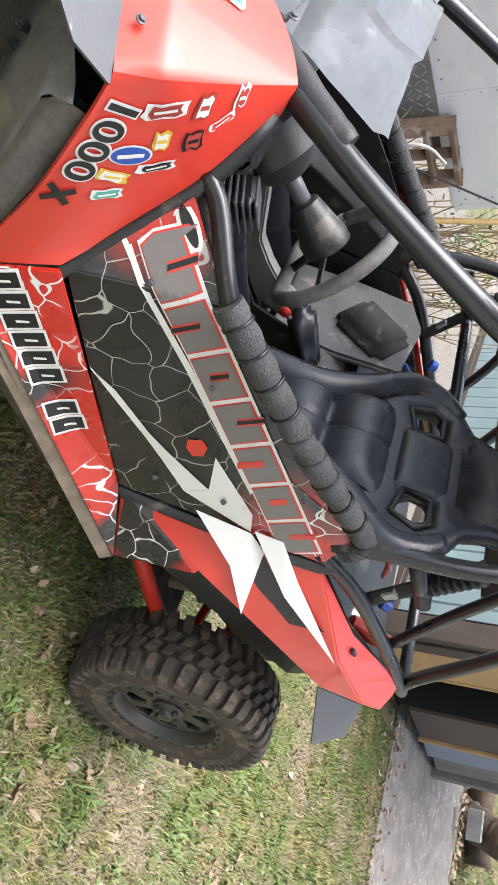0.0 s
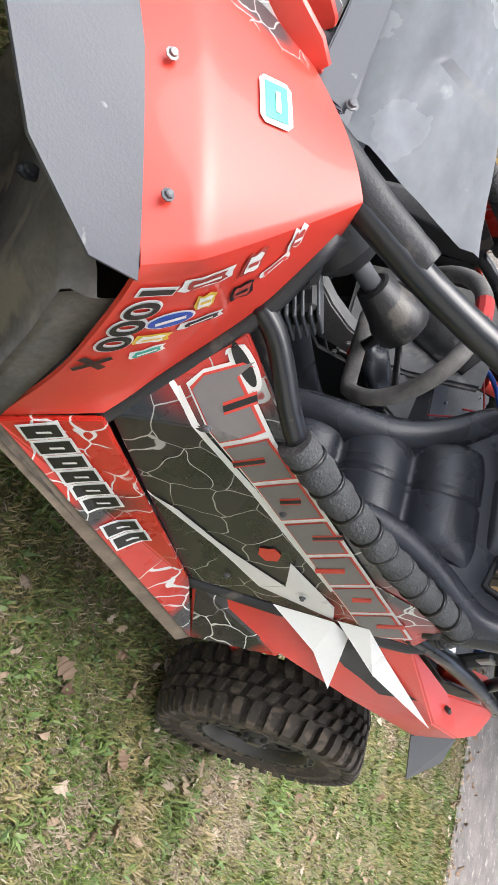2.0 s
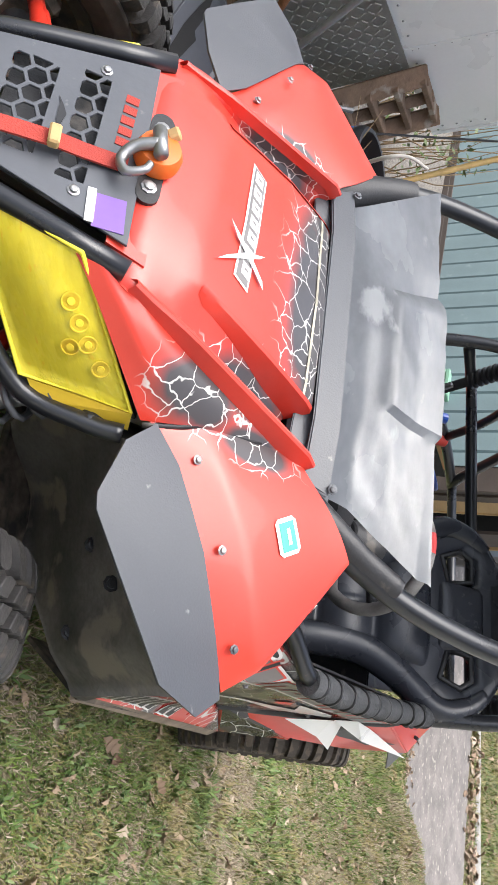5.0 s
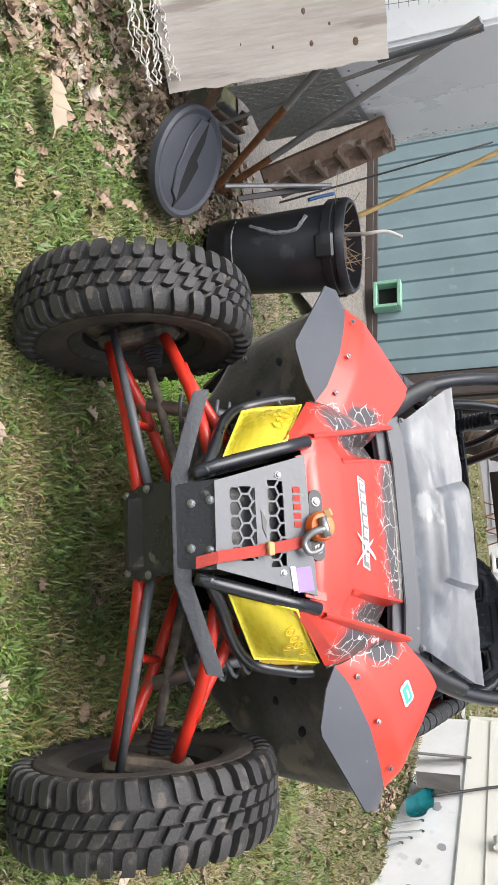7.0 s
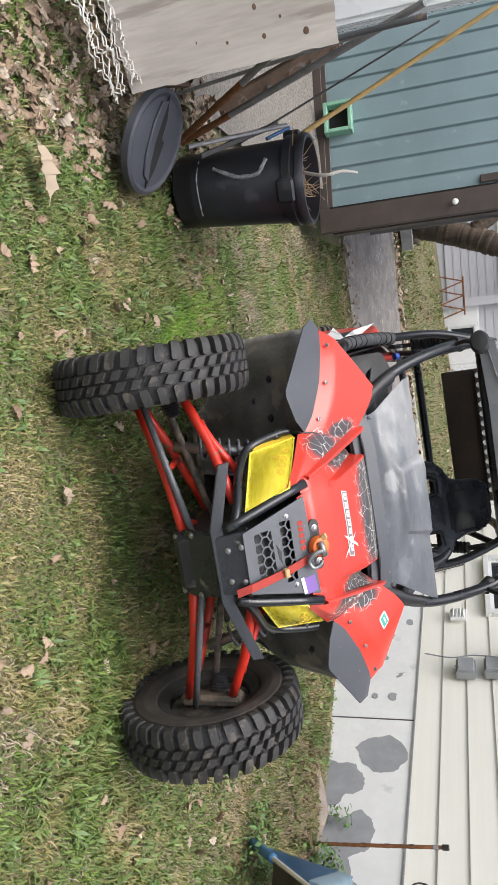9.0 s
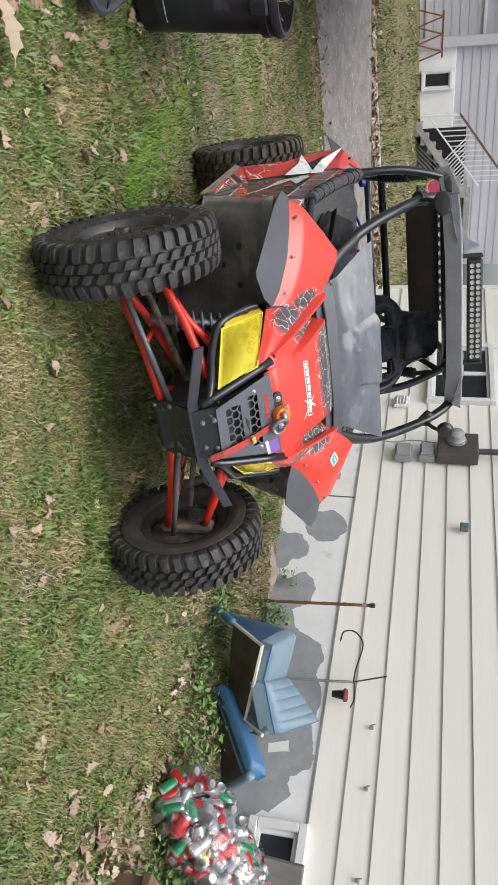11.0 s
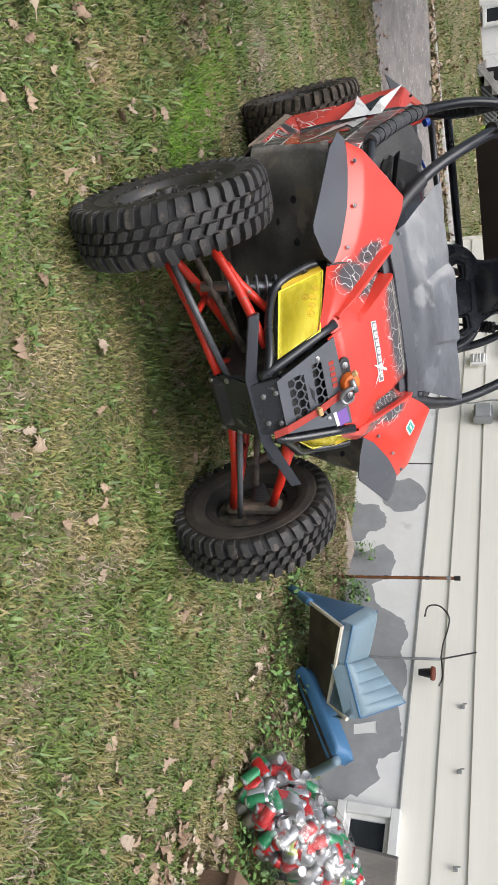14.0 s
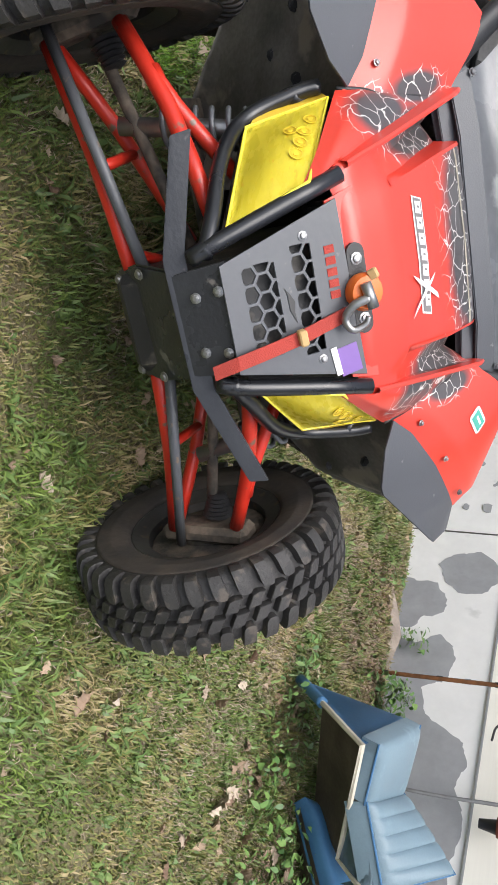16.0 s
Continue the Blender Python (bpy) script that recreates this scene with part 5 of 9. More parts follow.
# ---- suspension ----
for s in (-1, 1):
    arm = part("lower_arm", tube(mx(s, (0.115, 0.228, 0.405), (0.35, 0.165, 0.345), (0.60, 0.10, 0.262)), 0.0195, 12, 2), M_REDSTEEL, buggy, "red tubular lower suspension arm", smooth=True)
    bm = tube(mx(s, (0.12, -0.10, 0.40), (0.40, 0.0, 0.33), (0.60, 0.075, 0.258)), 0.0175, 10, 2)
    add_tube(bm, mx(s, (0.33, 0.17, 0.35), (0.35, -0.02, 0.345)), 0.013, 8)
    add_tube(bm, mx(s, (0.15, 0.215, 0.395), (0.11, 0.10, 0.41)), 0.013, 8)
    part("arm_brace", bm, M_REDSTEEL, arm, smooth=True)
    up_ = part("upper_arm", tube(mx(s, (0.20, 0.225, 0.615), (0.42, 0.135, 0.53), (0.605, 0.09, 0.44)), 0.0185, 12, 2), M_REDSTEEL, buggy, "red tubular upper suspension arm", smooth=True)
    part("arm_brace", tube(mx(s, (0.21, 0.03, 0.64), (0.42, 0.11, 0.535), (0.50, 0.11, 0.50)), 0.0165, 10, 2), M_REDSTEEL, up_, smooth=True)
    part("tie_rod", tube(mx(s, (0.105, 0.245, 0.445), (0.625, 0.145, 0.295)), 0.013, 10), M_GREYSTEEL, buggy, "grey steering tie rod", smooth=True)
    part("drive_shaft", tube(mx(s, (0.12, 0.05, 0.47), (0.63, 0.05, 0.345)), 0.014, 10), M_HUB, buggy, smooth=True)
    bell = []
    for k in range(6):
        bell += [(0.018 + 0.003 * k, k * 0.011), (0.027 + 0.003 * k, k * 0.011 + 0.0055)]
    part("shaft_boot", lathe(bell, 14, Matrix.Translation((s * 0.525, 0.05, 0.386)) @ Vector((s, 0, -0.2)).to_track_quat("Z", "Y").to_matrix().to_4x4()), M_BLACK, buggy, smooth=True, flat_angle=50)
    top, low = Vector((s * 0.31, -0.035, 0.80)), Vector((s * 0.41, 0.05, 0.36))
    shock = part("shock_body", tube([top, top.lerp(low, 0.55), low], 0.021, 12, 1), M_STEEL, buggy, "grey coil-over shock absorber", smooth=True)
    ax = (low - top).normalized()
    e1 = ax.orthogonal().normalized()
    e2 = ax.cross(e1)
    coil = [top.lerp(low, 0.08 + 0.72 * k / 90) + (e1 * math.cos(k * 0.62) + e2 * math.sin(k * 0.62)) * 0.042 for k in range(91)]
    part("coil_spring", tube(coil, 0.0065, 6, smooth_line=False), M_GREYSTEEL, shock, smooth=True)
    part("knuckle", box((0.05, 0.09, 0.25), pose(s * 0.625, 0.07, 0.345, 0, 5 * s, 0), 0.015), M_HUB, buggy, "muddy steering knuckle")
    # rear
    part("trailing_arm", tube(mx(s, (0.45, -1.35, 0.40), (0.55, -2.0, 0.38), (0.62, -2.45, 0.40)), 0.028, 10, 3), M_REDSTEEL, buggy, "red rear trailing arm", smooth=True)
    part("rear_link", tube(mx(s, (0.20, -2.45, 0.42), (0.60, -2.47, 0.33)), 0.02, 10), M_REDSTEEL, buggy, smooth=True)
    part("rear_link", tube(mx(s, (0.22, -2.35, 0.62), (0.60, -2.40, 0.50)), 0.02, 10), M_REDSTEEL, buggy, smooth=True)
    t2, l2 = Vector((s * 0.46, -2.12, 1.08)), Vector((s * 0.52, -1.98, 0.45))
    rs = part("rear_shock_body", tube([t2, l2], 0.024, 10), M_STEEL, buggy, "rear coil-over shock absorber", smooth=True)
    ax = (l2 - t2).normalized()
    e1 = ax.orthogonal().normalized()
    e2 = ax.cross(e1)
    coil = [t2.lerp(l2, 0.12 + 0.75 * k / 90) + (e1 * math.cos(k * 0.6) + e2 * math.sin(k * 0.6)) * 0.05 for k in range(91)]
    part("coil_spring", tube(coil, 0.008, 6, smooth_line=False), M_BLACK, rs, smooth=True)
    part("reservoir", lathe([(0.02, 0), (0.028, 0.006), (0.028, 0.15), (0.02, 0.156)], 14, pose(s * 0.55, -2.02, 1.06, 40, 0, 0)), M_REDSTEEL, buggy, "red shock reservoir", smooth=True, flat_angle=40)
    part("reservoir_cap", lathe([(0.015, 0), (0.022, 0.003), (0.022, 0.03), (0.015, 0.033)], 14, pose(s * 0.55, -1.88, 1.17, 40, 0, 0)), M_BLUE, buggy, "blue anodised cap")

# ---- cab ----
for s in (-1, 1):
    part("pillar", tube(mx(s, (0.40, -0.395, 1.015), (0.47, -0.47, 1.102), (0.535, -0.585, 1.208), (0.575, -0.72, 1.330), (0.60, -0.90, 1.492), (0.590, -1.0, 1.590), (0.565, -1.08, 1.655)), 0.025, 14, 6), M_TUBE, buggy, "glossy black front roll-cage tube", smooth=True)
    cover = tube(mx(s, (0.375, -0.365, 1.005), (0.42, -0.415, 1.060), (0.475, -0.485, 1.125), (0.512, -0.545, 1.182), (0.520, -0.560, 1.198)), 0.037, 16, 5, flat=0.72, wobble=0.05, shape=lambda i, n: 1.12 - 0.30 * i / n)
    part("pillar_cover", cover, M_BLACK, buggy, "black plastic cover at the foot of the pillar", smooth=True, flat_angle=40)
    part("rear_pillar", tube(mx(s, (0.672, -1.47, 1.10), (0.67, -1.49, 1.25), (0.655, -1.54, 1.42), (0.60, -1.60, 1.60), (0.56, -1.62, 1.66)), 0.024, 12, 5), M_TUBE, buggy, smooth=True)
    part("roof_rail", tube(mx(s, (0.565, -1.08, 1.655), (0.575, -1.4, 1.665), (0.565, -1.75, 1.66), (0.54, -2.05, 1.56), (0.50, -2.40, 1.24), (0.492, -2.50, 1.18)), 0.024, 12, 5), M_TUBE, buggy, smooth=True)
    part("fender_tube", tube(mx(s, (0.675, -1.50, 1.06), (0.65, -1.70, 1.13), (0.565, -2.15, 1.175), (0.49, -2.52, 1.185)), 0.023, 12, 5), M_TUBE, buggy, smooth=True)
    part("brace_tube", tube(mx(s, (0.60, -1.62, 1.60), (0.55, -1.90, 1.38), (0.56, -2.10, 1.18)), 0.019, 10, 5), M_TUBE, buggy, smooth=True)
    part("door_tube", tube(mx(s, (0.575, -0.565, 0.955), (0.60, -0.62, 0.975), (0.665, -0.73, 0.985), (0.684, -0.82, 0.99)), 0.02, 12, 5), M_TUBE, buggy, smooth=True)
    line = curve_points([Vector((s * x, y, z)) for x, y, z in ((0.684, -0.765, 0.985), (0.69, -0.95, 1.035), (0.685, -1.2, 1.105), (0.672, -1.42, 1.175), (0.668, -1.475, 1.165), (0.672, -1.50, 1.12))], 16)
    pad = part("door_pad", tube(line, 0.032, 14, 1, wobble=0.12, smooth_line=False, shape=lambda i, n: 1.0 + 0.05 * math.sin(i * 1.1)), M_FOAM, buggy, "worn grey-black foam padding wrapped round the door bar", smooth=True, flat_angle=60)
    run = 0.03
    for a_, b_ in zip(line, line[1:]):
        a_, b_ = Vector(a_), Vector(b_)
        run += (b_ - a_).length
        if run > 0.066:
            run = 0.0
            tilt = (b_ - a_).normalized() + Vector((rx(-0.12, 0.12), 0, rx(-0.12, 0.12)))
            part("tape_band", lathe([(0.0325, -0.004), (0.0345, -0.003), (0.0345, 0.003), (0.0325, 0.004)], 16, Matrix.Translation(b_) @ tilt.to_track_quat("Z", "Y").to_matrix().to_4x4()), M_INK, pad, "thin black tape band", smooth=True)
    bell = []
    for k in range(9):
        bell += [(0.022, k * 0.028), (0.037, k * 0.028 + 0.006), (0.037, k * 0.028 + 0.016), (0.022, k * 0.028 + 0.022)]
    part("ribbed_handle", lathe(bell, 14, Matrix.Translation((s * 0.61, -1.70, 1.29)) @ Vector((0, 0.095, 0.165)).to_track_quat("Z", "Y").to_matrix().to_4x4() @ Matrix.Diagonal((1, 0.75, 0.8, 1))), M_BLACK, buggy, "ribbed black rubber grab handle", smooth=True, flat_angle=50)
    part("handle_strap", tube(mx(s, (0.615, -1.79, 1.14), (0.61, -1.70, 1.29)), 0.02, 8, flat=0.3), M_WEB, buggy)
    part("handle_buckle", box((0.02, 0.05, 0.035), pose(s * 0.615, -1.745, 1.215, 60, 0, 0), 0.005), M_STEEL, buggy)
    part("handle_strap", tube(mx(s, (0.61, -1.60, 1.46), (0.595, -1.575, 1.56)), 0.016, 8), M_BLACK, buggy)
    mir = part("mirror", lathe([(0.01, -0.022), (0.045, -0.018), (0.055, -0.006), (0.056, 0.004), (0.05, 0.006), (0.008, 0.003)], 24, Matrix.Translation((s * 0.60, -0.775, 1.60)) @ Vector((-0.35 * s, -1, 0.1)).to_track_quat("Z", "Y").to_matrix().to_4x4() @ Matrix.Diagonal((1.0, 0.8, 1, 1))), M_BLACK, buggy, "round black side mirror", smooth=True, flat_angle=40)
    part("mirror_arm", tube(mx(s, (0.60, -0.90, 1.49), (0.612, -0.83, 1.54), (0.60, -0.765, 1.59)), 0.011, 8), M_BLACK, mir, smooth=True)
    part("mirror_clamp", lathe([(0.026, -0.03), (0.034, -0.03), (0.034, 0.03), (0.026, 0.03)], 16, Matrix.Translation((s * 0.602, -0.93, 1.505)) @ Vector((-0.05 * s, -0.15, 0.12)).to_track_quat("Z", "Y").to_matrix().to_4x4()), M_BLACK, mir)

part("cross_tube", tube([(-0.66, -1.54, 1.30), (-0.62, -1.77, 1.30), (0.62, -1.77, 1.30), (0.66, -1.54, 1.30)], 0.022, 12, smooth_line=False), M_TUBE, buggy, smooth=True)
part("cross_tube", tube([(-0.56, -1.72, 1.655), (0.56, -1.72, 1.655)], 0.022, 12), M_TUBE, buggy, smooth=True)
part("cross_tube", tube([(-0.565, -1.08, 1.655), (0.565, -1.08, 1.655)], 0.022, 12), M_TUBE, buggy, smooth=True)
part("cross_tube", tube([(-0.49, -2.51, 1.185), (0.49, -2.51, 1.185)], 0.022, 12), M_TUBE, buggy, smooth=True)
part("rear_panel", box((0.80, 0.018, 0.22), pose(0, -2.0, 1.545, -8, 0, 0), 0.004), M_BROWNPANEL, buggy, "dark brown panel behind the seats")
strip_bar = part("rear_light_strip", box((0.78, 0.012, 0.045), pose(0, -1.975, 1.648), 0.003), M_BLACK, buggy, "black strip of small round lights")
for x in np.linspace(-0.36, 0.36, 13):
    part("rear_led", lathe([(0.012, 0), (0.018, 0.008), (0.004, 0.004)], 10, pose(float(x), -1.968, 1.648, -90, 0, 0)), M_LED, strip_bar)


def roof_top(u, v):
    x = (u - 0.5) * 1.18
    y = -0.90 - 1.0 * v
    e = abs(u - 0.5) * 2
    z = 1.712 - 0.03 * e ** 6 - 0.045 * max(0, 1 - v * 5) ** 2 + 0.012 * (abs(e - 0.55) < 0.12)
    if e > 0.75:
        y -= 0.14 * (e - 0.75) / 0.25 * (1 - v)
    return (x, y, z)


roof = part("roof", grid(roof_top, 24, 16, 0.02), M_ROOF, buggy, "grey plastic roof panel", smooth=True, flat_angle=35)
for s in (-1, 1):
    part("roof_edge", slab(mx(s, (0.585, -1.03, 1.70), (0.585, -1.90, 1.70), (0.575, -1.90, 1.63), (0.565, -1.10, 1.62)), [(0, 1, 2, 3)], 0.012), M_ROOF, roof)
part("roof_fascia", slab([(-0.30, -0.885, 1.700), (0.30, -0.885, 1.700), (0.47, -0.93, 1.70), (0.585, -1.04, 1.695), (0.57, -1.08, 1.615), (0.45, -0.97, 1.615), (0.29, -0.925, 1.62), (-0.29, -0.925, 1.62), (-0.45, -0.97, 1.615), (-0.57, -1.08, 1.615), (-0.585, -1.04, 1.695), (-0.47, -0.93, 1.70)],
     [(0, 1, 6, 7), (1, 2, 5, 6), (2, 3, 4, 5), (0, 7, 8, 11), (11, 8, 9, 10)], 0.012, 0.003), M_ROOF, roof, "grey front edge of the roof")
bar = part("light_bar_housing", box((0.55, 0.06, 0.075), pose(0, -0.97, 1.765), 0.008), M_BLACK, buggy, "black LED light bar on the roof")
for k in range(18):
    for j in (0, 1):
        part("led", lathe([(0.011, 0), (0.012, 0.004), (0.003, 0.002)], 8, pose(-0.246 + k * 0.029, -0.938, 1.75 + j * 0.03, -90, 0, 0)), M_LED, bar)
for x in (-0.29, 0.29):
    part("bar_bracket", box((0.012, 0.05, 0.11), pose(x, -0.97, 1.75), 0.003), M_BLACK, bar)
part("camera_mount", slab([(0.30, -1.0, 1.72), (0.36, -1.05, 1.72), (0.33, -1.0, 1.79)], [(0, 1, 2)], 0.02), M_ROOF, roof)


def screen(u, v):
    f = (u - 0.5) * 2
    w = 0.345 + 0.165 * v
    x = f * w
    y = -0.352 - 0.20 * v - 0.045 * abs(f) * (1 - v) + 0.02 * (1 - f * f) * v
    z = 1.058 + 0.20 * v + 0.012 * (1 - f * f)
    z += 0.026 * max(0.0, 1 - abs(v - 0.40) / 0.34) * (1 - f * f)
    z += 0.018 * smoothstep(0.37, 0.32, abs(f + 0.04)) * smoothstep(0.36, 0.46, v)
    z -= 0.024 * max(0, 1 - abs(v - 0.15) / 0.11)
    z -= 0.012 * max(0.0, 1 - ((abs(f) - 0.70) / 0.20) ** 2) * max(0.0, 1 - ((v - 0.40) / 0.16) ** 2)
    z += 0.004 * noise.noise(Vector((f * 8 + v * 4, v * 3.0, 4))) * v + 0.012 * (v > 0.96) * abs(f) ** 3
    return (x, y, z + 0.005 * noise.noise(Vector((x * 5, y * 9, 1))))


wind = part("windscreen", grid(screen, 60, 30, 0.004), M_SCREEN, buggy, "short scuffed grey plastic windscreen", smooth=True, flat_angle=22)
part("screen_base", slab([(-0.365, -0.345, 1.04), (-0.235, -0.33, 1.055), (0.235, -0.33, 1.055), (0.365, -0.345, 1.04), (0.385, -0.385, 1.085), (0.24, -0.375, 1.10), (-0.24, -0.375, 1.10), (-0.385, -0.385, 1.085)], [(0, 1, 6, 7), (1, 2, 5, 6), (2, 3, 4, 5)], 0.008, 0.003), M_FLAP, wind, "grey lower edge of the windscreen", smooth=True, flat_angle=40)
for s in (-1, 1):
    part("screen_tray", slab(mx(s, (0.20, -0.322, 1.018), (0.345, -0.318, 1.008), (0.40, -0.372, 1.045), (0.41, -0.43, 1.075), (0.20, -0.395, 1.085)), [(0, 1, 2, 3, 4)], 0.006, 0.002), M_FLAP, wind, "grey tray under the windscreen edge")
    part("tray_lip", slab(mx(s, (0.215, -0.339, 1.000), (0.348, -0.334, 0.990), (0.388, -0.382, 1.082), (0.235, -0.372, 1.096)), [(0, 1, 2, 3)], 0.006, 0.002), M_FLAP, wind)
    bolt(wind, (s * 0.37, -0.383, 1.092), (0.2 * s, 0.75, 0.65), 0.008, M_GREYSTEEL)
part("screen_slot", slab([(-0.09, -0.490, 1.214), (0.02, -0.492, 1.216), (0.05, -0.482, 1.206), (0.05, -0.477, 1.203), (0.02, -0.487, 1.213), (-0.09, -0.485, 1.211)], [range(6)], 0.02), M_INK, wind)

# ---- cab inside ----
part("floor_pan", slab([(-0.62, -0.60, 0.44), (0.62, -0.60, 0.44), (0.68, -1.55, 0.44), (-0.68, -1.55, 0.44), (-0.5, -0.42, 0.62), (0.5, -0.42, 0.62)], [(0, 1, 2, 3), (4, 5, 1, 0)], 0.02), M_BLACK, buggy, "dusty black cab floor")
part("dash", slab([(-0.48, -0.47, 1.06), (0.48, -0.47, 1.06), (0.52, -0.60, 1.02), (-0.52, -0.60, 1.02), (0.52, -0.57, 0.80), (-0.52, -0.57, 0.80), (0.45, -0.45, 0.66), (-0.45, -0.45, 0.66)], [(0, 1, 2, 3), (3, 2, 4, 5), (5, 4, 6, 7)], 0.02, 0.01), M_BLACK, buggy, "black plastic dashboard", smooth=True, flat_angle=30)
boot = part("ribbed_cover", box((0.075, 0.065, 0.11), pose(-0.447, -0.673, 0.935, 12, 8, 20), 0.01), M_BLACK, buggy, "ribbed black rubber cover under the dash")
for k in range(10):
    part("cover_rib", box((0.135 - k * 0.005, 0.125 - k * 0.006, 0.0065), pose(-0.462 + k * 0.003, -0.655 - k * 0.004, 0.878 + k * 0.012, 12, 8, 20), 0.002), M_GREYSTEEL, boot)
part("column_housing", lathe([(0.06, 0), (0.085, 0.03), (0.085, 0.10), (0.05, 0.14), (0.03, 0.15)], 14, Matrix.Translation((-0.33, -0.55, 0.98)) @ Vector((0, -1, 0.35)).to_track_quat("Z", "Y").to_matrix().to_4x4()), M_BLACK, buggy, smooth=True, flat_angle=30)
part("steering_column", tube([(-0.33, -0.60, 1.0), (-0.335, -0.80, 1.065)], 0.019, 12), M_GREYSTEEL, buggy, "grey steering column", smooth=True)
axis = Vector((0, -1, 0.38)).normalized()
hub = Matrix.Translation((-0.335, -0.745, 1.047)) @ axis.to_track_quat("Z", "Y").to_matrix().to_4x4()
part("steering_hub", lathe([(0.028, 0), (0.034, 0.004), (0.050, 0.075), (0.055, 0.085), (0.055, 0.115), (0.03, 0.12)], 20, hub), M_BLACK, buggy, "black quick-release steering hub", smooth=True, flat_angle=30)
sw = Matrix.Translation((-0.335, -0.872, 1.095)) @ axis.to_track_quat("Z", "Y").to_matrix().to_4x4()
ring = [sw @ Vector((0.155 * math.cos(a) * (1 - 0.0 * abs(math.sin(a))), max(-0.115, 0.155 * math.sin(a)), 0)) for a in np.linspace(0, 2 * math.pi, 41)]
steer = part("steering_wheel", tube(ring, 0.0165, 10, smooth_line=False), M_SUEDE, buggy, "worn grey suede flat-bottomed steering wheel", smooth=True)
for a in (0, 180, 270):
    part("spoke", tube([sw @ Vector((0.03 * math.cos(radians(a)), 0.03 * math.sin(radians(a)), -0.02)), sw @ Vector((0.15 * math.cos(radians(a)), 0.115 * math.sin(radians(a)), 0))], 0.011, 8, flat=0.4), M_BLACK, steer, smooth=True)
part("red_mark", tube([ring[9], ring[10], ring[11]], 0.0172, 10, smooth_line=False), M_STITCH, steer)
part("centre_console", slab([(-0.10, -0.60, 0.86), (0.10, -0.60, 0.86), (0.13, -1.0, 0.70), (-0.13, -1.0, 0.70), (0.13, -1.45, 0.66), (-0.13, -1.45, 0.66)], [(0, 1, 2, 3), (3, 2, 4, 5)], 0.03, 0.012), M_FLAP, buggy, "dull grey centre console", smooth=True, flat_angle=30)
for x in (-0.125, 0.125):
    part("console_side", slab([(x, -0.60, 0.86), (x, -1.0, 0.70), (x, -1.45, 0.66), (x, -1.45, 0.45), (x, -0.60, 0.45)], [range(5)], 0.012), M_BLACK, buggy)
part("switch_panel", slab([(-0.02, -1.00, 0.735), (-0.02, -1.01, 0.810), (-0.02, -1.085, 0.822), (-0.02, -1.165, 0.848), (-0.02, -1.255, 0.907), (-0.02, -1.295, 0.870), (-0.02, -1.255, 0.815), (-0.02, -1.195, 0.755), (-0.03, -0.66, 0.86), (-0.03, -0.66, 0.93)], [(8, 9, 1, 0), (0, 1, 2, 7), (2, 3, 6, 7), (3, 4, 5, 6)], 0.05, 0.006), M_SEATPANEL, buggy, "grey centre arm with switches", smooth=True, flat_angle=30)
for y_, z_ in ((-1.22, 0.800), (-1.245, 0.862), (-1.19, 0.845)):
    bolt(buggy, (-0.047, y_, z_), (-1, 0, 0.1), 0.006, M_STEEL)
part("red_switch", lathe([(0.010, 0), (0.017, 0.003), (0.017, 0.010), (0.008, 0.016)], 12, pose(-0.045, -1.225, 0.852, 0, -90, 0)), M_REDSTEEL, buggy, "red switch cap")
part("knee_pad", box((0.10, 0.225, 0.075), pose(-0.02, -1.345, 0.885, 3, 0, 0), 0.022, 3), M_VINYL, buggy, "black vinyl knee pad", smooth=True)
part("console_wall", slab([(-0.04, -1.0, 0.74), (-0.04, -1.20, 0.76), (-0.04, -1.30, 0.87), (-0.04, -1.46, 0.86), (-0.04, -1.46, 0.50), (-0.04, -1.0, 0.50)], [range(6)], 0.012), M_BLACK, buggy)
eng = part("engine_cover", slab([(0.0, -1.47, 0.865), (0.12, -1.47, 0.87), (0.40, -1.87, 1.060), (0.45, -1.97, 1.10), (0.40, -1.97, 1.10), (0.22, -1.86, 1.05), (0.0, -1.70, 0.95)], [range(7)], 0.03, 0.01), M_SEATPANEL, buggy, "dull grey engine cover between the seats", smooth=True, flat_angle=30)
for p_ in ((0.06, -1.52, 0.903), (0.20, -1.72, 1.0), (0.36, -1.88, 1.078)):
    bolt(eng, p_, (0, 0.44, 0.9), 0.006, M_STEEL)
part("passenger_shelf", slab([(0.10, -0.62, 0.72), (0.58, -0.62, 0.72), (0.60, -1.0, 0.60), (0.13, -1.0, 0.62)], [(0, 1, 2, 3)], 0.02, 0.008), M_BLACK, buggy)
pouch_m = frame_of((0.34, -1.572, 1.01), (0.80, -0.22, 0.44), (-0.42, -0.40, 0.70))
pouch = part("pouch", box((0.20, 0.23, 0.075), pouch_m, 0.028, 3), M_POUCH, buggy, "small worn black webbing pouch", smooth=True)
for x, y, w_, h_ in ((-0.052, -0.055, 0.085, 0.085), (0.050, -0.052, 0.085, 0.090), (0.0, 0.060, 0.17, 0.075)):
    part("pouch_pocket", box((w_, h_, 0.03), pouch_m @ pose(x, y, 0.040), 0.012, 2), M_POUCH, pouch, smooth=True)
part("pouch_flap", box((0.175, 0.035, 0.012), pouch_m @ pose(0.0, 0.028, 0.056), 0.004, 2), M_BLACK, pouch, smooth=True)
for x in (-0.05, 0.05):
    part("pouch_strap", box((0.018, 0.20, 0.010), pouch_m @ pose(x, 0.0, 0.058), 0.003), M_BLACK, pouch)
    part("pouch_buckle", box((0.026, 0.018, 0.010), pouch_m @ pose(x, -0.015, 0.065), 0.003), M_INK, pouch)



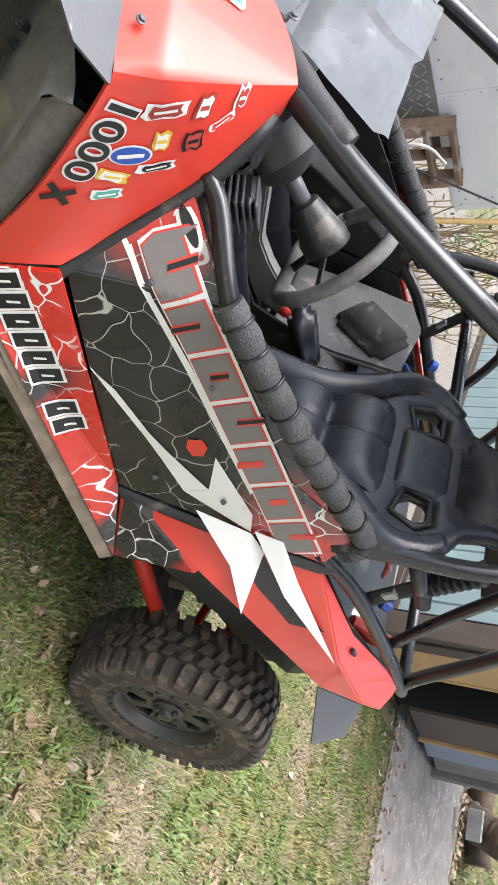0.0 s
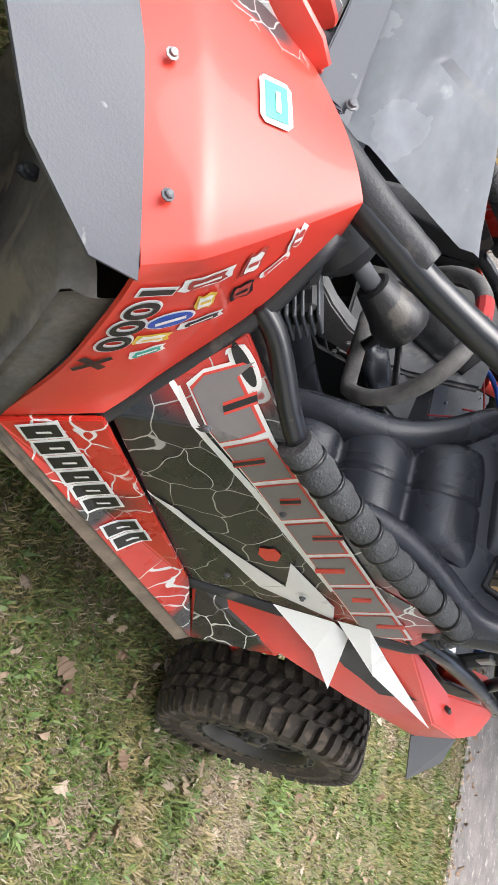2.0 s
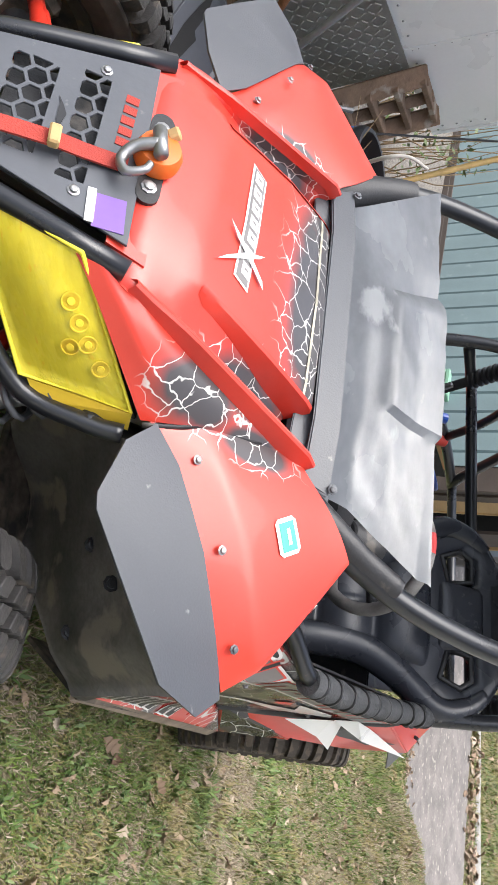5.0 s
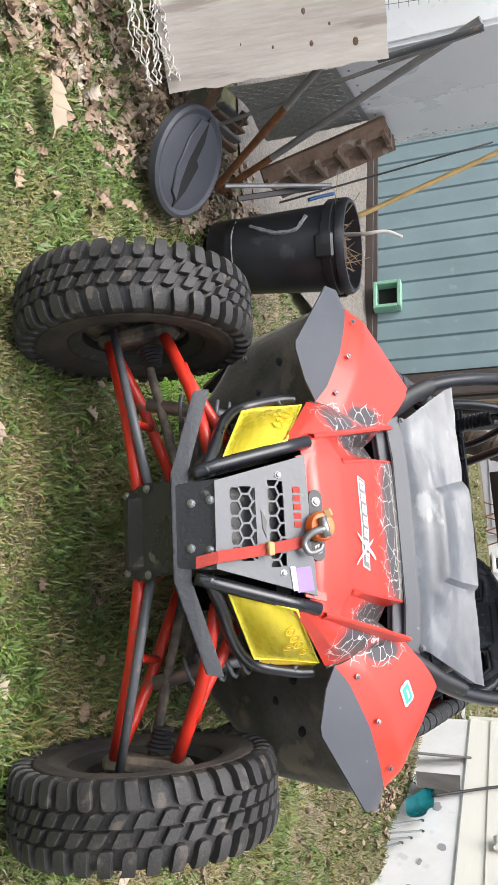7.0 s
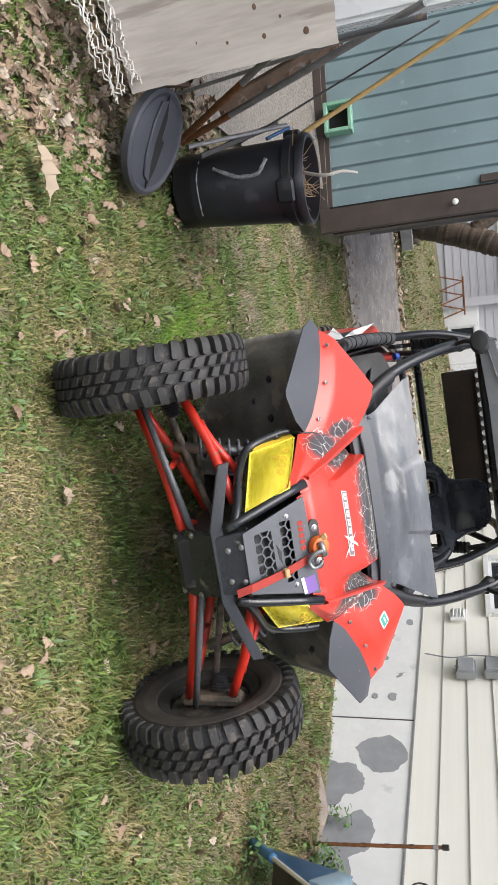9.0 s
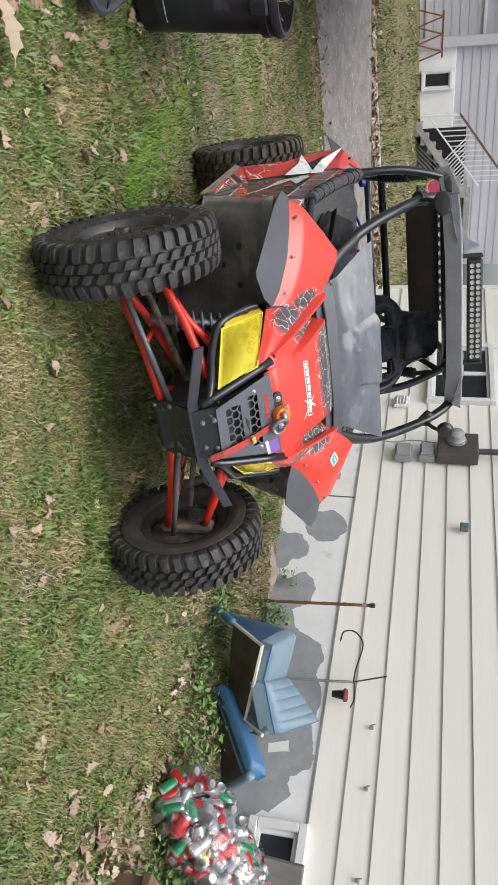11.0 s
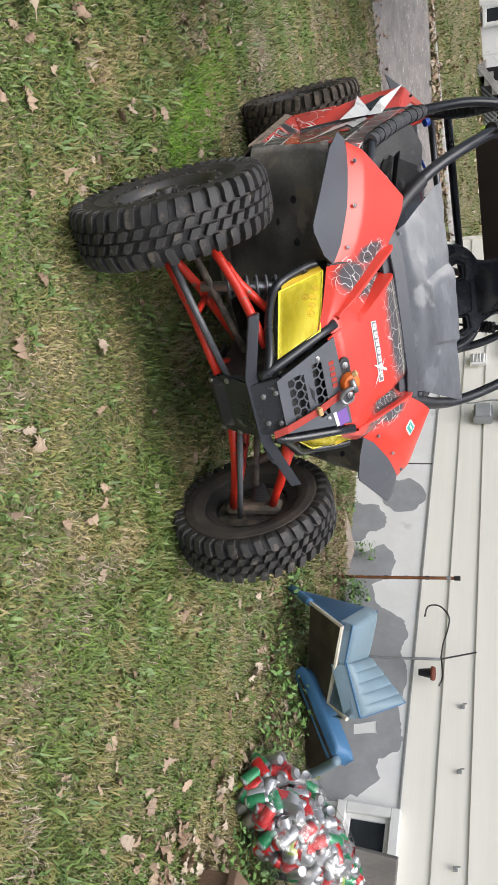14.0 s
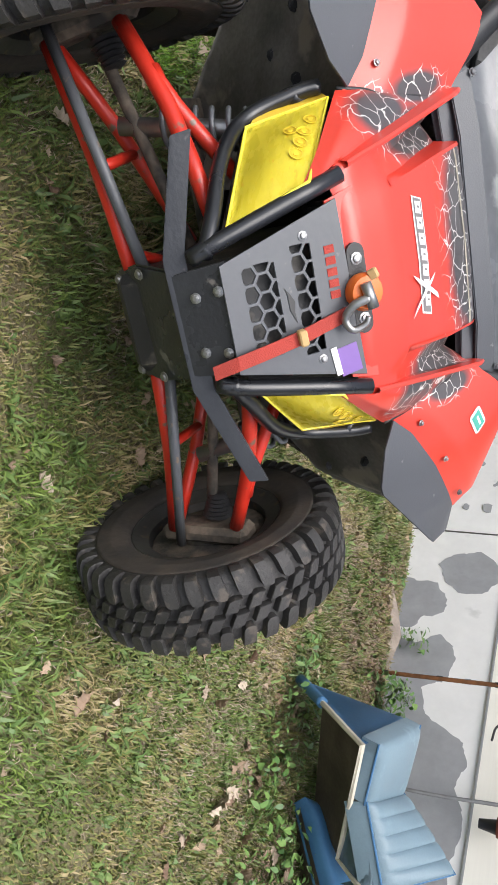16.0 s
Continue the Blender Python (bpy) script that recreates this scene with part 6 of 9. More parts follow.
def build_seat(x, back=True):
    st = new("seat")
    st.parent = buggy
    st["label"] = "black vinyl racing seat with red stitching" if back else "black vinyl seat cushion without its back"
    st.location = (x, 0.10, 0.075) if back else (x, 0, 0)

    def cushion(u, v):
        f = (u - 0.5) * 2
        y = -0.90 - 0.50 * v
        z = 0.60 + 0.05 * (1 - v) ** 2 - 0.02 * v + 0.13 * smoothstep(0.60, 0.95, abs(f)) + 0.014 * abs(math.sin(v * math.pi * 4)) * (abs(f) < 0.62) - 0.10 * max(0, 0.06 - v) / 0.06
        return (0.20 * f, y, z)

    part("cushion", grid(cushion, 26, 40, 0.05), M_VINYL, st, smooth=True)
    part("cushion_base", box((0.36, 0.46, 0.12), pose(0, -1.16, 0.52), 0.02), M_VINYL, st)
    if not back:
        part("low_back", slab([(p_[0] - x, p_[1], p_[2]) for p_ in ((0.16, -1.45, 0.70), (0.56, -1.45, 0.70), (0.60, -1.56, 0.90), (0.60, -1.662, 1.10), (0.47, -1.685, 1.15), (0.19, -1.665, 1.105), (0.16, -1.56, 0.90))], [range(7)], 0.03, 0.010), M_SEATPANEL, st, "low dusty grey seat back")
        part("stitching", tube([(-0.26, -1.585, 0.985), (-0.20, -1.665, 1.135), (0.26, -1.645, 1.085)], 0.003, 5, smooth_line=False), M_STITCH, st)
        return st
    bm_frame = basis((0, -1.38, 0.60), (0.1, -1.38, 0.60), (0, -1.64, 1.20))
    half = [(0.165, 0.0), (0.165, 0.10), (0.165, 0.30), (0.205, 0.42), (0.270, 0.50), (0.312, 0.57), (0.305, 0.66), (0.25, 0.725), (0.185, 0.765), (0.165, 0.82), (0.155, 0.92), (0.12, 0.985), (0.06, 1.0)]
    out = half + [(-a, b) for a, b in half[::-1]]
    hole = [(0.105, 0.600), (0.190, 0.575), (0.215, 0.640), (0.190, 0.675), (0.115, 0.675)]
    bm = plate(out, 0.07, bm_frame, [hole, [(-a, b) for a, b in hole[::-1]]], 0.022)
    bmesh.ops.transform(bm, matrix=Matrix.Translation((0, -0.02, 0)), verts=bm.verts[:])
    part("backrest", bm, M_VINYL, st, smooth=True, flat_angle=50)

    def pad(u, v):
        f = (u - 0.5) * 2
        h = 0.0 + 0.54 * v
        w = 0.11 + 0.06 * v
        d = 0.025 + 0.045 * abs(math.sin(v * math.pi * 3)) ** 0.5 - 0.03 * abs(f) ** 6 - 0.016 * max(0.0, 1 - abs(f) / 0.05)
        return bm_frame @ Vector((w * f, h, (d + 0.028) * side))

    side = 1 if (bm_frame.to_3x3().col[2].y > 0) else -1
    part("back_pad", grid(pad, 30, 36), M_VINYL, st, smooth=True)

    def collar(u, v):
        f = (u - 0.5) * 2
        swell = (max(0.0, 1 - abs(f) ** 5) * max(0.0, 1 - abs(2 * v - 1) ** 5)) ** 0.5
        return bm_frame @ Vector(((0.125 - 0.02 * v) * f, 0.555 + 0.165 * v, (0.030 + 0.034 * swell) * side))

    part("neck_pad", grid(collar, 16, 14), M_VINYL, st, smooth=True)

    for q in (-1, 1):
        part("bolster", tube([bm_frame @ Vector((q * a, h, d * side)) for a, h, d in ((0.135, -0.04, 0.06), (0.130, 0.12, 0.065), (0.135, 0.3, 0.055), (0.190, 0.43, 0.048), (0.282, 0.56, 0.04), (0.272, 0.655, 0.035), (0.225, 0.72, 0.03))], 0.056, 12, 6, flat=0.85, shape=lambda i, n: 1.0 - 0.5 * (i / n) ** 2), M_VINYL, st, smooth=True)
        part("stitching", tube([bm_frame @ Vector((q * a, b, 0.042 * side)) for a, b in ((0.295, 0.46), (0.305, 0.56), (0.295, 0.65), (0.245, 0.71))], 0.003, 5), M_STITCH, st)
        part("hole_trim", tube([bm_frame @ Vector((q * a, b, 0.042 * side)) for a, b in hole + hole[:1]], 0.010, 8, smooth_line=False), M_BLACK, st, smooth=True)
    part("head_pad", box((0.27, 0.24, 0.05), bm_frame @ pose(0, 0.855, 0.05 * side), 0.022, 3), M_VINYL, st, smooth=True)
    return st


build_seat(-0.36)
build_seat(0.30, False)
part("lap_belt", tube([(-0.08, -0.72, 0.98), (0.20, -0.95, 0.99), (0.52, -1.30, 1.05)], 0.03, 8, 5, flat=0.12), M_WEB, buggy, "slack black webbing belt", smooth=True)
# engine bay behind the seats
part("engine_cover", slab([(-0.58, -1.62, 0.98), (0.58, -1.62, 0.98), (0.50, -2.45, 1.10), (-0.50, -2.45, 1.10), (-0.58, -1.58, 0.50), (0.58, -1.58, 0.50), (0.45, -2.55, 0.60), (-0.45, -2.55, 0.60)], [(0, 1, 2, 3), (4, 5, 1, 0), (2, 6, 7, 3), (1, 5, 6, 2), (0, 3, 7, 4)], 0.01, 0.006), M_BLACK, buggy, "black engine cover and cargo floor")
for x, m_ in ((-0.35, M_REDSTEEL), (0.28, M_BLUE), (0.05, M_STEEL)):
    part("cable", tube([(x, -1.62, 1.0), (x + 0.05, -1.72, 1.12), (x - 0.03, -1.9, 1.16), (x + 0.04, -2.1, 1.12)], 0.009, 6), m_ if m_ is not M_STEEL else M_BLACK, buggy, smooth=True)
part("belly_plate", box((0.95, 2.0, 0.02), pose(0, -1.35, 0.32), 0.004), M_HUB, buggy, "muddy belly plate")
part("rear_axle_case", box((0.36, 0.45, 0.32), pose(0, -2.35, 0.52), 0.05), M_HUB, buggy)


# ---- yard: materials ----
M_TEAL = material("teal_ribbed_metal", (0.205, 0.28, 0.295), rough=0.42, vary=0.12, scale=1.5, bump=0.03, spots=((0.24, 0.31, 0.32), 6, 0.36))
M_TRIMBROWN = material("brown_trim_metal", (0.07, 0.053, 0.044), rough=0.5, vary=0.25, scale=4)
M_OLDWOOD = material("weathered_plywood", (0.545, 0.50, 0.445), rough=0.9, vary=0.30, scale=5, bump=0.25, bump_scale=60, stretch=(1, 0.12, 1), second=(0.42, 0.375, 0.33), spots=((0.33, 0.285, 0.25), 11, 0.40))
M_PALEWOOD = material("pale_old_board", (0.56, 0.49, 0.40), rough=0.85, vary=0.22, scale=5, bump=0.4, bump_scale=60, stretch=(0.15, 1, 1))
M_BROWNWOOD = material("brown_stained_wood", (0.17, 0.105, 0.065), rough=0.8, vary=0.35, scale=6, bump=0.4, bump_scale=60, stretch=(0.3, 1, 1))
M_RACK = material("worn_rack_wood", (0.25, 0.165, 0.11), rough=0.85, vary=0.4, scale=7, bump=0.4, bump_scale=60, stretch=(0.3, 1, 1), spots=((0.33, 0.29, 0.24), 8, 0.4))
M_GREYWOOD = material("grey_weathered_wood", (0.20, 0.185, 0.17), rough=0.9, vary=0.3, scale=6, bump=0.5, bump_scale=60, stretch=(1, 1, 0.25))
M_YELLOWWOOD = material("new_yellow_lumber", (0.48, 0.31, 0.14), rough=0.75, vary=0.2, scale=4, stretch=(0.2, 1, 1))
M_BAMBOO = material("bamboo", (0.60, 0.40, 0.14), rough=0.5, vary=0.2, scale=10)
M_TRAILER = material("white_trailer_sheet", (0.87, 0.88, 0.885), rough=0.3, vary=0.05, scale=1.5, bump=0.02, spots=((0.50, 0.52, 0.53), 5, 0.30))
M_DIAMOND = material("dull_tread_plate", (0.50, 0.50, 0.485), rough=0.45, metal=0.1, vary=0.2, scale=6, bump=0.05)
M_PIPE = material("grey_galvanised_pipe", (0.30, 0.30, 0.305), rough=0.5, metal=0.5, vary=0.25, scale=12)
M_RUST = material("flaking_rust", (0.23, 0.095, 0.035), rough=0.9, vary=0.4, scale=25, bump=0.5)
M_CAN = material("black_bin_plastic", (0.022, 0.023, 0.027), rough=0.4, vary=0.3, scale=6, bump=0.06, bump_scale=90, spots=((0.05, 0.05, 0.055), 4, 0.4))
M_LID = material("dusty_bin_lid", (0.062, 0.066, 0.078), rough=0.5, vary=0.2, scale=5, bump=0.06)
M_SCUFF = material("pale_scuff", (0.34, 0.35, 0.37), rough=0.6, vary=0.4, scale=30)
M_TARP = material("green_tarp", (0.165, 0.215, 0.18), rough=0.46, vary=0.2, scale=4, bump=0.12, bump_scale=30, spots=((0.25, 0.30, 0.26), 5, 0.44))
M_NET = material("white_plastic_net", (0.70, 0.67, 0.61), rough=0.5, vary=0.15)
M_WIRE = material("galvanised_wire", (0.22, 0.22, 0.22), rough=0.5, metal=0.5, vary=0.2)
M_MINT = material("mint_green_plastic", (0.24, 0.47, 0.33), rough=0.5, vary=0.15)
M_LIME = material("lime_green_plastic", (0.42, 0.60, 0.10), rough=0.45, vary=0.12)
M_PINK = material("pink_plastic", (0.50, 0.06, 0.16), rough=0.45, vary=0.12)
M_TEALPLASTIC = material("teal_plastic", (0.012, 0.22, 0.25), rough=0.3, vary=0.15, spots=((0.16, 0.36, 0.38), 9, 0.38))
M_SEATBLUE = material("faded_blue_vinyl", (0.175, 0.255, 0.31), rough=0.45, vary=0.16, scale=5, bump=0.08, bump_scale=120, spots=((0.20, 0.29, 0.35), 6, 0.38))
M_SEATDEEP = material("deep_blue_vinyl", (0.06, 0.17, 0.33), rough=0.42, vary=0.2, scale=5, bump=0.08)
M_SEATBOARD = material("stained_brown_board", (0.19, 0.155, 0.12), rough=0.8, vary=0.45, scale=5, bump=0.2)
M_CREAMEDGE = material("cream_plastic_edge", (0.66, 0.61, 0.50), rough=0.5, vary=0.18, scale=12)
M_STONE = material("rough_flat_stone", (0.36, 0.30, 0.25), rough=0.9, vary=0.3, scale=8, bump=0.6, bump_scale=50)
M_REDSTONE = material("reddish_flagstone", (0.34, 0.215, 0.16), rough=0.9, vary=0.25, scale=7, bump=0.5)
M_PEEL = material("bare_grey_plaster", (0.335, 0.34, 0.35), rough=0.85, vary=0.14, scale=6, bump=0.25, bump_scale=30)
M_RODBLACK = material("black_iron", (0.035, 0.033, 0.032), rough=0.55, vary=0.3)
M_BARK = material("rough_bark", (0.115, 0.085, 0.06), rough=0.95, vary=0.5, scale=7, bump=1.0, bump_scale=22, stretch=(1, 1, 0.3))
M_TWIG = material("dry_twig", (0.34, 0.24, 0.14), rough=0.9, vary=0.3)
M_WHITEROOT = material("stripped_pale_branch", (0.62, 0.58, 0.52), rough=0.7, vary=0.15)
M_GRAVEL = material("pale_crushed_gravel", (0.25, 0.225, 0.195), rough=0.95, vary=0.5, scale=40, bump=1.0, bump_scale=90)
M_LILAC = material("grey_lilac_siding", (0.50, 0.49, 0.51), rough=0.5, vary=0.06, each=0.03)
M_DARKSIDING = material("dark_grey_siding", (0.20, 0.21, 0.225), rough=0.6, vary=0.1, each=0.04)
# Near-black that stands for shade in openings; also colours the shed corner lip.
M_DARK = material("shade_and_joint_black", (0.012, 0.012, 0.012), rough=0.9, vary=0.3)
M_PORCELAIN = material("white_porcelain", (0.8, 0.8, 0.77), rough=0.15, vary=0.05, bump=0)
M_CANSILVER = material("drinks_can_aluminium", (0.40, 0.405, 0.41), rough=0.36, metal=0.75, vary=0.1)
M_CANRED = material("red_printed_can", (0.50, 0.02, 0.02), rough=0.3, metal=0.2, vary=0.1, spots=((0.7, 0.68, 0.66), 22, 0.36))
M_CANGREEN = material("green_printed_can", (0.02, 0.22, 0.09), rough=0.3, metal=0.2, vary=0.1, spots=((0.6, 0.65, 0.6), 24, 0.36))
M_CANLIME = material("lime_printed_can", (0.42, 0.52, 0.08), rough=0.3, metal=0.2, vary=0.1)
M_CANWHITE = material("silver_printed_can", (0.36, 0.37, 0.39), rough=0.3, metal=0.4, vary=0.1, spots=((0.42, 0.04, 0.05), 20, 0.38))


def clear_film(name):
    """Thin clear plastic: mostly see-through, with glossy creases."""
    m = bpy.data.materials.new(name)
    m.use_nodes = True
    n, l = m.node_tree.nodes, m.node_tree.links
    n.remove(n["Principled BSDF"])
    co, tex, ridge, fac = n.new("ShaderNodeTexCoord"), n.new("ShaderNodeTexNoise"), n.new("ShaderNodeMapRange"), n.new("ShaderNodeMixShader")
    tex.inputs["Scale"].default_value, tex.inputs["Detail"].default_value = 16, 3
    l.new(co.outputs["Object"], tex.inputs["Vector"])
    bump = n.new("ShaderNodeBump")
    bump.inputs["Strength"].default_value, bump.inputs["Distance"].default_value = 0.7, 0.02
    l.new(tex.outputs["Fac"], bump.inputs["Height"])
    ridge.inputs["From Min"].default_value, ridge.inputs["From Max"].default_value = 0.48, 0.62
    ridge.inputs["To Min"].default_value, ridge.inputs["To Max"].default_value = 0.04, 0.15
    l.new(tex.outputs["Fac"], ridge.inputs["Value"])
    clear, gloss = n.new("ShaderNodeBsdfTransparent"), n.new("ShaderNodeBsdfGlossy")
    gloss.inputs["Roughness"].default_value = 0.30
    l.new(bump.outputs[0], gloss.inputs["Normal"])
    l.new(ridge.outputs[0], fac.inputs[0])
    l.new(clear.outputs[0], fac.inputs[1])
    l.new(gloss.outputs[0], fac.inputs[2])
    l.new(fac.outputs[0], n["Material Output"].inputs["Surface"])
    return m


M_FILM = clear_film("clear_plastic_film")


def at(name, label, category, base, group="", kind=""):
    return thing(name, label, category, Matrix.Translation(base), group, kind)


def wpart(name, bm, mat, parent, label="", smooth=False, flat_angle=None):
    """A part given in the place's own coordinates."""
    bmesh.ops.transform(bm, matrix=parent.matrix_basis.inverted(), verts=bm.verts[:])
    return part(name, bm, mat, parent, label, smooth, flat_angle)


def stick(a, b, w, h, bevel=0.004):
    """A sawn bar from a to b."""
    a, b = Vector(a), Vector(b)
    return box(((b - a).length, w, h), bar_between(a, b, w, h), bevel)


def patch_sheet(c, nu, nv, thick, bulge=None):
    """A sheet over four corners, with an optional rise along its normal."""
    a, b, d, e = (Vector(q) for q in c)
    nrm = (b - a).cross(e - a).normalized()

    def fn(u, v):
        p = (a * (1 - u) + b * u) * (1 - v) + (e * (1 - u) + d * u) * v
        return p + nrm * (bulge(u, v) if bulge else 0.0)
    return grid(fn, nu, nv, thick)


# ---- foundation: bare patches, joint, boxes on the wall ----
rng = random.Random(5)


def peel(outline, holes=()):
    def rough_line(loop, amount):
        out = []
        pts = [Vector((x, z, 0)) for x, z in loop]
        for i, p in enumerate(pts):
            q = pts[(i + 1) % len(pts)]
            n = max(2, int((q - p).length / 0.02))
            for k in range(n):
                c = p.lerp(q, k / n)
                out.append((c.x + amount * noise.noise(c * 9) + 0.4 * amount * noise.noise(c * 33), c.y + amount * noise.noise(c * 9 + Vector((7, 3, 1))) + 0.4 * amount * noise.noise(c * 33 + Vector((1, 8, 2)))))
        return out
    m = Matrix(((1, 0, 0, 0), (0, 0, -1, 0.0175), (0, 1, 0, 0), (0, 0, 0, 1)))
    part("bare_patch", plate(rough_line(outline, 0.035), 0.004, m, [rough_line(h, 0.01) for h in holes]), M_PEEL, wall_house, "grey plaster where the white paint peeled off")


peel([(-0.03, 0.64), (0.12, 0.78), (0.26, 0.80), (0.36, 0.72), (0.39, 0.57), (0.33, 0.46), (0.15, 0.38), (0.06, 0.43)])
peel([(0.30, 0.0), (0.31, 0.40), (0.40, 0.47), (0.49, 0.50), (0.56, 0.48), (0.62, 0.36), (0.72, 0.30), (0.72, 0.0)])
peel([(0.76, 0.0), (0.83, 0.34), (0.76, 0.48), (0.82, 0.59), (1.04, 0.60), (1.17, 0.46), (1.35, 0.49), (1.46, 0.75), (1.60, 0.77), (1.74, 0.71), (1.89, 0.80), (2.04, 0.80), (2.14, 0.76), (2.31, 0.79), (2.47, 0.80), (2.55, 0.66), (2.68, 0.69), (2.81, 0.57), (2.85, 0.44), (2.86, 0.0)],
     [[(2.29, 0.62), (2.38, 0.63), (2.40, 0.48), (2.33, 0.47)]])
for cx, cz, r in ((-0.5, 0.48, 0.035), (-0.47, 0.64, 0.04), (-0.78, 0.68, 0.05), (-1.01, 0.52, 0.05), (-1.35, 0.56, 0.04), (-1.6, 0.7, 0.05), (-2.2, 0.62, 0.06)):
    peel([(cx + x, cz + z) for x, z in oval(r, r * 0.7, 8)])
part("joint", box((0.008, 0.01, 0.9), pose(-0.2, 0.018, 0.4)), M_BROWNMETAL, wall_house)
rx = rng.uniform
for s, z0, z1, w in ((-0.80, 1.17, 1.34, 0.20), (-0.82, 1.41, 1.56, 0.20)):
    ub = thing("utility_box", "small grey plastic utility box screwed to the siding", "utility box", HOUSE @ Matrix.Translation((s, -0.03, z0)), "utility boxes on the house wall")
    part("body", box((w, 0.09, z1 - z0), pose(0, -0.02, (z1 - z0) / 2), 0.012, 2), M_BOXGREY, ub)
    part("cover", box((w - 0.03, 0.02, z1 - z0 - 0.03), pose(0, -0.074, (z1 - z0) / 2), 0.006), M_BOXGREY, ub)
    part("screw", lathe([(0.008, 0), (0.008, 0.004), (0.004, 0.006)], 10, pose(0.06, -0.084, 0.03, 90)), M_STEEL, ub)
mb = thing("electric_meter", "brown electric meter box with a round glass meter", "electric meter", HOUSE @ Matrix.Translation((-0.865, -0.03, 1.58)))
part("body", box((0.33, 0.14, 0.39), pose(0, -0.05, 0.195), 0.01), M_BROWNMETAL, mb)
part("meter", lathe([(0.085, 0), (0.085, 0.04), (0.075, 0.05), (0.07, 0.11), (0.05, 0.125)], 24, pose(-0.035, -0.12, 0.18, 90)), M_BOXGREY, mb, "round meter under a glass dome", smooth=True, flat_angle=40)
part("ring", lathe([(0.093, 0), (0.098, 0.012), (0.093, 0.024), (0.086, 0.012)], 24, pose(-0.035, -0.12, 0.18, 90), closed=True), M_STEEL, mb, smooth=True)
part("conduit", tube([(0.03, -0.05, 0.38), (0.03, -0.05, 1.6)], 0.03, 12), M_BROWNMETAL, mb, smooth=True, flat_angle=40)
part("cable", tube([(-0.1, -0.02, 0.02), (-0.13, -0.02, -0.25), (-0.09, -0.02, -0.45), (-0.14, -0.02, -0.69)], 0.006, 6), M_BOXGREY, mb)
part("cable", tube([(0.06, -0.02, -0.24), (0.10, -0.025, -0.36), (0.02, -0.02, -0.42)], 0.005, 6), M_BOXGREY, mb)
se = thing("wall_sensor", "little blue-grey sensor box under a siding edge", "sensor", HOUSE @ Matrix.Translation((0.14, -0.01, 1.80)))
part("body", box((0.07, 0.06, 0.075), pose(0, -0.03, 0.037), 0.008), material("sensor_grey", (0.12, 0.14, 0.16), rough=0.4), se)
part("eye", box((0.03, 0.01, 0.03), pose(0, -0.064, 0.037), 0.004), M_TEALPLASTIC, se, "dark teal sensor window")
ve = thing("wall_vent", "white louvred vent on the siding", "vent", HOUSE @ Matrix.Translation((-1.645, -0.02, 1.11)))
part("frame", box((0.17, 0.03, 0.16), pose(0, -0.015, 0.08), 0.006), M_FRAME, ve)
for i in range(4):
    part("slat", box((0.13, 0.02, 0.018), pose(0, -0.036, 0.03 + i * 0.033, 30)), M_FRAME, ve)
clip = None
for s in (2.12, 2.565, 3.14):
    cl = thing("siding_hook", "small grey metal hook clipped under a siding board", "hook", HOUSE @ Matrix.Translation((s, 0.0, 1.18)), "hooks on the siding")
    part("clip", box((0.03, 0.012, 0.03), pose(0, 0, 0.01), 0.003), M_BOXGREY, cl)
    part("hook", tube([(0, -0.01, 0.02), (0, -0.04, 0.015), (0, -0.05, 0.04)], 0.005, 6), M_BOXGREY, cl)

# ---- shed ----
shed = thing("wall_shed", "shed wall of teal ribbed metal over a dark board footing", "shed wall", SHED, kind="structure")


def rib_profile(x):
    p = (x % 0.255) / 0.255
    return 0.012 * smoothstep(0.0, 0.85, p) - 0.055 * smoothstep(0.90, 0.93, p) * smoothstep(1.0, 0.97, p)


xs = [0.28 + 0.015 * i for i in range(int(6.8 / 0.015))]
bm = bmesh.new()
for z0, z1 in ((0.02, 2.9),):
    rows = [[bm.verts.new((x, rib_profile(x), z)) for z in (z0, z1)] for x in xs]
    for a, b in zip(rows, rows[1:]):
        bm.faces.new((a[0], b[0], b[1], a[1]))
part("ribbed_sheet", bm, M_TEAL, shed, "teal metal sheet with upright ribs")
part("backing", box((7.2, 0.1, 3.0), pose(3.6, -0.11, 1.5)), M_TRIMBROWN, shed)
part("footing", box((7.0, 0.14, 0.9), pose(3.7, -0.04, -0.46), 0.02), M_TRIMBROWN, shed)
part("sill", box((7.0, 0.05, 0.06), pose(3.7, 0.0, 0.0), 0.004), M_TRIMBROWN, shed, "dark strip under the sheet")
part("corner_trim", box((0.28, 0.05, 3.1), pose(0.14, 0.02, 1.42), 0.006), M_TRIMBROWN, shed, "brown metal corner trim")
part("corner_lip", box((0.012, 0.03, 2.9), pose(0.286, 0.035, 1.45)), M_DARK, shed)
part("knob", lathe([(0.012, 0), (0.014, 0.03), (0.032, 0.04), (0.036, 0.055), (0.026, 0.07), (0.008, 0.074)], 16, pose(0.13, 0.045, 1.40, -90)), M_PORCELAIN, shed, "white porcelain knob", smooth=True)
part("dark_latch", box((0.09, 0.03, 0.55), pose(0.36, 0.03, 1.95), 0.01), M_TRIMBROWN, shed, "dark hinge plate")
SIDE = Matrix(((0.097, 0.995, 0, 1.93), (-0.995, 0.097, 0, -6.2), (0, 0, 1, 0), (0, 0, 0, 1)))  # x runs along the side, y inwards
shed_side = thing("wall_shed_side", "open side of the shed with lumber and brown panels", "shed wall", SIDE, kind="structure")
part("corner_post", box((0.16, 0.1, 3.0), pose(0.08, 0.06, 1.4), 0.005), M_TRIMBROWN, shed_side)
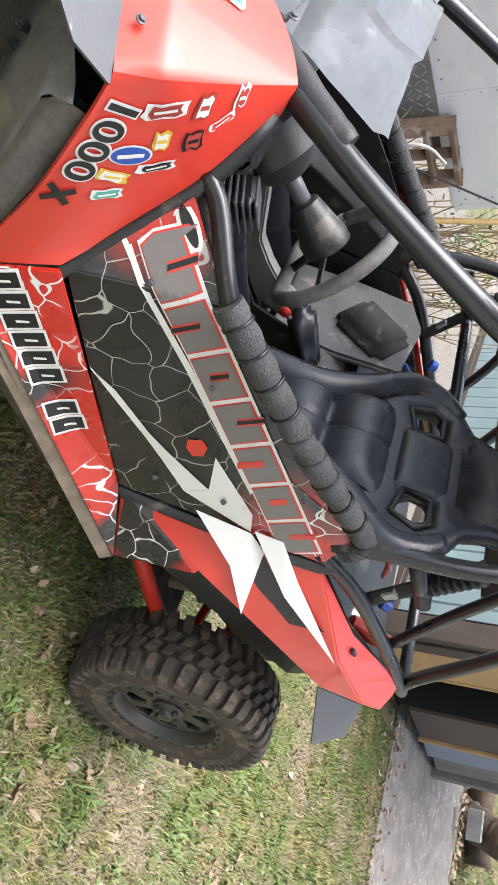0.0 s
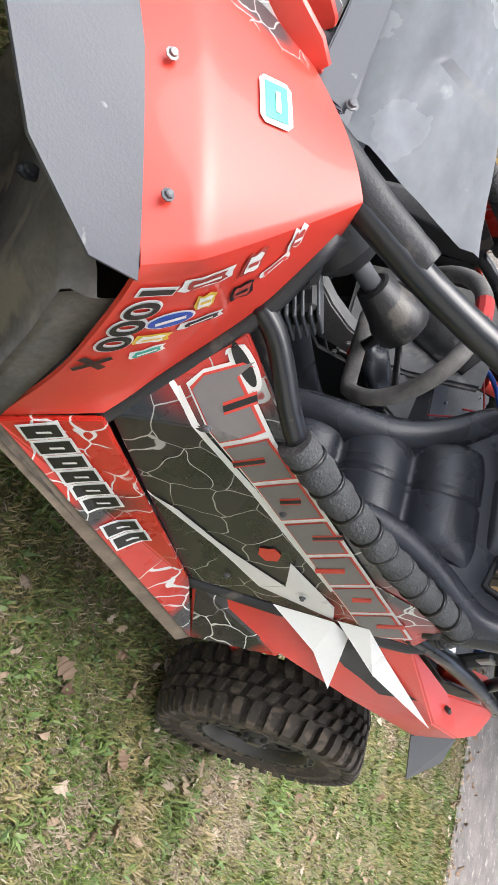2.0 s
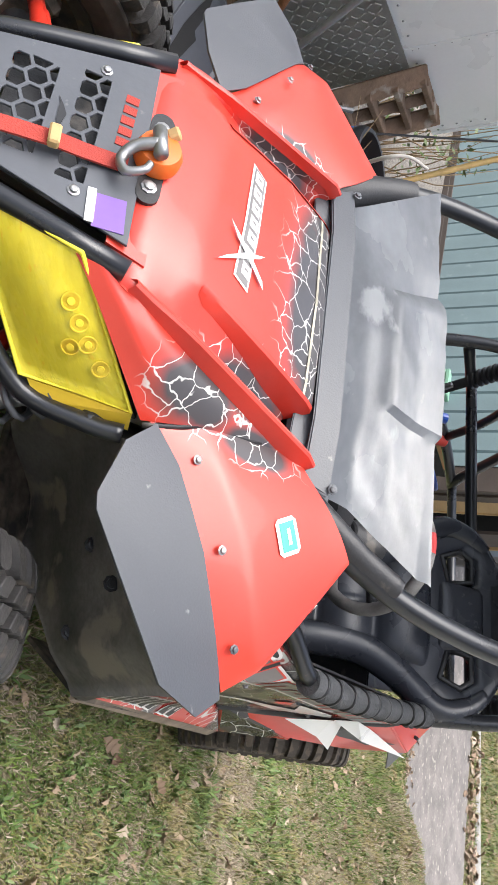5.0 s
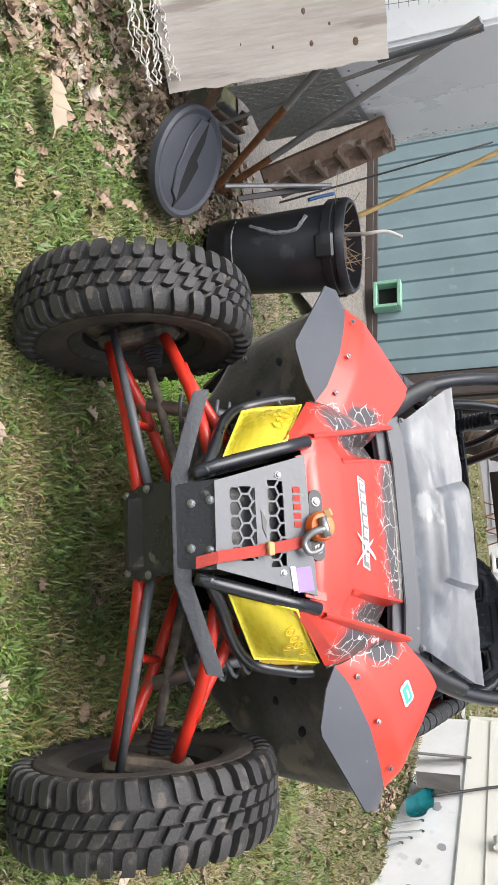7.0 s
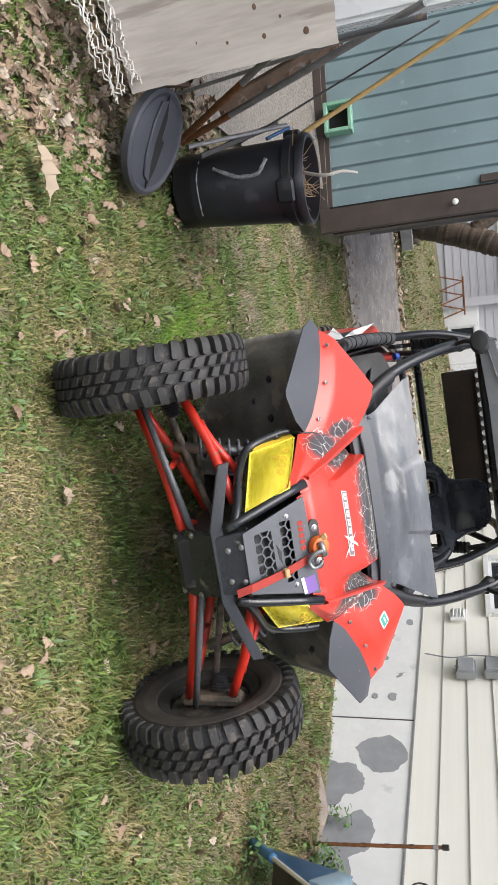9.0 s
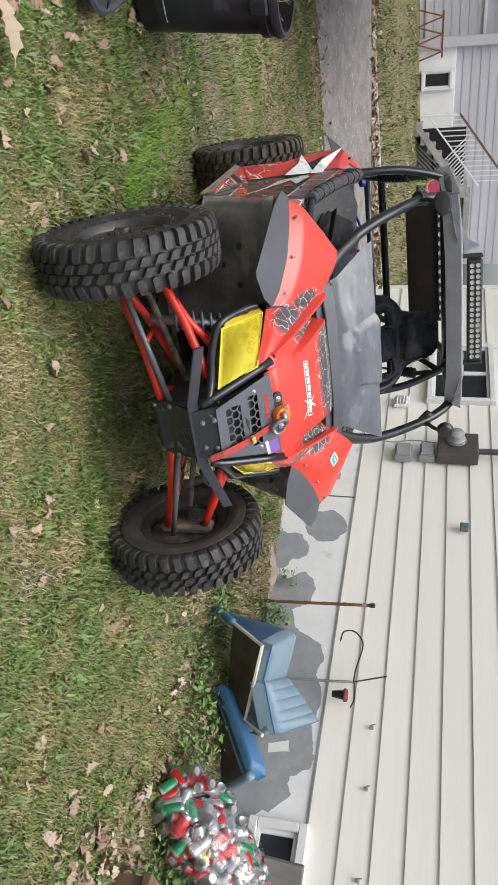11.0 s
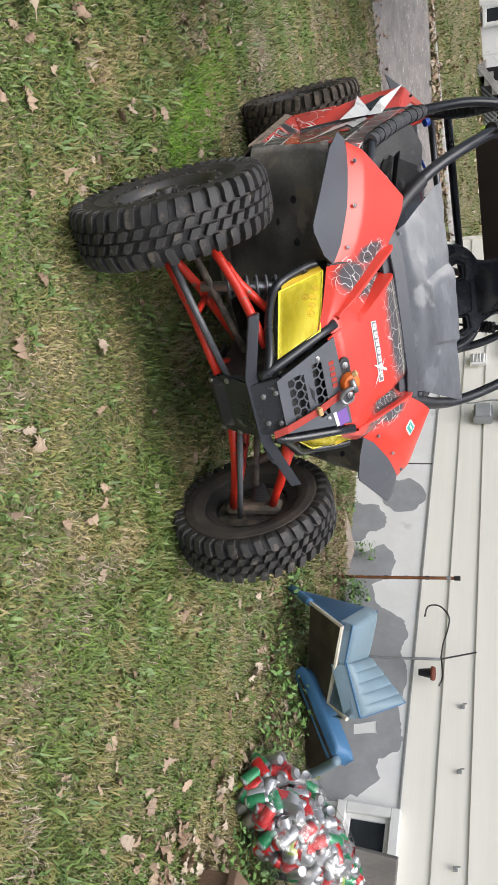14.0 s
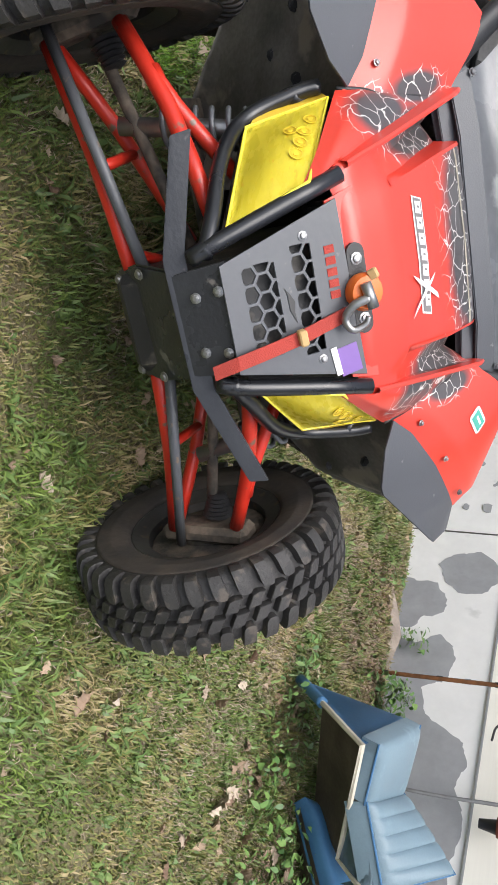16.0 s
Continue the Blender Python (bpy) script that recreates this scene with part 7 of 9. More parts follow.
part("beam", box((0.66, 0.08, 2.9), pose(0.51, 0.06, 1.45), 0.006), M_YELLOWWOOD, shed_side, "light lumber sheet")
part("edge", box((0.035, 0.09, 2.9), pose(0.85, 0.05, 1.45), 0.004), M_YELLOWWOOD, shed_side)
# Near-black back and sides stand for the shade inside the open bay.
part("shade_back", box((0.94, 0.03, 2.9), pose(1.33, 1.6, 1.3)), M_DARK, shed_side)
part("shade_side", box((0.04, 1.6, 2.9), pose(0.9, 0.85, 1.3)), M_DARK, shed_side)
part("shade_side", box((0.04, 1.6, 2.9), pose(1.82, 0.85, 1.3)), M_DARK, shed_side)
part("panel", box((0.95, 0.05, 2.7), pose(2.28, 0.06, 1.32, 0, 0, 3), 0.006), material("brown_door_panel", (0.085, 0.062, 0.05), rough=0.6, vary=0.3, scale=3), shed_side, "dull brown door panel")
part("pale_strip", box((0.05, 0.05, 2.8), pose(2.80, 0.05, 1.35), 0.004), M_YELLOWWOOD, shed_side)
part("blue_sheet", box((0.5, 0.04, 2.7), pose(3.1, 0.07, 1.35), 0.004), material("blue_grey_sheet", (0.20, 0.25, 0.31), rough=0.5, vary=0.2), shed_side, "blue-grey sheet")
part("end_post", box((0.13, 0.13, 2.9), pose(3.98, 0.06, 1.35), 0.008), M_GREYWOOD, shed_side, "weathered grey end post")
part("gap_board", box((0.55, 0.04, 2.7), pose(3.6, 0.09, 1.4), 0.004), M_GREYWOOD, shed_side)
roof_shed = thing("roof_shed", "dark low roof of the teal shed", "roof", Matrix.Translation((0, 0, 2.95)), kind="structure")
part("slope", slab([(1.75, -6.0, 0), (8.9, -7.2, 0), (9.2, -11.0, 0.3), (2.2, -10.5, 0.3)], [(0, 1, 2, 3)], 0.12), M_SHINGLE, roof_shed)
shed_back = thing("wall_shed_back", "rear walls of the teal shed", "shed wall", Matrix.Translation((0, 0, -0.5)), kind="structure")
part("wall", slab([(2.45, -10.3, 0), (8.9, -10.6, 0), (8.9, -10.6, 3.6), (2.45, -10.3, 3.6)], [(0, 1, 2, 3)], 0.1), M_TEAL, shed_back)
part("wall", slab([(8.75, -7.42, 0), (8.9, -10.55, 0), (8.9, -10.55, 3.6), (8.75, -7.42, 3.6)], [(0, 1, 2, 3)], 0.1), M_TEAL, shed_back)
gb = thing("planter_box", "mint green plastic box on its side at the shed foot", "plastic box", SHED @ pose(1.30, 0.02, 0.0))
bm = bmesh.new()
for sx, sz, px, pz in ((0.36, 0.045, 0, 0.022), (0.36, 0.045, 0, 0.30), (0.045, 0.24, -0.157, 0.16), (0.045, 0.24, 0.157, 0.16)):
    add_box(bm, (sx, 0.14, sz), pose(px, 0.07, pz), 0.008)
part("frame", bm, M_MINT, gb)
# Shade inside the mint box, put in as a near-black sheet.
part("backing", box((0.30, 0.01, 0.26), pose(0, 0.01, 0.16)), M_DARK, gb, "near-black sheet for the shade inside the box")
cb = at("cinder_block", "grey concrete block beside the driveway", "concrete block", on_ground(2.33, -11.5, 0))
wpart("block", plate(tile(0.4, 0.2), 0.2, Matrix.Translation(on_ground(2.33, -11.5, 0.2)) @ pose(0, 0, 0, 0, 0, 25), [tile(0.13, 0.13, -0.09), tile(0.13, 0.13, 0.09)], 0.006), M_CONCRETE, cb)
lg = at("fallen_log", "rough brown log lying in the leaves", "log", on_ground(3.3, -13.2, 0))
wpart("log", tube([on_ground(2.4, -13.4, 0.2), on_ground(3.2, -13.2, 0.24), on_ground(4.4, -12.8, 0.2)], 0.22, 14, wobble=0.25), M_BARK, lg, smooth=True)


def gravel(u, v):
    x = 2.45 + 6.5 * u
    y0, y1 = -6.15 - 0.174 * (x - 1.93), -2.5
    y = y0 + (y1 - y0) * v
    return (x, y, height(x, y) + 0.015 + 0.34 * (1 - v) ** 1.5)


tagged(part("gravel", grid(gravel, 40, 24), M_GRAVEL, smooth=True), "pale crushed gravel between the shed and the trailer", "gravel", kind="structure")

# ---- trailer ----
TR = basis((2.68, -2.39, 0.0), (1.92, -0.22, 0.0), (4.0, -1.8, 0.0))  # x from the rear corner to the front, y across
if TR.col[2][2] < 0:
    TR = TR @ Matrix.Scale(-1, 4, (0, 0, 1))
tr = thing("box_trailer", "white box trailer of riveted sheet with a tread plate skirt", "trailer", TR)
TL = 1.68
bm = box((TL, 4.2, 2.15), pose(TL / 2, 2.11, 1.80), 0.02, 2)
part("body", bm, M_TRAILER, tr, "white riveted sheet body")
for i in range(3):
    part("seam", box((0.035, 0.006, 2.1), pose(0.02 + 0.82 * i, 0.007, 1.8), 0.002), M_TRAILER, tr)
rivet = None
for i in range(3):
    for k in range(26):
        bm = lathe([(0.007, 0), (0.006, 0.003), (0.002, 0.005)], 6, pose(0, 0, 0, 90)) if rivet is None else None
        if rivet is None:
            rivet = part("rivet", bm, M_BOXGREY, tr)
            ob = rivet
        else:
            ob = new("rivet", rivet.data)
            ob.parent = tr
        ob.location = (0.02 + 0.82 * i + (0.07 if i == 0 else -0.04 if i == 2 else 0.0), 0.008, 0.82 + 0.078 * k)
for k in range(14):
    ob = new("rivet", rivet.data)
    ob.parent = tr
    ob.location = (0.05 + 0.112 * k, 0.008, 0.79)
for k in range(30):
    for z in (0.80, 1.55, 2.3):
        ob = new("rivet", rivet.data)
        ob.parent = tr
        ob.location, ob.rotation_euler = (TL + 0.001, 0.05 + 0.09 * k, z), (0, 0, radians(90))


def skirt(u, v):
    x = 0.62 + 1.02 * u + 0.10 * v * (1 - u)
    low = 0.13 + 0.11 * smoothstep(0.0, 0.8, u)
    z = low + (0.755 - low) * v
    return (x, -0.012 + 0.02 * (1 - v) ** 2, z)


sk = part("skirt", grid(skirt, 30, 8, 0.004), M_DIAMOND, tr, "dull tread plate skirt with a rounded lower edge")
stud = None
n = 0
for i in range(20):
    for k in range(13):
        u, v = 0.03 + i / 20.5, 0.04 + k / 13.5
        p = Vector(skirt(u, v)) + Vector((0, -0.006, 0))
        if stud is None:
            stud = part("tread_stud", box((0.034, 0.003, 0.009), None, 0.001), M_DIAMOND, sk)
            ob = stud
        else:
            ob = new("tread_stud", stud.data)
            ob.parent = sk
        ob.location = p
        ob.rotation_euler = (0, radians(45 if (i + k) % 2 else -45), 0)
# Added near-black box in place of the shade below the trailer.
part("under_shade", box((TL - 0.55, 3.4, 0.85), pose(TL / 2 - 0.20, 2.35, 0.22), 0.02), M_DARK, tr, "near-black box standing for the shade under the trailer")
part("chassis", box((TL - 0.3, 3.6, 0.12), pose(TL / 2, 2.1, 0.66)), M_RODBLACK, tr)
for y in (2.3,):
    part("wheel", lathe([(0.10, -0.09), (0.26, -0.095), (0.32, -0.06), (0.33, 0), (0.32, 0.06), (0.26, 0.095), (0.10, 0.09)], 24, pose(0.3, y, 0.06, 90, 0, 90)), M_TYRE, tr, smooth=True, flat_angle=40)
part("roof", box((TL + 0.06, 4.26, 0.06), pose(TL / 2, 2.11, 2.9), 0.02), M_TRAILER, tr)
for y in (0.5, 3.6):
    part("jack_post", box((0.08, 0.08, 1.0), pose(TL - 0.3, y, 0.16)), M_RODBLACK, tr)

# ---- junk against the trailer ----
PW0, PW1 = Vector((2.02, -0.50, 0.10)), Vector((2.62, -0.02, 0.14))
PWU = (Vector((2.04, -0.77, 1.0)) - Vector((2.016, -0.528, 0.172))).normalized()
PWM = frame_of(PW0 + (PW1 - PW0).normalized(), PW0 - PW1, PWU)
ply = thing("plywood_sheet", "weathered grey plywood sheet leaning on the trailer", "plywood sheet", PWM)
edge = []
for x0, y0, x1, y1 in ((0, 0, 1.09, 0), (1.09, 0, 1.09, 0.93), (1.09, 0.93, 0, 0.93), (0, 0.93, 0, 0)):
    for k in range(24):
        x, y = x0 + (x1 - x0) * k / 24, y0 + (y1 - y0) * k / 24
        w = 0.012 * noise.noise(Vector((x * 12, y * 12, 2))) + 0.006 * noise.noise(Vector((x * 50, y * 50, 5)))
        edge.append((x + w, y + w * 0.4))
part("sheet", plate(edge, 0.012), M_OLDWOOD, ply)
for x, y, r in ((0.22, 0.60, 0.014), (0.10, 0.62, 0.013), (0.08, 0.80, 0.018), (0.3, 0.42, 0.012), (0.11, 0.46, 0.008), (0.16, 0.70, 0.008), (0.14, 0.33, 0.007), (0.42, 0.52, 0.01), (0.28, 0.72, 0.007), (0.55, 0.7, 0.008), (0.5, 0.3, 0.01)):
    part("knot", lathe([(r, 0), (r * 0.8, 0.002), (r * 0.3, 0.0025)], 8, pose(1.09 - x, y, 0.0115) @ Matrix.Diagonal((1.0, rx(0.45, 0.8), 1.0, 1.0))), M_BROWNWOOD, ply, "dark brown knot")
bo = thing("board_offcut", "pale split board leaning on the plywood", "board", PWM @ pose(0.70, -0.01, 0.008))
part("board", plate([(0.0, 0.02), (-0.02, 0.31), (-0.28, 0.26), (-0.75, 0.24), (-0.74, 0.0), (-0.3, -0.01)], 0.022, pose(0, 0, 0.022), bevel=0.004), M_PALEWOOD, bo)
part("crack", box((0.5, 0.004, 0.004), pose(-0.35, 0.13, 0.0235, 0, 0, -2)), M_BROWNWOOD, bo)
me_ = thing("wire_mesh", "sheet of grey welded wire mesh leaning behind the plywood", "wire mesh", PWM @ pose(0.04, 0.62, -0.045, 4))
bm = bmesh.new()
for i in range(18):
    add_tube(bm, [(0.05 * i, 0, 0.004 * rx(-1, 1)), (0.05 * i + 0.01, 0.4, 0.0), (0.05 * i + 0.02, 0.8, 0.004 * rx(-1, 1))], 0.0016, 4, 2)
for k in range(20):
    add_tube(bm, [(0, 0.04 * k, 0.003), (0.45, 0.04 * k + 0.005, 0.003), (0.88, 0.04 * k + 0.008, 0.003)], 0.0016, 4, 2)
part("mesh", bm, M_WIRE, me_)
# loose white netting along the plywood's foot
nt = at("plastic_netting", "tangled strip of white plastic netting on the leaves", "netting", (2.3, -0.25, 0.1))
bm = bmesh.new()
for row in range(14):
    line = []
    for k in range(40):
        u = k / 39
        base = Vector((2.0 + 0.62 * u, -0.53 + 0.52 * u, 0.11))
        out = Vector((-0.55, 0.62, -0.16)) * (0.019 * row - 0.03) + Vector((0.0, 0.0, 0.05 * math.exp(-((row - 4) / 3) ** 2)))
        zig = 0.017 * (1 if (k + row) % 2 else -1)
        p = base + out + Vector((-0.55, 0.62, 0)) * zig + Vector((0.06 * noise.noise(Vector((u * 9, row * 0.5, 1))), 0.06 * noise.noise(Vector((u * 9, row * 0.5, 4))), 0.03 * noise.noise(Vector((u * 7, row * 0.5, 9)))))
        p.z = max(p.z, height(p.x, p.y) + 0.01)
        line.append(p)
    add_tube(bm, line, 0.0034, 4, 1, smooth_line=False)
wpart("net", bm, M_NET, nt)


def pipe(name, label, a, b, r, mat, rusty=0.0, group=""):
    a, b = Vector(a), Vector(b)
    p = at(name, label, "pipe", a, group)
    c = a.lerp(b, rusty)
    wpart("pipe", tube([c, c.lerp(b, 0.5) + Vector((0, 0, -0.004)), b], r, 10, 4), mat, p, smooth=True, flat_angle=40)
    if rusty:
        wpart("rusty_end", tube([a, a.lerp(c, 0.5), c + (b - a) * 0.003], r * 1.03, 10, 4, wobble=0.15), M_RUST, p, "lower end eaten by rust", smooth=True, flat_angle=40)
    return p


pipe("steel_pipe", "grey steel pipe with a rusty lower end", (1.90, -1.24, 0.04), (2.05, -0.70, 0.74), 0.017, M_PIPE, 0.68, "pipes leaning on the trailer")
pipe("steel_pipe", "long grey steel pipe with a rusty lower end", (1.91, -1.31, 0.03), (2.13, -0.76, 1.37), 0.017, M_PIPE, 0.24, "pipes leaning on the trailer")
pipe("steel_pipe", "thin grey pipe leaning on the trailer", (2.04, -0.97, 0.06), (2.085, -0.765, 1.36), 0.009, M_PIPE, 0, "pipes leaning on the trailer")
pipe("steel_pipe", "thin grey pipe leaning on the trailer", (2.17, -0.52, 0.98), (2.62, -0.36, 1.55), 0.014, M_PIPE, 0, "pipes leaning on the trailer")
pipe("grey_bar", "flat grey bar behind the plywood", (2.075, -0.79, 0.95), (2.06, -0.72, 1.38), 0.014, M_GREYSTEEL)
lad = at("wooden_rack", "brown wooden bottle rack leaning on the trailer", "wooden rack", (2.18, -1.93, 0.1))
LA, LB = Vector((2.14, -1.62, 0.16)), Vector((2.41, -1.75, 0.84))
LS = Vector((0.09, -0.31, 0.0))
wpart("rail", stick(LA, LB, 0.10, 0.03), M_RACK, lad)
wpart("rail", stick(LA + LS * 1.1, LB + LS * 1.1, 0.10, 0.03), M_RACK, lad)
wpart("rail", stick(LA + LS * 0.55, LB + LS * 0.55, 0.06, 0.02), M_RACK, lad)
for k in range(6):
    c = LA.lerp(LB, 0.03 + 0.188 * k)
    wpart("rung", stick(c, c + LS * 1.1, 0.085, 0.03), M_RACK, lad)
pole_b = at("bamboo_pole", "long yellow bamboo pole leaning on the shed", "bamboo pole", (1.80, -1.92, 0.1))
pa, pb = Vector((1.80, -1.92, 0.10)), Vector((2.80, -2.62, 1.95))
wpart("pole", tube([pa.lerp(pb, k / 14) for k in range(15)], 0.016, 8, 3, shape=lambda i, n: 1.0 + (0.14 if i % 6 == 0 else 0.0)), M_BAMBOO, pole_b, smooth=True)
sh = at("garden_tool", "blue-handled garden tool behind the black bin", "garden tool", (1.86, -1.45, 0.1))
M_TOOLBLUE = material("blue_tool_handle", (0.05, 0.14, 0.33), rough=0.45, vary=0.2)
wpart("handle", tube([(1.905, -1.53, 0.45), (1.935, -1.57, 0.51), (1.965, -1.615, 0.57)], 0.010, 8), M_TOOLBLUE, sh, "blue handle", smooth=True)
wpart("blade", stick((1.80, -1.22, 0.16), (1.98, -1.55, 0.52), 0.03, 0.012), M_RODBLACK, sh)
wpart("shaft", tube([(1.84, -1.15, 0.12), (1.95, -1.5, 0.58)], 0.012, 8), M_PIPE, sh)
rod = at("iron_rod", "thin black iron rod leaning on the junk", "iron rod", (1.9, -1.5, 0.3))
wpart("rod", tube([(1.9, -1.5, 0.30), (2.3, -2.05, 0.85), (2.7, -2.6, 1.4)], 0.006, 6), M_RODBLACK, rod)
cr = at("broken_crate", "broken dark wooden crate under the trailer edge", "crate", (2.15, -1.25, 0.0))
for k in range(4):
    wpart("slat", stick((2.16 + 0.05 * k, -1.10 - 0.02 * k, 0.02 + 0.022 * k), (2.26 + 0.05 * k, -1.5, 0.03 + 0.022 * k), 0.02, 0.05), M_GREYWOOD if k % 2 else M_BROWNWOOD, cr)
wpart("post", stick((2.22, -1.12, 0.0), (2.36, -1.06, 0.13), 0.04, 0.04), M_BROWNWOOD, cr)
wpart("post", stick((2.28, -1.45, 0.0), (2.42, -1.42, 0.13), 0.04, 0.04), M_BROWNWOOD, cr)

# black bin and its lid
B0, B1 = Vector((1.725, -1.705, -0.13)), Vector((1.685, -1.695, 0.655))
BM_ = Matrix.Translation(B0) @ (B1 - B0).to_track_quat("Z", "Y").to_matrix().to_4x4()
bin_ = thing("trash_can", "black plastic trash can without its lid, full of twigs", "trash can", BM_)
bh = (B1 - B0).length
part("body", lathe([(0.19, 0.0), (0.205, 0.01), (0.208, 0.10), (0.212, 0.11), (0.212, 0.13), (0.21, 0.14), (0.232, bh - 0.14), (0.226, bh - 0.13), (0.22, bh - 0.06), (0.215, bh - 0.1), (0.2, 0.05)], 48), M_CAN, bin_, smooth=True, flat_angle=35)
part("rim", lathe([(0.234, bh - 0.125), (0.250, bh - 0.12), (0.252, bh - 0.075), (0.246, bh - 0.07), (0.246, bh - 0.05), (0.256, bh - 0.045), (0.256, bh - 0.02), (0.245, bh), (0.226, bh), (0.222, bh - 0.06)], 48, closed=True), M_CAN, bin_, "rolled black rim", smooth=True, flat_angle=35)
for a in (100, 215, 330):
    part("handle_block", box((0.05, 0.13, 0.10), pose(0.245 * math.cos(radians(a)), 0.245 * math.sin(radians(a)), bh - 0.10, 0, 0, a), 0.012), M_CAN, bin_)
fd = BM_.inverted().to_3x3() @ Vector((-1.5, 3.6, 0.6))
a0 = math.degrees(math.atan2(fd.y, fd.x))
for line, r in (([(-43, 0.33), (-30, 0.46), (-25, 0.55), (-27, 0.67), (-38, 0.71), (-47, 0.73)], 0.011), ([(-62, 0.205), (-30, 0.20), (0, 0.205), (28, 0.20)], 0.004)):
    pts = []
    for a, f in line:
        z = f * bh
        q = 0.211 + 0.022 * (z - 0.14) / (bh - 0.28)
        pts.append((q * math.cos(radians(a0 + a)), q * math.sin(radians(a0 + a)), z))
    part("scuff_mark", tube(pts, r, 6, 6, wobble=0.5), M_SCUFF, bin_, "pale scuff on the side")
part("filling", lathe([(0.215, bh - 0.09), (0.15, bh - 0.07), (0.03, bh - 0.05)], 24), M_BROWNWOOD, bin_, "dead leaves and twigs")
for k in range(26):
    a, r0 = rx(0, 6.28), rx(0.02, 0.19)
    p0 = Vector((r0 * math.cos(a), r0 * math.sin(a), bh - 0.09))
    d = Vector((rx(-0.6, 0.6), rx(-0.6, 0.6), rx(0.15, 0.6))) * rx(0.15, 0.4)
    part("twig", tube([p0, p0 + d * 0.5 + Vector((rx(-0.02, 0.02), rx(-0.02, 0.02), 0)), p0 + d], 0.004, 5, 3, r2=0.0015), M_TWIG, bin_)
part("root", tube([(-0.08, 0.02, bh - 0.08), (-0.16, -0.06, bh + 0.10), (-0.14, -0.04, bh + 0.20), (-0.06, -0.02, bh + 0.27)], 0.011, 8, 6, r2=0.007), M_WHITEROOT, bin_, "stripped white branch", smooth=True)
LN = Vector((-0.45, 0.05, 0.89)).normalized()
LM = Matrix.Translation((1.81, -0.86, 0.055)) @ LN.to_track_quat("Z", "Y").to_matrix().to_4x4()
lid = thing("bin_cover", "dusty grey-black round bin cover leaning in the leaves", "bin cover", LM)
part("disc", lathe([(0.02, 0.012), (0.19, 0.010), (0.215, 0.004), (0.235, 0.012), (0.252, 0.004), (0.255, -0.03), (0.246, -0.03), (0.24, -0.004), (0.02, -0.004)], 48), M_LID, lid, smooth=True, flat_angle=30)
hd = LM.inverted().to_3x3() @ Vector((0.326, 0.034, 0.164))
ang = math.degrees(math.atan2(hd.y, hd.x))
gm = pose(0, 0, 0, 0, 0, ang)
part("grip", plate([(-0.19, 0.006), (-0.10, 0.030), (0.0, 0.036), (0.10, 0.024), (0.20, 0.004), (0.19, 0.060), (0.09, 0.092), (-0.06, 0.095), (-0.16, 0.065)], 0.012, gm @ pose(0, 0, 0.022), bevel=0.004), M_LID, lid, "moulded grip across the lid", smooth=True, flat_angle=40)
# Dark crescent plate draws the split together with the shadow in its fold.
part("split_shade", plate([(-0.22, 0.010), (-0.12, -0.034), (0.01, -0.056), (0.03, -0.026), (0.12, -0.030), (0.225, 0.002), (0.10, 0.034), (0.0, 0.042), (-0.10, 0.036)], 0.006, gm @ pose(0, 0, 0.0155)), M_DARK, lid, "split beside the grip, its fold shadow put in as near-black")

# crumpled tarp
tp = at("tarp", "crumpled green plastic tarp heaped on the leaves", "tarp", (1.9, 0.9, 0.0))


def tarp(u, v):
    a, b, c, d = (Vector(p) for p in ((1.42, 0.84), (2.08, 0.42), (3.0, 1.4), (2.1, 1.8)))
    p = (a * (1 - u) + b * u) * (1 - v) + (d * (1 - u) + c * u) * v
    e = min(u, 1 - u, v, 1 - v)
    p += Vector((noise.noise(Vector((u * 4, v * 4, 5))), noise.noise(Vector((u * 4, v * 4, 15))))) * 0.05 * smoothstep(0.0, 0.2, u + v)
    h = 0.23 * smoothstep(0, 0.35, e) * (0.8 + 0.5 * noise.noise(Vector((u * 2.4, v * 2.4, 3))))
    fold = 0.045 * abs(noise.noise(Vector((u * 4 + v * 2, v * 4, 8)))) + 0.022 * (1 - abs(noise.noise(Vector((u * 5 - v * 2, v * 5 + u, 2))))) ** 6 + 0.008 * (1 - abs(noise.noise(Vector((u * 13, v * 12 + u * 4, 6))))) ** 5
    return (p.x, p.y, height(p.x, p.y) + 0.03 + h + fold * smoothstep(0, 0.10, e))


wpart("sheet", grid(tarp, 120, 120), M_TARP, tp, smooth=True, flat_angle=30)
hem = [tarp(k / 40, 0.0) for k in range(41)] + [tarp(1.0, k / 40) for k in range(1, 41)] + [tarp(1 - k / 40, 1.0) for k in range(1, 41)] + [tarp(0.0, 1 - k / 40) for k in range(1, 41)]
wpart("hem", tube(hem, 0.007, 6, 1, smooth_line=False, wobble=0.3), M_TARP, tp, "folded hem of the tarp", smooth=True)
for k in range(0, 160, 13):
    wpart("grommet", lathe([(0.006, 0.0), (0.013, 0.002), (0.013, 0.005), (0.006, 0.006)], 10, Matrix.Translation(Vector(hem[k]) + Vector((0, 0, 0.010)))), M_STEEL, tp, "small metal eyelet")

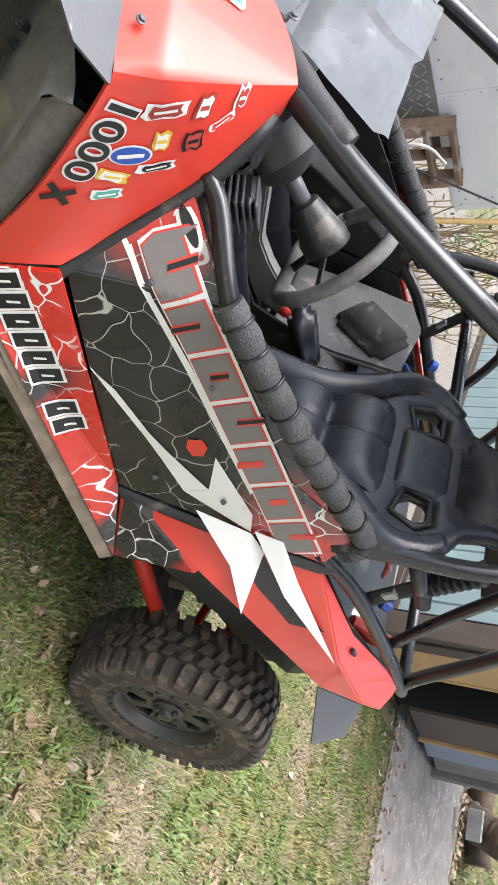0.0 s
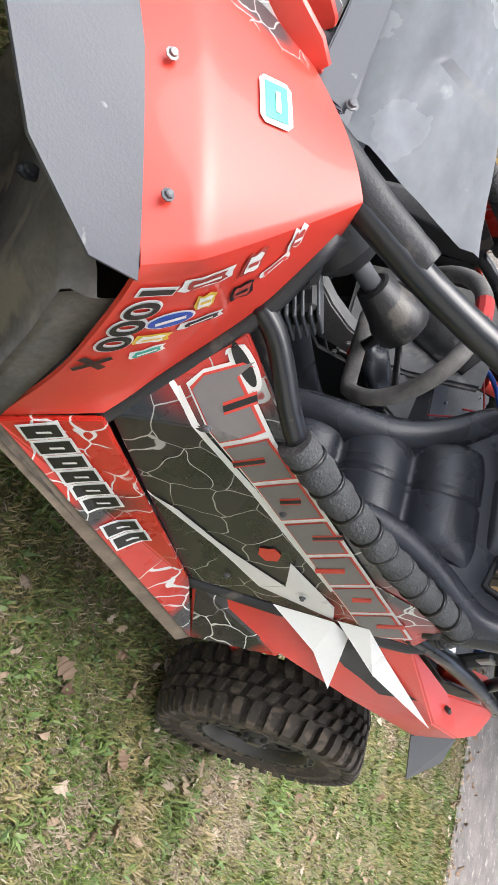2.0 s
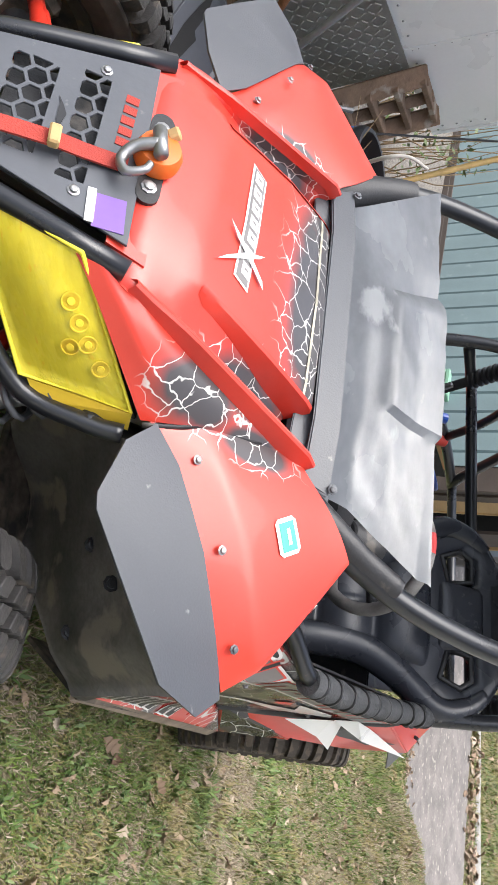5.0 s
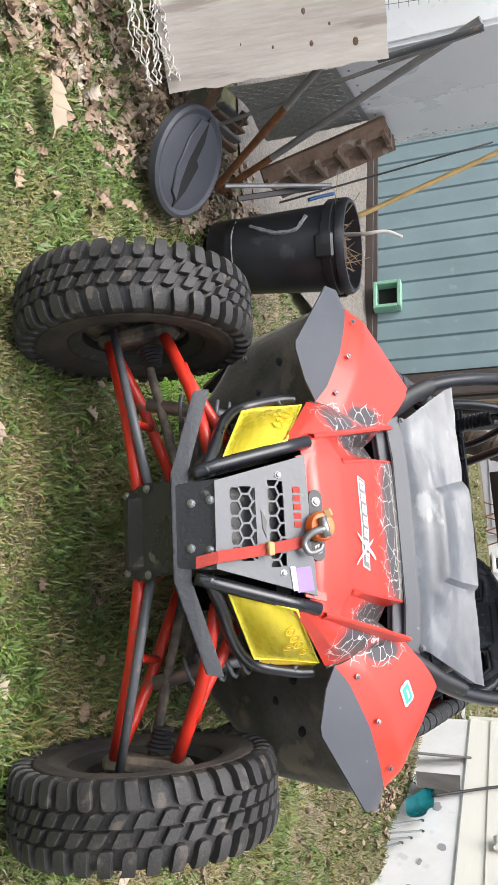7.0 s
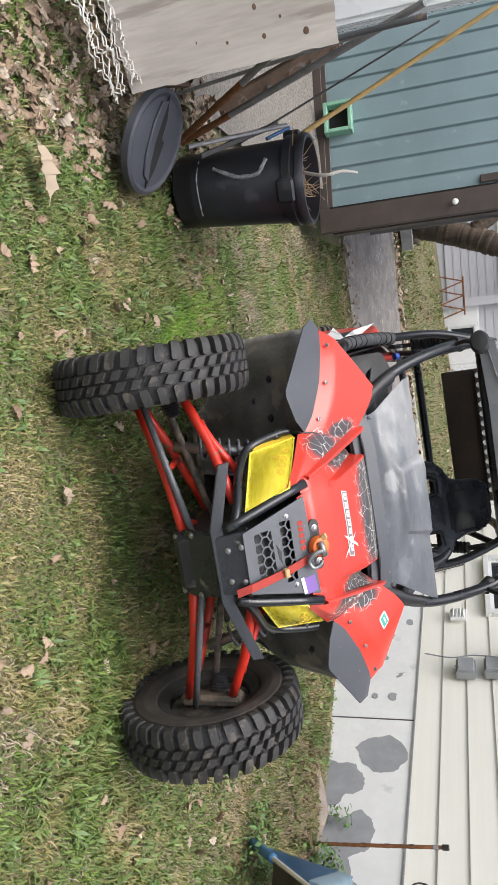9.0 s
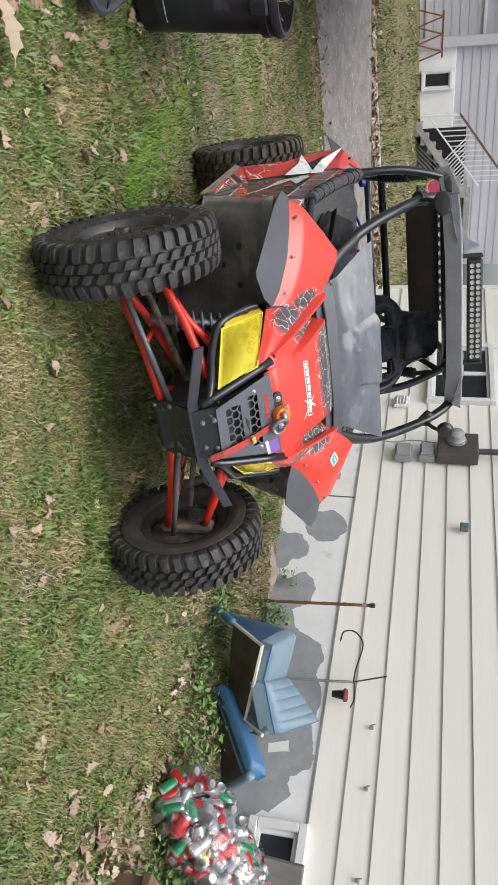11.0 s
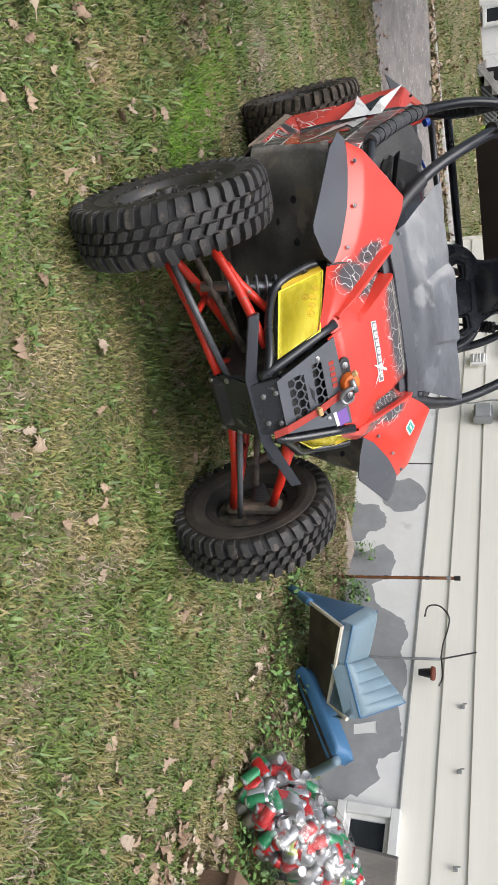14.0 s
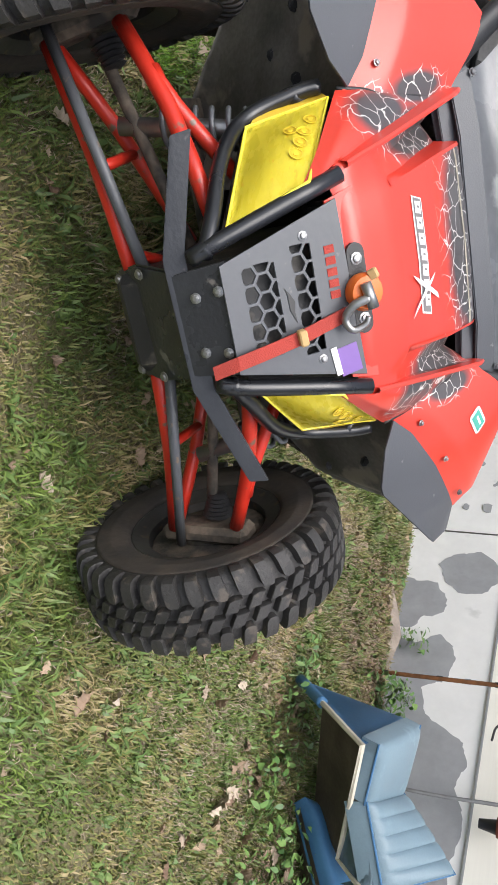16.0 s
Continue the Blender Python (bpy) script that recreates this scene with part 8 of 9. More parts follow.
# ---- things along the house ----
def stone_slab(name, label, c, w, d, h, turn, mat):
    ob = at(name, label, "stone", c)
    o = []
    for k in range(14):
        a = 2 * math.pi * k / 14
        r = 1 + 0.22 * noise.noise(Vector((math.cos(a) * 1.7, math.sin(a) * 1.7, c[0] * 3)))
        o.append((w / 2 * math.copysign(abs(math.cos(a)) ** 0.6, math.cos(a)) * r, d / 2 * math.copysign(abs(math.sin(a)) ** 0.6, math.sin(a)) * r))
    n = Vector((0.06, -0.06, 1)).normalized()
    part("slab", plate(o, h, n.to_track_quat("Z", "Y").to_matrix().to_4x4() @ pose(0, 0, h * 0.6, 0, 0, turn), bevel=0.01), mat, ob)
    return ob


fs = at("flat_stone", "long pale broken stone slab tilted in the weeds by the foundation", "stone", (-2.5, -2.2, 0.1))
wpart("slab", slab([(-2.39, -2.40, 0.175), (-2.53, -2.29, 0.235), (-2.63, -2.14, 0.285), (-2.66, -2.02, 0.27), (-2.71, -1.88, 0.245), (-2.60, -2.0, 0.175), (-2.446, -2.21, 0.118)], [range(7)], 0.07, 0.008), M_STONE, fs)
stone_slab("flagstone", "reddish flat flagstone lying in the grass", on_ground(-1.68, -5.6, -0.01), 0.46, 0.26, 0.04, 70, M_REDSTONE)
bp = at("banded_pole", "rusty brown pole with pale bands stuck in the soil", "pole", (-2.6, -1.75, 0.1))
wpart("pole", tube([(-2.615, -1.76, 0.08), (-2.54, -1.71, 0.6), (-2.47, -1.67, 1.13)], 0.012, 8, 3), M_RUST, bp, smooth=True)
for k in range(6):
    c = Vector((-2.615, -1.76, 0.08)).lerp(Vector((-2.47, -1.67, 1.13)), 0.18 + 0.15 * k)
    wpart("band", tube([c, c + Vector((0.0045, 0.003, 0.03))], 0.0145, 8), M_SCUFF if k % 2 else M_RODBLACK, bp, "pale tape band" if k % 2 else "")
wpart("cap", tube([(-2.472, -1.671, 1.11), (-2.467, -1.668, 1.15)], 0.018, 8), M_RODBLACK, bp)
hk = thing("shepherd_hook", "thin black garden hook leaning on the house wall", "garden hook", HOUSE @ Matrix.Translation((1.86, -0.12, 0.1)))
part("rod", tube([(0.0, 0, -0.05), (0.0, 0.03, 0.45), (-0.05, 0.06, 0.94)], 0.010, 8), M_PIPE, hk, "grey straight rod", smooth=True)
part("upper_rod", tube([(-0.05, 0.06, 0.93), (-0.13, 0.06, 1.17)], 0.006, 6), M_RODBLACK, hk)
part("hook", tube([(-0.05, 0.05, 0.93), (-0.15, 0.03, 0.94), (-0.27, 0.0, 0.97), (-0.36, -0.02, 0.97), (-0.44, -0.02, 0.90), (-0.43, -0.02, 0.82), (-0.34, -0.02, 0.80)], 0.006, 6), M_RODBLACK, hk, smooth=True)
part("tip", tube([(-0.05, 0.05, 0.935), (0.10, 0.04, 0.95), (0.17, 0.04, 0.93)], 0.006, 6), M_RODBLACK, hk)
pt = thing("hanging_pot", "small black pot on a red holder hung from the garden hook", "flower pot", HOUSE @ Matrix.Translation((1.95, -0.1, 0.88)) @ Matrix.Scale(0.8, 4))
part("pot", lathe([(0.028, 0.0), (0.045, 0.11), (0.05, 0.115), (0.045, 0.12), (0.03, 0.02)], 20, pose(0, 0, 0.01)), M_CAN, pt, smooth=True, flat_angle=40)
part("holder", lathe([(0.058, 0.115), (0.062, 0.13), (0.058, 0.15), (0.045, 0.155)], 20), material("red_clay", (0.20, 0.05, 0.03), rough=0.7), pt, "dull red holder ring", smooth=True)

# blue vinyl boat seats lying against the wall
A, B, C, T = Vector((-1.90, -0.53, 0.545)), Vector((-2.34, -0.50, 0.43)), Vector((-2.46, -0.32, 0.555)), Vector((-2.02, -0.96, 0.11))
RI, BT, RF = Vector((-2.43, -0.80, 0.58)), Vector((-2.18, -0.99, 0.64)), Vector((-2.56, -0.57, 0.84))
st = at("boat_seat", "faded blue vinyl boat seat with a brown board underside", "boat seat", (-2.2, -0.7, 0.1))
B = Vector((-2.50, -0.46, 0.405))
RIM = T.lerp(A, 0.40)
M = A.lerp(B, 0.46) + Vector((0.0, 0.0, 0.035))


def pad_box(near_a, near_b, far_b, far_a, thick, ribs=0, corner=5.0):
    """A stuffed cushion over four corners: rounded rim, flat sides, ribs that run from the near edge to the far one."""
    a, b, c, d = (Vector(p) for p in (near_a, near_b, far_b, far_a))
    up = (b - a).cross(d - a).normalized()
    up = up if up.z > 0 else -up

    def top(u, v):
        p = (a * (1 - u) + b * u) * (1 - v) + (d * (1 - u) + c * u) * v
        eu, ev = max(0.0, 1 - abs(2 * u - 1) ** corner * 1.0), max(0.0, 1 - abs(2 * v - 1) ** corner)
        e = (eu * ev) ** 0.4
        groove = 0.010 * (1 - abs(math.sin(math.pi * ribs * u)) ** 0.35) if ribs else 0.0
        return p + up * (thick * (0.45 + 0.55 * e) - groove * e)

    nu, nv = (ribs * 8 if ribs else 20), 18
    bm = grid(top, nu, nv)
    rim = [(i, 0) for i in range(nu)] + [(nu, j) for j in range(nv)] + [(i, nv) for i in range(nu, 0, -1)] + [(0, j) for j in range(nv, 0, -1)]
    bm.verts.ensure_lookup_table()
    ring = [bm.verts[i * (nv + 1) + j] for i, j in rim]
    low = [bm.verts.new(v.co - up * thick * 1.35) for v in ring]
    for k in range(len(ring)):
        q = (k + 1) % len(ring)
        bm.faces.new((ring[k], ring[q], low[q], low[k]))
    bm.faces.new(low)
    seam = [top(u, 0.0) for u in np.linspace(0, 1, 12)] + [top(1.0, v) for v in np.linspace(0.1, 1, 9)] + [top(u, 1.0) for u in np.linspace(0.9, 0, 9)]
    return bm, seam


wpart("board", patch_sheet((RIM, A, B, Vector((-2.46, -0.66, 0.235))), 6, 6, 0.02), M_SEATBOARD, st, "stained brown board underside")
wpart("rim", tube([T, T.lerp(RIM, 0.5), RIM], 0.026, 10), M_SEATDEEP, st, "rounded deep blue vinyl rim", smooth=True)
wpart("edge", tube([RIM, A, A.lerp(B, 0.5), B, C], 0.013, 6, smooth_line=False, wobble=0.2), M_CREAMEDGE, st, "cream plastic edging")
BTN = A + Vector((-0.02, -0.05, 0.03))
bm, seam = pad_box(BTN, M, RI, BT, 0.055)
back = wpart("backrest", bm, M_SEATBLUE, st, "smooth faded blue cushion", smooth=True, flat_angle=50)
wpart("piping", tube(seam, 0.005, 6, 1, smooth_line=False), M_SEATDEEP, st, "darker blue piping")
wpart("skirt", patch_sheet((T, A, BT, T.lerp(BT, 0.62)), 8, 8, 0.015, lambda u, v: 0.012 * math.sin(math.pi * u) * math.sin(math.pi * v)), M_SEATDEEP, st, "deep blue vinyl side", smooth=True)
CE = C + Vector((-0.01, -0.02, 0.045))
bm, seam = pad_box(M, CE, RF, RI, 0.075, 5)
wpart("seat_cushion", bm, M_SEATBLUE, st, "ribbed faded blue cushion", smooth=True, flat_angle=50)
wpart("piping", tube(seam, 0.005, 6, 1, smooth_line=False), M_SEATDEEP, st, "darker blue piping")
wpart("cushion_side", patch_sheet((M, CE, C, B), 6, 4, 0.012), M_SEATBLUE, st, smooth=True)
wpart("cushion_base", patch_sheet((C, C + Vector((-0.02, -0.02, -0.10)), RF + Vector((0, 0, -0.12)), RF), 6, 6, 0.02), M_SEATBLUE, st, smooth=True)
s2 = at("boat_seat", "deep blue vinyl boat seat with a bare brown board", "boat seat", (-2.6, -0.4, 0.1))
bm, seam = pad_box((-2.40, -0.62, 0.19), (-2.66, -0.20, 0.47), (-2.76, -0.24, 0.56), (-2.50, -0.68, 0.27), 0.06)
wpart("cushion", bm, M_SEATDEEP, s2, "deep blue vinyl cushion", smooth=True, flat_angle=50)
wpart("board", patch_sheet((Vector((-2.41, -0.58, 0.20)), Vector((-2.67, -0.185, 0.47)), Vector((-2.96, -0.22, 0.20)), Vector((-2.72, -0.58, 0.08))), 6, 6, 0.02), M_SEATBOARD, s2, "bare brown board")
wpart("trim", tube([(-2.67, -0.18, 0.50), (-2.82, -0.195, 0.36), (-2.98, -0.21, 0.20)], 0.030, 8), M_SEATBLUE, s2, "pale blue vinyl edge", smooth=True)

# bag of cans
BAG = on_ground(-2.37, 0.40, 0.0)
bag = at("bag_of_cans", "clear plastic bag full of empty drinks cans", "bag", BAG)


LEAN = Vector((-0.85, 0.53, 0.0))


def bag_radius(h, a):
    prof = 0.30 * math.sin(math.pi * min(1.0, (h / 0.64)) ** 0.62) ** 0.60 if h < 0.64 else 0.03
    return prof * (1 + 0.10 * noise.noise(Vector((math.cos(a) * 1.6, math.sin(a) * 1.6, h * 5))))


def bag_shift(h):
    """The sack sags over to one side as it rises."""
    return LEAN * (0.40 * h / 0.64 - 0.13)


def film(u, v):
    a, h = 2 * math.pi * u, 0.70 * v
    hh = min(h, 0.635)
    ridge = (1 - abs(noise.noise(Vector((math.cos(a) * 4, math.sin(a) * 4, h * 5))))) ** 5 + 0.6 * (1 - abs(noise.noise(Vector((math.cos(a) * 9, math.sin(a) * 9, h * 12 + 3))))) ** 5
    r = max(0.028, bag_radius(hh, a)) + 0.012 * ridge + (0.05 * max(0.0, v - 0.93) / 0.07)
    c = bag_shift(h)
    return (r * math.cos(a) + c.x, r * math.sin(a) + c.y, h + 0.005)


can_bms = []
for mat in (M_CANSILVER, M_CANRED, M_CANGREEN, M_CANWHITE, M_CANLIME):
    bm = lathe([(0.018, 0.003), (0.024, 0.0), (0.033, 0.012), (0.033, 0.105), (0.027, 0.119), (0.026, 0.122), (0.024, 0.117), (0.006, 0.116)], 10)
    me = bpy.data.meshes.new("can")
    bm.to_mesh(me)
    bm.free()
    me.polygons.foreach_set("use_smooth", [True] * len(me.polygons))
    me.set_sharp_from_angle(angle=radians(40))
    me.materials.append(M_CANSILVER)
    me.materials.append(mat)
    for p in me.polygons:
        p.material_index = 1 if 0.02 < p.center.z < 0.112 and math.hypot(p.center.x, p.center.y) > 0.029 else 0
    can_bms.append(me)
rng = random.Random(11)
for k in range(290):
    h = rng.uniform(0.04, 0.60)
    a = rng.uniform(0, 2 * math.pi)
    r = max(0.0, bag_radius(h, a) - 0.064) * rng.uniform(0.72, 1.0)
    c = bag_shift(h)
    ob = new("can", can_bms[rng.choices((0, 1, 2, 3, 4), (4.5, 4.5, 2.2, 4.0, 0.4))[0]])
    ob.parent = bag
    lie = Vector((math.cos(a), math.sin(a), rng.uniform(-0.3, 0.8))).normalized()
    along_ = lie.cross(Vector((rng.uniform(-1, 1), rng.uniform(-1, 1), rng.uniform(-1, 1)))).normalized() + lie * rng.uniform(-0.5, 0.5)
    ob.matrix_basis = Matrix.Translation((r * math.cos(a) + c.x, r * math.sin(a) + c.y, h)) @ along_.to_track_quat("Z", "Y").to_matrix().to_4x4() @ Matrix.Translation((0, 0, -0.06))
part("film", grid(film, 110, 60), M_FILM, bag, "thin clear crinkled plastic", smooth=True)

# deck edge beside the bag
dk = at("deck_step", "brown wooden step at the house corner", "wooden step", on_ground(-2.5, 0.95, 0))
wpart("beam", stick((-1.98, 1.02, 0.20), (-3.4, 0.68, 0.28), 0.12, 0.22), M_BROWNWOOD, dk)
wpart("tread", stick((-1.95, 1.10, 0.33), (-3.4, 0.76, 0.41), 0.28, 0.04), M_BROWNWOOD, dk)
wpart("stringer", stick((-2.50, 0.44, 0.84), (-2.95, 0.85, 0.80), 0.05, 0.22), M_GREYWOOD, dk, "grey weathered board")
rl = at("hand_rail", "grey metal rail beside the wooden step", "rail", (-2.75, 0.62, 0.3))
wpart("rail", tube([(-2.80, 0.50, 0.96), (-2.90, 1.2, 1.2)], 0.022, 8), M_GREYSTEEL, rl, smooth=True)
wpart("post", tube([(-2.80, 0.50, 0.0), (-2.80, 0.50, 0.97)], 0.02, 8), M_GREYSTEEL, rl, smooth=True)

# at the rear corner of the house
hs = lambda s, y, z: HOUSE @ Vector((s, y, z))
gp = at("leaning_board", "grey weathered board leaning at the house corner", "board", hs(-3.6, -0.2, 0))
wpart("board", stick(hs(-2.92, -0.12, 0.30), hs(-3.10, -0.03, 0.86), 0.02, 0.22), M_GREYWOOD, gp)
gp2 = at("leaning_board", "flat grey panel leaning on the foundation", "board", hs(-2.8, -0.2, 0))
wpart("board", patch_sheet((hs(-2.50, -0.14, 0.42), hs(-2.24, -0.13, 0.46), hs(-2.38, -0.03, 0.82), hs(-2.72, -0.03, 0.80)), 4, 4, 0.015), M_GREYWOOD, gp2)
sv = at("snow_shovel", "teal plastic snow shovel blade with a dark handle", "snow shovel", hs(-2.5, -0.2, 0.3))


def blade(u, v):
    a, b, c, d = (-1.987, -0.12, 0.393), (-1.717, -0.12, 0.547), (-2.027, -0.05, 0.612), (-2.439, -0.05, 0.586)
    p = [(a[k] * (1 - u) + b[k] * u) * (1 - v) + (d[k] * (1 - u) + c[k] * u) * v for k in range(3)]
    dip = math.sin(math.pi * u)
    return hs(p[0], p[1] + 0.07 * dip - 0.02, p[2] - 0.05 * dip * (1 - v) + 0.012 * math.sin(2 * math.pi * v))


wpart("blade", grid(blade, 16, 14, 0.005), M_TEALPLASTIC, sv, "curved teal plastic blade", smooth=True, flat_angle=40)
wpart("handle", tube([hs(-2.25, -0.05, 0.59), hs(-2.45, -0.03, 0.90), hs(-2.62, -0.03, 1.25)], 0.014, 8), M_RODBLACK, sv, smooth=True)
M_JACK = material("dull_zinc_steel", (0.34, 0.35, 0.36), rough=0.5, metal=0.4, vary=0.3, spots=((0.2, 0.16, 0.12), 9, 0.34))
for a, b in (((-1.58, 0.336), (-1.866, 0.538)), ((-1.46, 0.346), (-1.705, 0.557)), ((-1.375, 0.352), (-1.585, 0.473)), ((-1.245, 0.328), (-1.50, 0.409))):
    foot, top = hs(a[0], -0.12, a[1] - 0.02), hs(b[0], -0.03, b[1])
    jk = at("flat_bar", "dull grey flat steel bar leaning on the foundation", "steel bar", foot, "steel bars at the house")
    wpart("bar", stick(foot, top, 0.012, 0.030), M_JACK, jk)
    wpart("end_cap", stick(top - (top - foot).normalized() * 0.02, top + (top - foot).normalized() * 0.006, 0.018, 0.036), M_RODBLACK, jk)


# ---- far side of the driveway ----
FH = Matrix.Translation((0, -17.0, 0))
fh = thing("wall_far_house", "far house of grey-lilac lap siding above a pale foundation", "house wall", FH, kind="structure")
part("foundation", box((5.2, 0.3, 1.2), pose(-1.4, -0.2, 1.07)), M_FOUND, fh, "pale painted foundation")
part("sheathing", box((5.2, 0.2, 3.4), pose(-1.4, -0.25, 3.3)), M_LILAC, fh)
bm = bmesh.new()
vs = [bm.verts.new(p) for p in ((0, 0, 0), (1, 0, 0), (1, 0.02, 0.2), (0, 0.02, 0.2), (0, 0.035, 0), (1, 0.035, 0), (1, 0.024, 0.2), (0, 0.024, 0.2))]
for f in ((4, 5, 6, 7), (0, 1, 5, 4), (3, 2, 6, 7), (0, 4, 7, 3), (1, 5, 6, 2), (0, 3, 2, 1)):
    bm.faces.new([vs[i] for i in f])
lap = part("siding_board", bm, M_LILAC, fh)
lap.location, lap.scale = (-4.0, -0.16, 1.66), (5.2, 1, 1)
for i in range(1, 15):
    ob = new("siding_board", lap.data)
    ob.parent = fh
    ob.location, ob.scale = (-4.0, -0.16, 1.66 + 0.2 * i), (5.2, 1, 1)
part("band", box((5.24, 0.06, 0.10), pose(-1.4, -0.12, 1.65), 0.006), M_FRAME, fh)
wing = thing("wall_far_wing", "wing of the far house with grey-lilac siding near the ground", "house wall", Matrix.Translation((1.15, -17.9, 0)), kind="structure")
part("wall", box((4.4, 0.2, 4.4), pose(2.2, -0.13, 2.9)), M_LILAC, wing)
for i in range(18):
    ob = new("siding_board", lap.data)
    ob.parent = wing
    ob.location, ob.scale = (0.0, -0.03, 0.95 + 0.2 * i), (4.4, 1, 1)
part("return_wall", box((0.2, 1.2, 4.4), pose(0.0, 0.4, 2.9)), M_LILAC, wing)
part("corner_trim", box((0.09, 0.09, 3.6), pose(0.06, 0.02, 2.7)), M_FRAME, wing)
part("upper_panel", box((2.6, 0.05, 2.0), pose(2.2, 0.05, 3.35)), M_DARKSIDING, wing, "dark grey upper boards")
part("trim_line", box((4.4, 0.06, 0.07), pose(2.2, 0.03, 2.32)), M_FRAME, wing)
fr = thing("roof_far_house", "dark roof of the far house", "roof", FH, kind="structure")
part("slope", slab([(-4.4, 0.5, 4.9), (6.0, 0.5, 4.9), (6.0, -4.5, 7.2), (-4.4, -4.5, 7.2)], [(0, 1, 2, 3)], 0.15), M_SHINGLE, fr)
window_unit("window_3", "small dark basement window of the far house", 0.22, 0.56, 0.98, 1.58, False, Matrix.Translation((0, -17.0, 0)) @ Matrix.Rotation(math.pi, 4, "Z") @ Matrix.Translation((-0.78, -0.04, 0)))
part("drip_ledge", box((0.9, 0.1, 0.05), pose(0.18, 0.0, 1.25, 0, -90, 0)), M_FRAME, fh)
stairs = thing("concrete_stairs", "concrete steps rising along the far house", "stairs", Matrix.Translation((-0.5, -16.5, 0.84)), kind="structure")
for i in range(8):
    part("step", box((0.235, 1.0, 0.16 + 0.03), pose(-0.1 - 0.2 * i, 0, 0.075 + 0.155 * i), 0.008), M_CONCRETE, stairs)
part("side", slab([(0.0, 0.52, -0.02), (-0.02, 0.52, 0.14), (-1.62, 0.52, 1.34), (-1.62, 0.52, 1.12)], [(0, 1, 2, 3)], 0.04), M_CONCRETE, stairs, "sloping concrete side")
part("landing", box((1.6, 1.0, 0.16), pose(-2.35, 0, 1.26), 0.01), M_CONCRETE, stairs)
part("infill", box((1.1, 0.06, 0.9), pose(-0.95, 0.1, -0.05)), M_DARKSIDING, stairs, "grey infill wall under the steps")
rail = thing("stair_railing", "white metal stair railing with a brown handrail", "railing", Matrix.Translation((-0.3, -15.96, 0.97)), kind="")
part("newel", box((0.05, 0.05, 0.90), pose(0.0, 0, 0.43), 0.006), M_FRAME, rail)
part("bottom_rail", stick((-0.04, 0, 0.20), (-1.55, 0, 1.36), 0.035, 0.035), M_FRAME, rail)
part("handrail", stick((0.03, 0, 0.86), (-1.55, 0, 2.06), 0.05, 0.05), M_BROWNWOOD, rail, "brown wooden handrail")
for i in range(13):
    x = -0.10 - 0.112 * i
    part("baluster", box((0.022, 0.022, 0.68), pose(x, 0, 0.54 - x * 0.766)), M_FRAME, rail)
lt = thing("lattice_panel", "white lattice under the far stairs", "lattice", Matrix.Translation((-2.2, -16.35, 0.75)))
for i in range(16):
    for s in (1, -1):
        part("lath", box((1.7, 0.008, 0.03), pose(-0.75 + 0.1 * i, 0.008 * s, 0.65, 0, 45 * s, 0)), M_FRAME, lt)
part("backing", box((3.2, 0.02, 1.3), pose(0, -0.06, 0.6)), M_DARK, lt, "shade behind the lattice")
toy = thing("toy_chair", "small pink and green plastic toy chair by the lattice", "toy chair", Matrix.Translation(on_ground(-1.85, -15.9, 0.0)))
part("seat", box((0.26, 0.26, 0.03), pose(0, 0, 0.26), 0.01), M_PINK, toy, "pink seat")
part("backrest", lathe([(0.14, -0.015), (0.15, 0.0), (0.14, 0.015)], 20, pose(0, -0.12, 0.44, 90)), M_PINK, toy, "round pink back")
part("back_rim", lathe([(0.15, -0.02), (0.18, -0.02), (0.18, 0.02), (0.15, 0.02)], 20, pose(0, -0.12, 0.44, 90), closed=True), M_LIME, toy, "green rim")
for x in (-0.11, 0.11):
    for y in (-0.11, 0.11):
        part("leg", box((0.03, 0.03, 0.27), pose(x, y, 0.13), 0.006), M_LIME, toy, "green leg")
sw = thing("metal_stand", "rusty folding metal stand against the far house", "metal stand", Matrix.Translation(on_ground(1.3, -16.9, 0)))
for x in (-0.4, -0.05, 0.3):
    part("leg", tube([(x - 0.1, 0.15, 0), (x + 0.08, 0, 0.55)], 0.018, 6), M_RUST, sw)
    part("leg", tube([(x + 0.24, 0.15, 0), (x + 0.08, 0, 0.55)], 0.018, 6), M_RUST, sw)
part("top_bar", tube([(-0.45, 0, 0.55), (0.5, 0, 0.55)], 0.02, 6), M_RUST, sw)
tree = thing("tree", "old leaning tree with rough bark beside the far house", "tree", Matrix.Translation(on_ground(3.0, -12.9, 0)))
bark = lambda pts, r, r2: tube([Vector(p) - tree.matrix_basis.translation for p in pts], r, 18, 24, wobble=0.16, r2=r2)
part("trunk", bark([(3.1, -12.9, -0.3), (2.75, -12.8, 0.5), (2.50, -12.7, 1.1), (2.25, -12.6, 1.7), (2.0, -12.5, 2.3), (2.0, -12.5, 3.2), (2.2, -12.5, 5.0)], 0.30, 0.16), M_BARK, tree, smooth=True)
part("limb", bark([(2.3, -12.6, 1.5), (2.62, -12.6, 2.0), (2.9, -12.7, 2.8), (3.2, -12.9, 4.2)], 0.17, 0.07), M_BARK, tree, smooth=True)
part("limb", bark([(2.02, -12.5, 3.0), (1.5, -12.3, 3.9), (0.8, -12.2, 5.0)], 0.12, 0.03), M_BARK, tree, smooth=True)
part("limb", bark([(2.1, -12.5, 4.0), (2.7, -12.8, 5.0), (3.4, -13.2, 6.4)], 0.10, 0.02), M_BARK, tree, smooth=True)


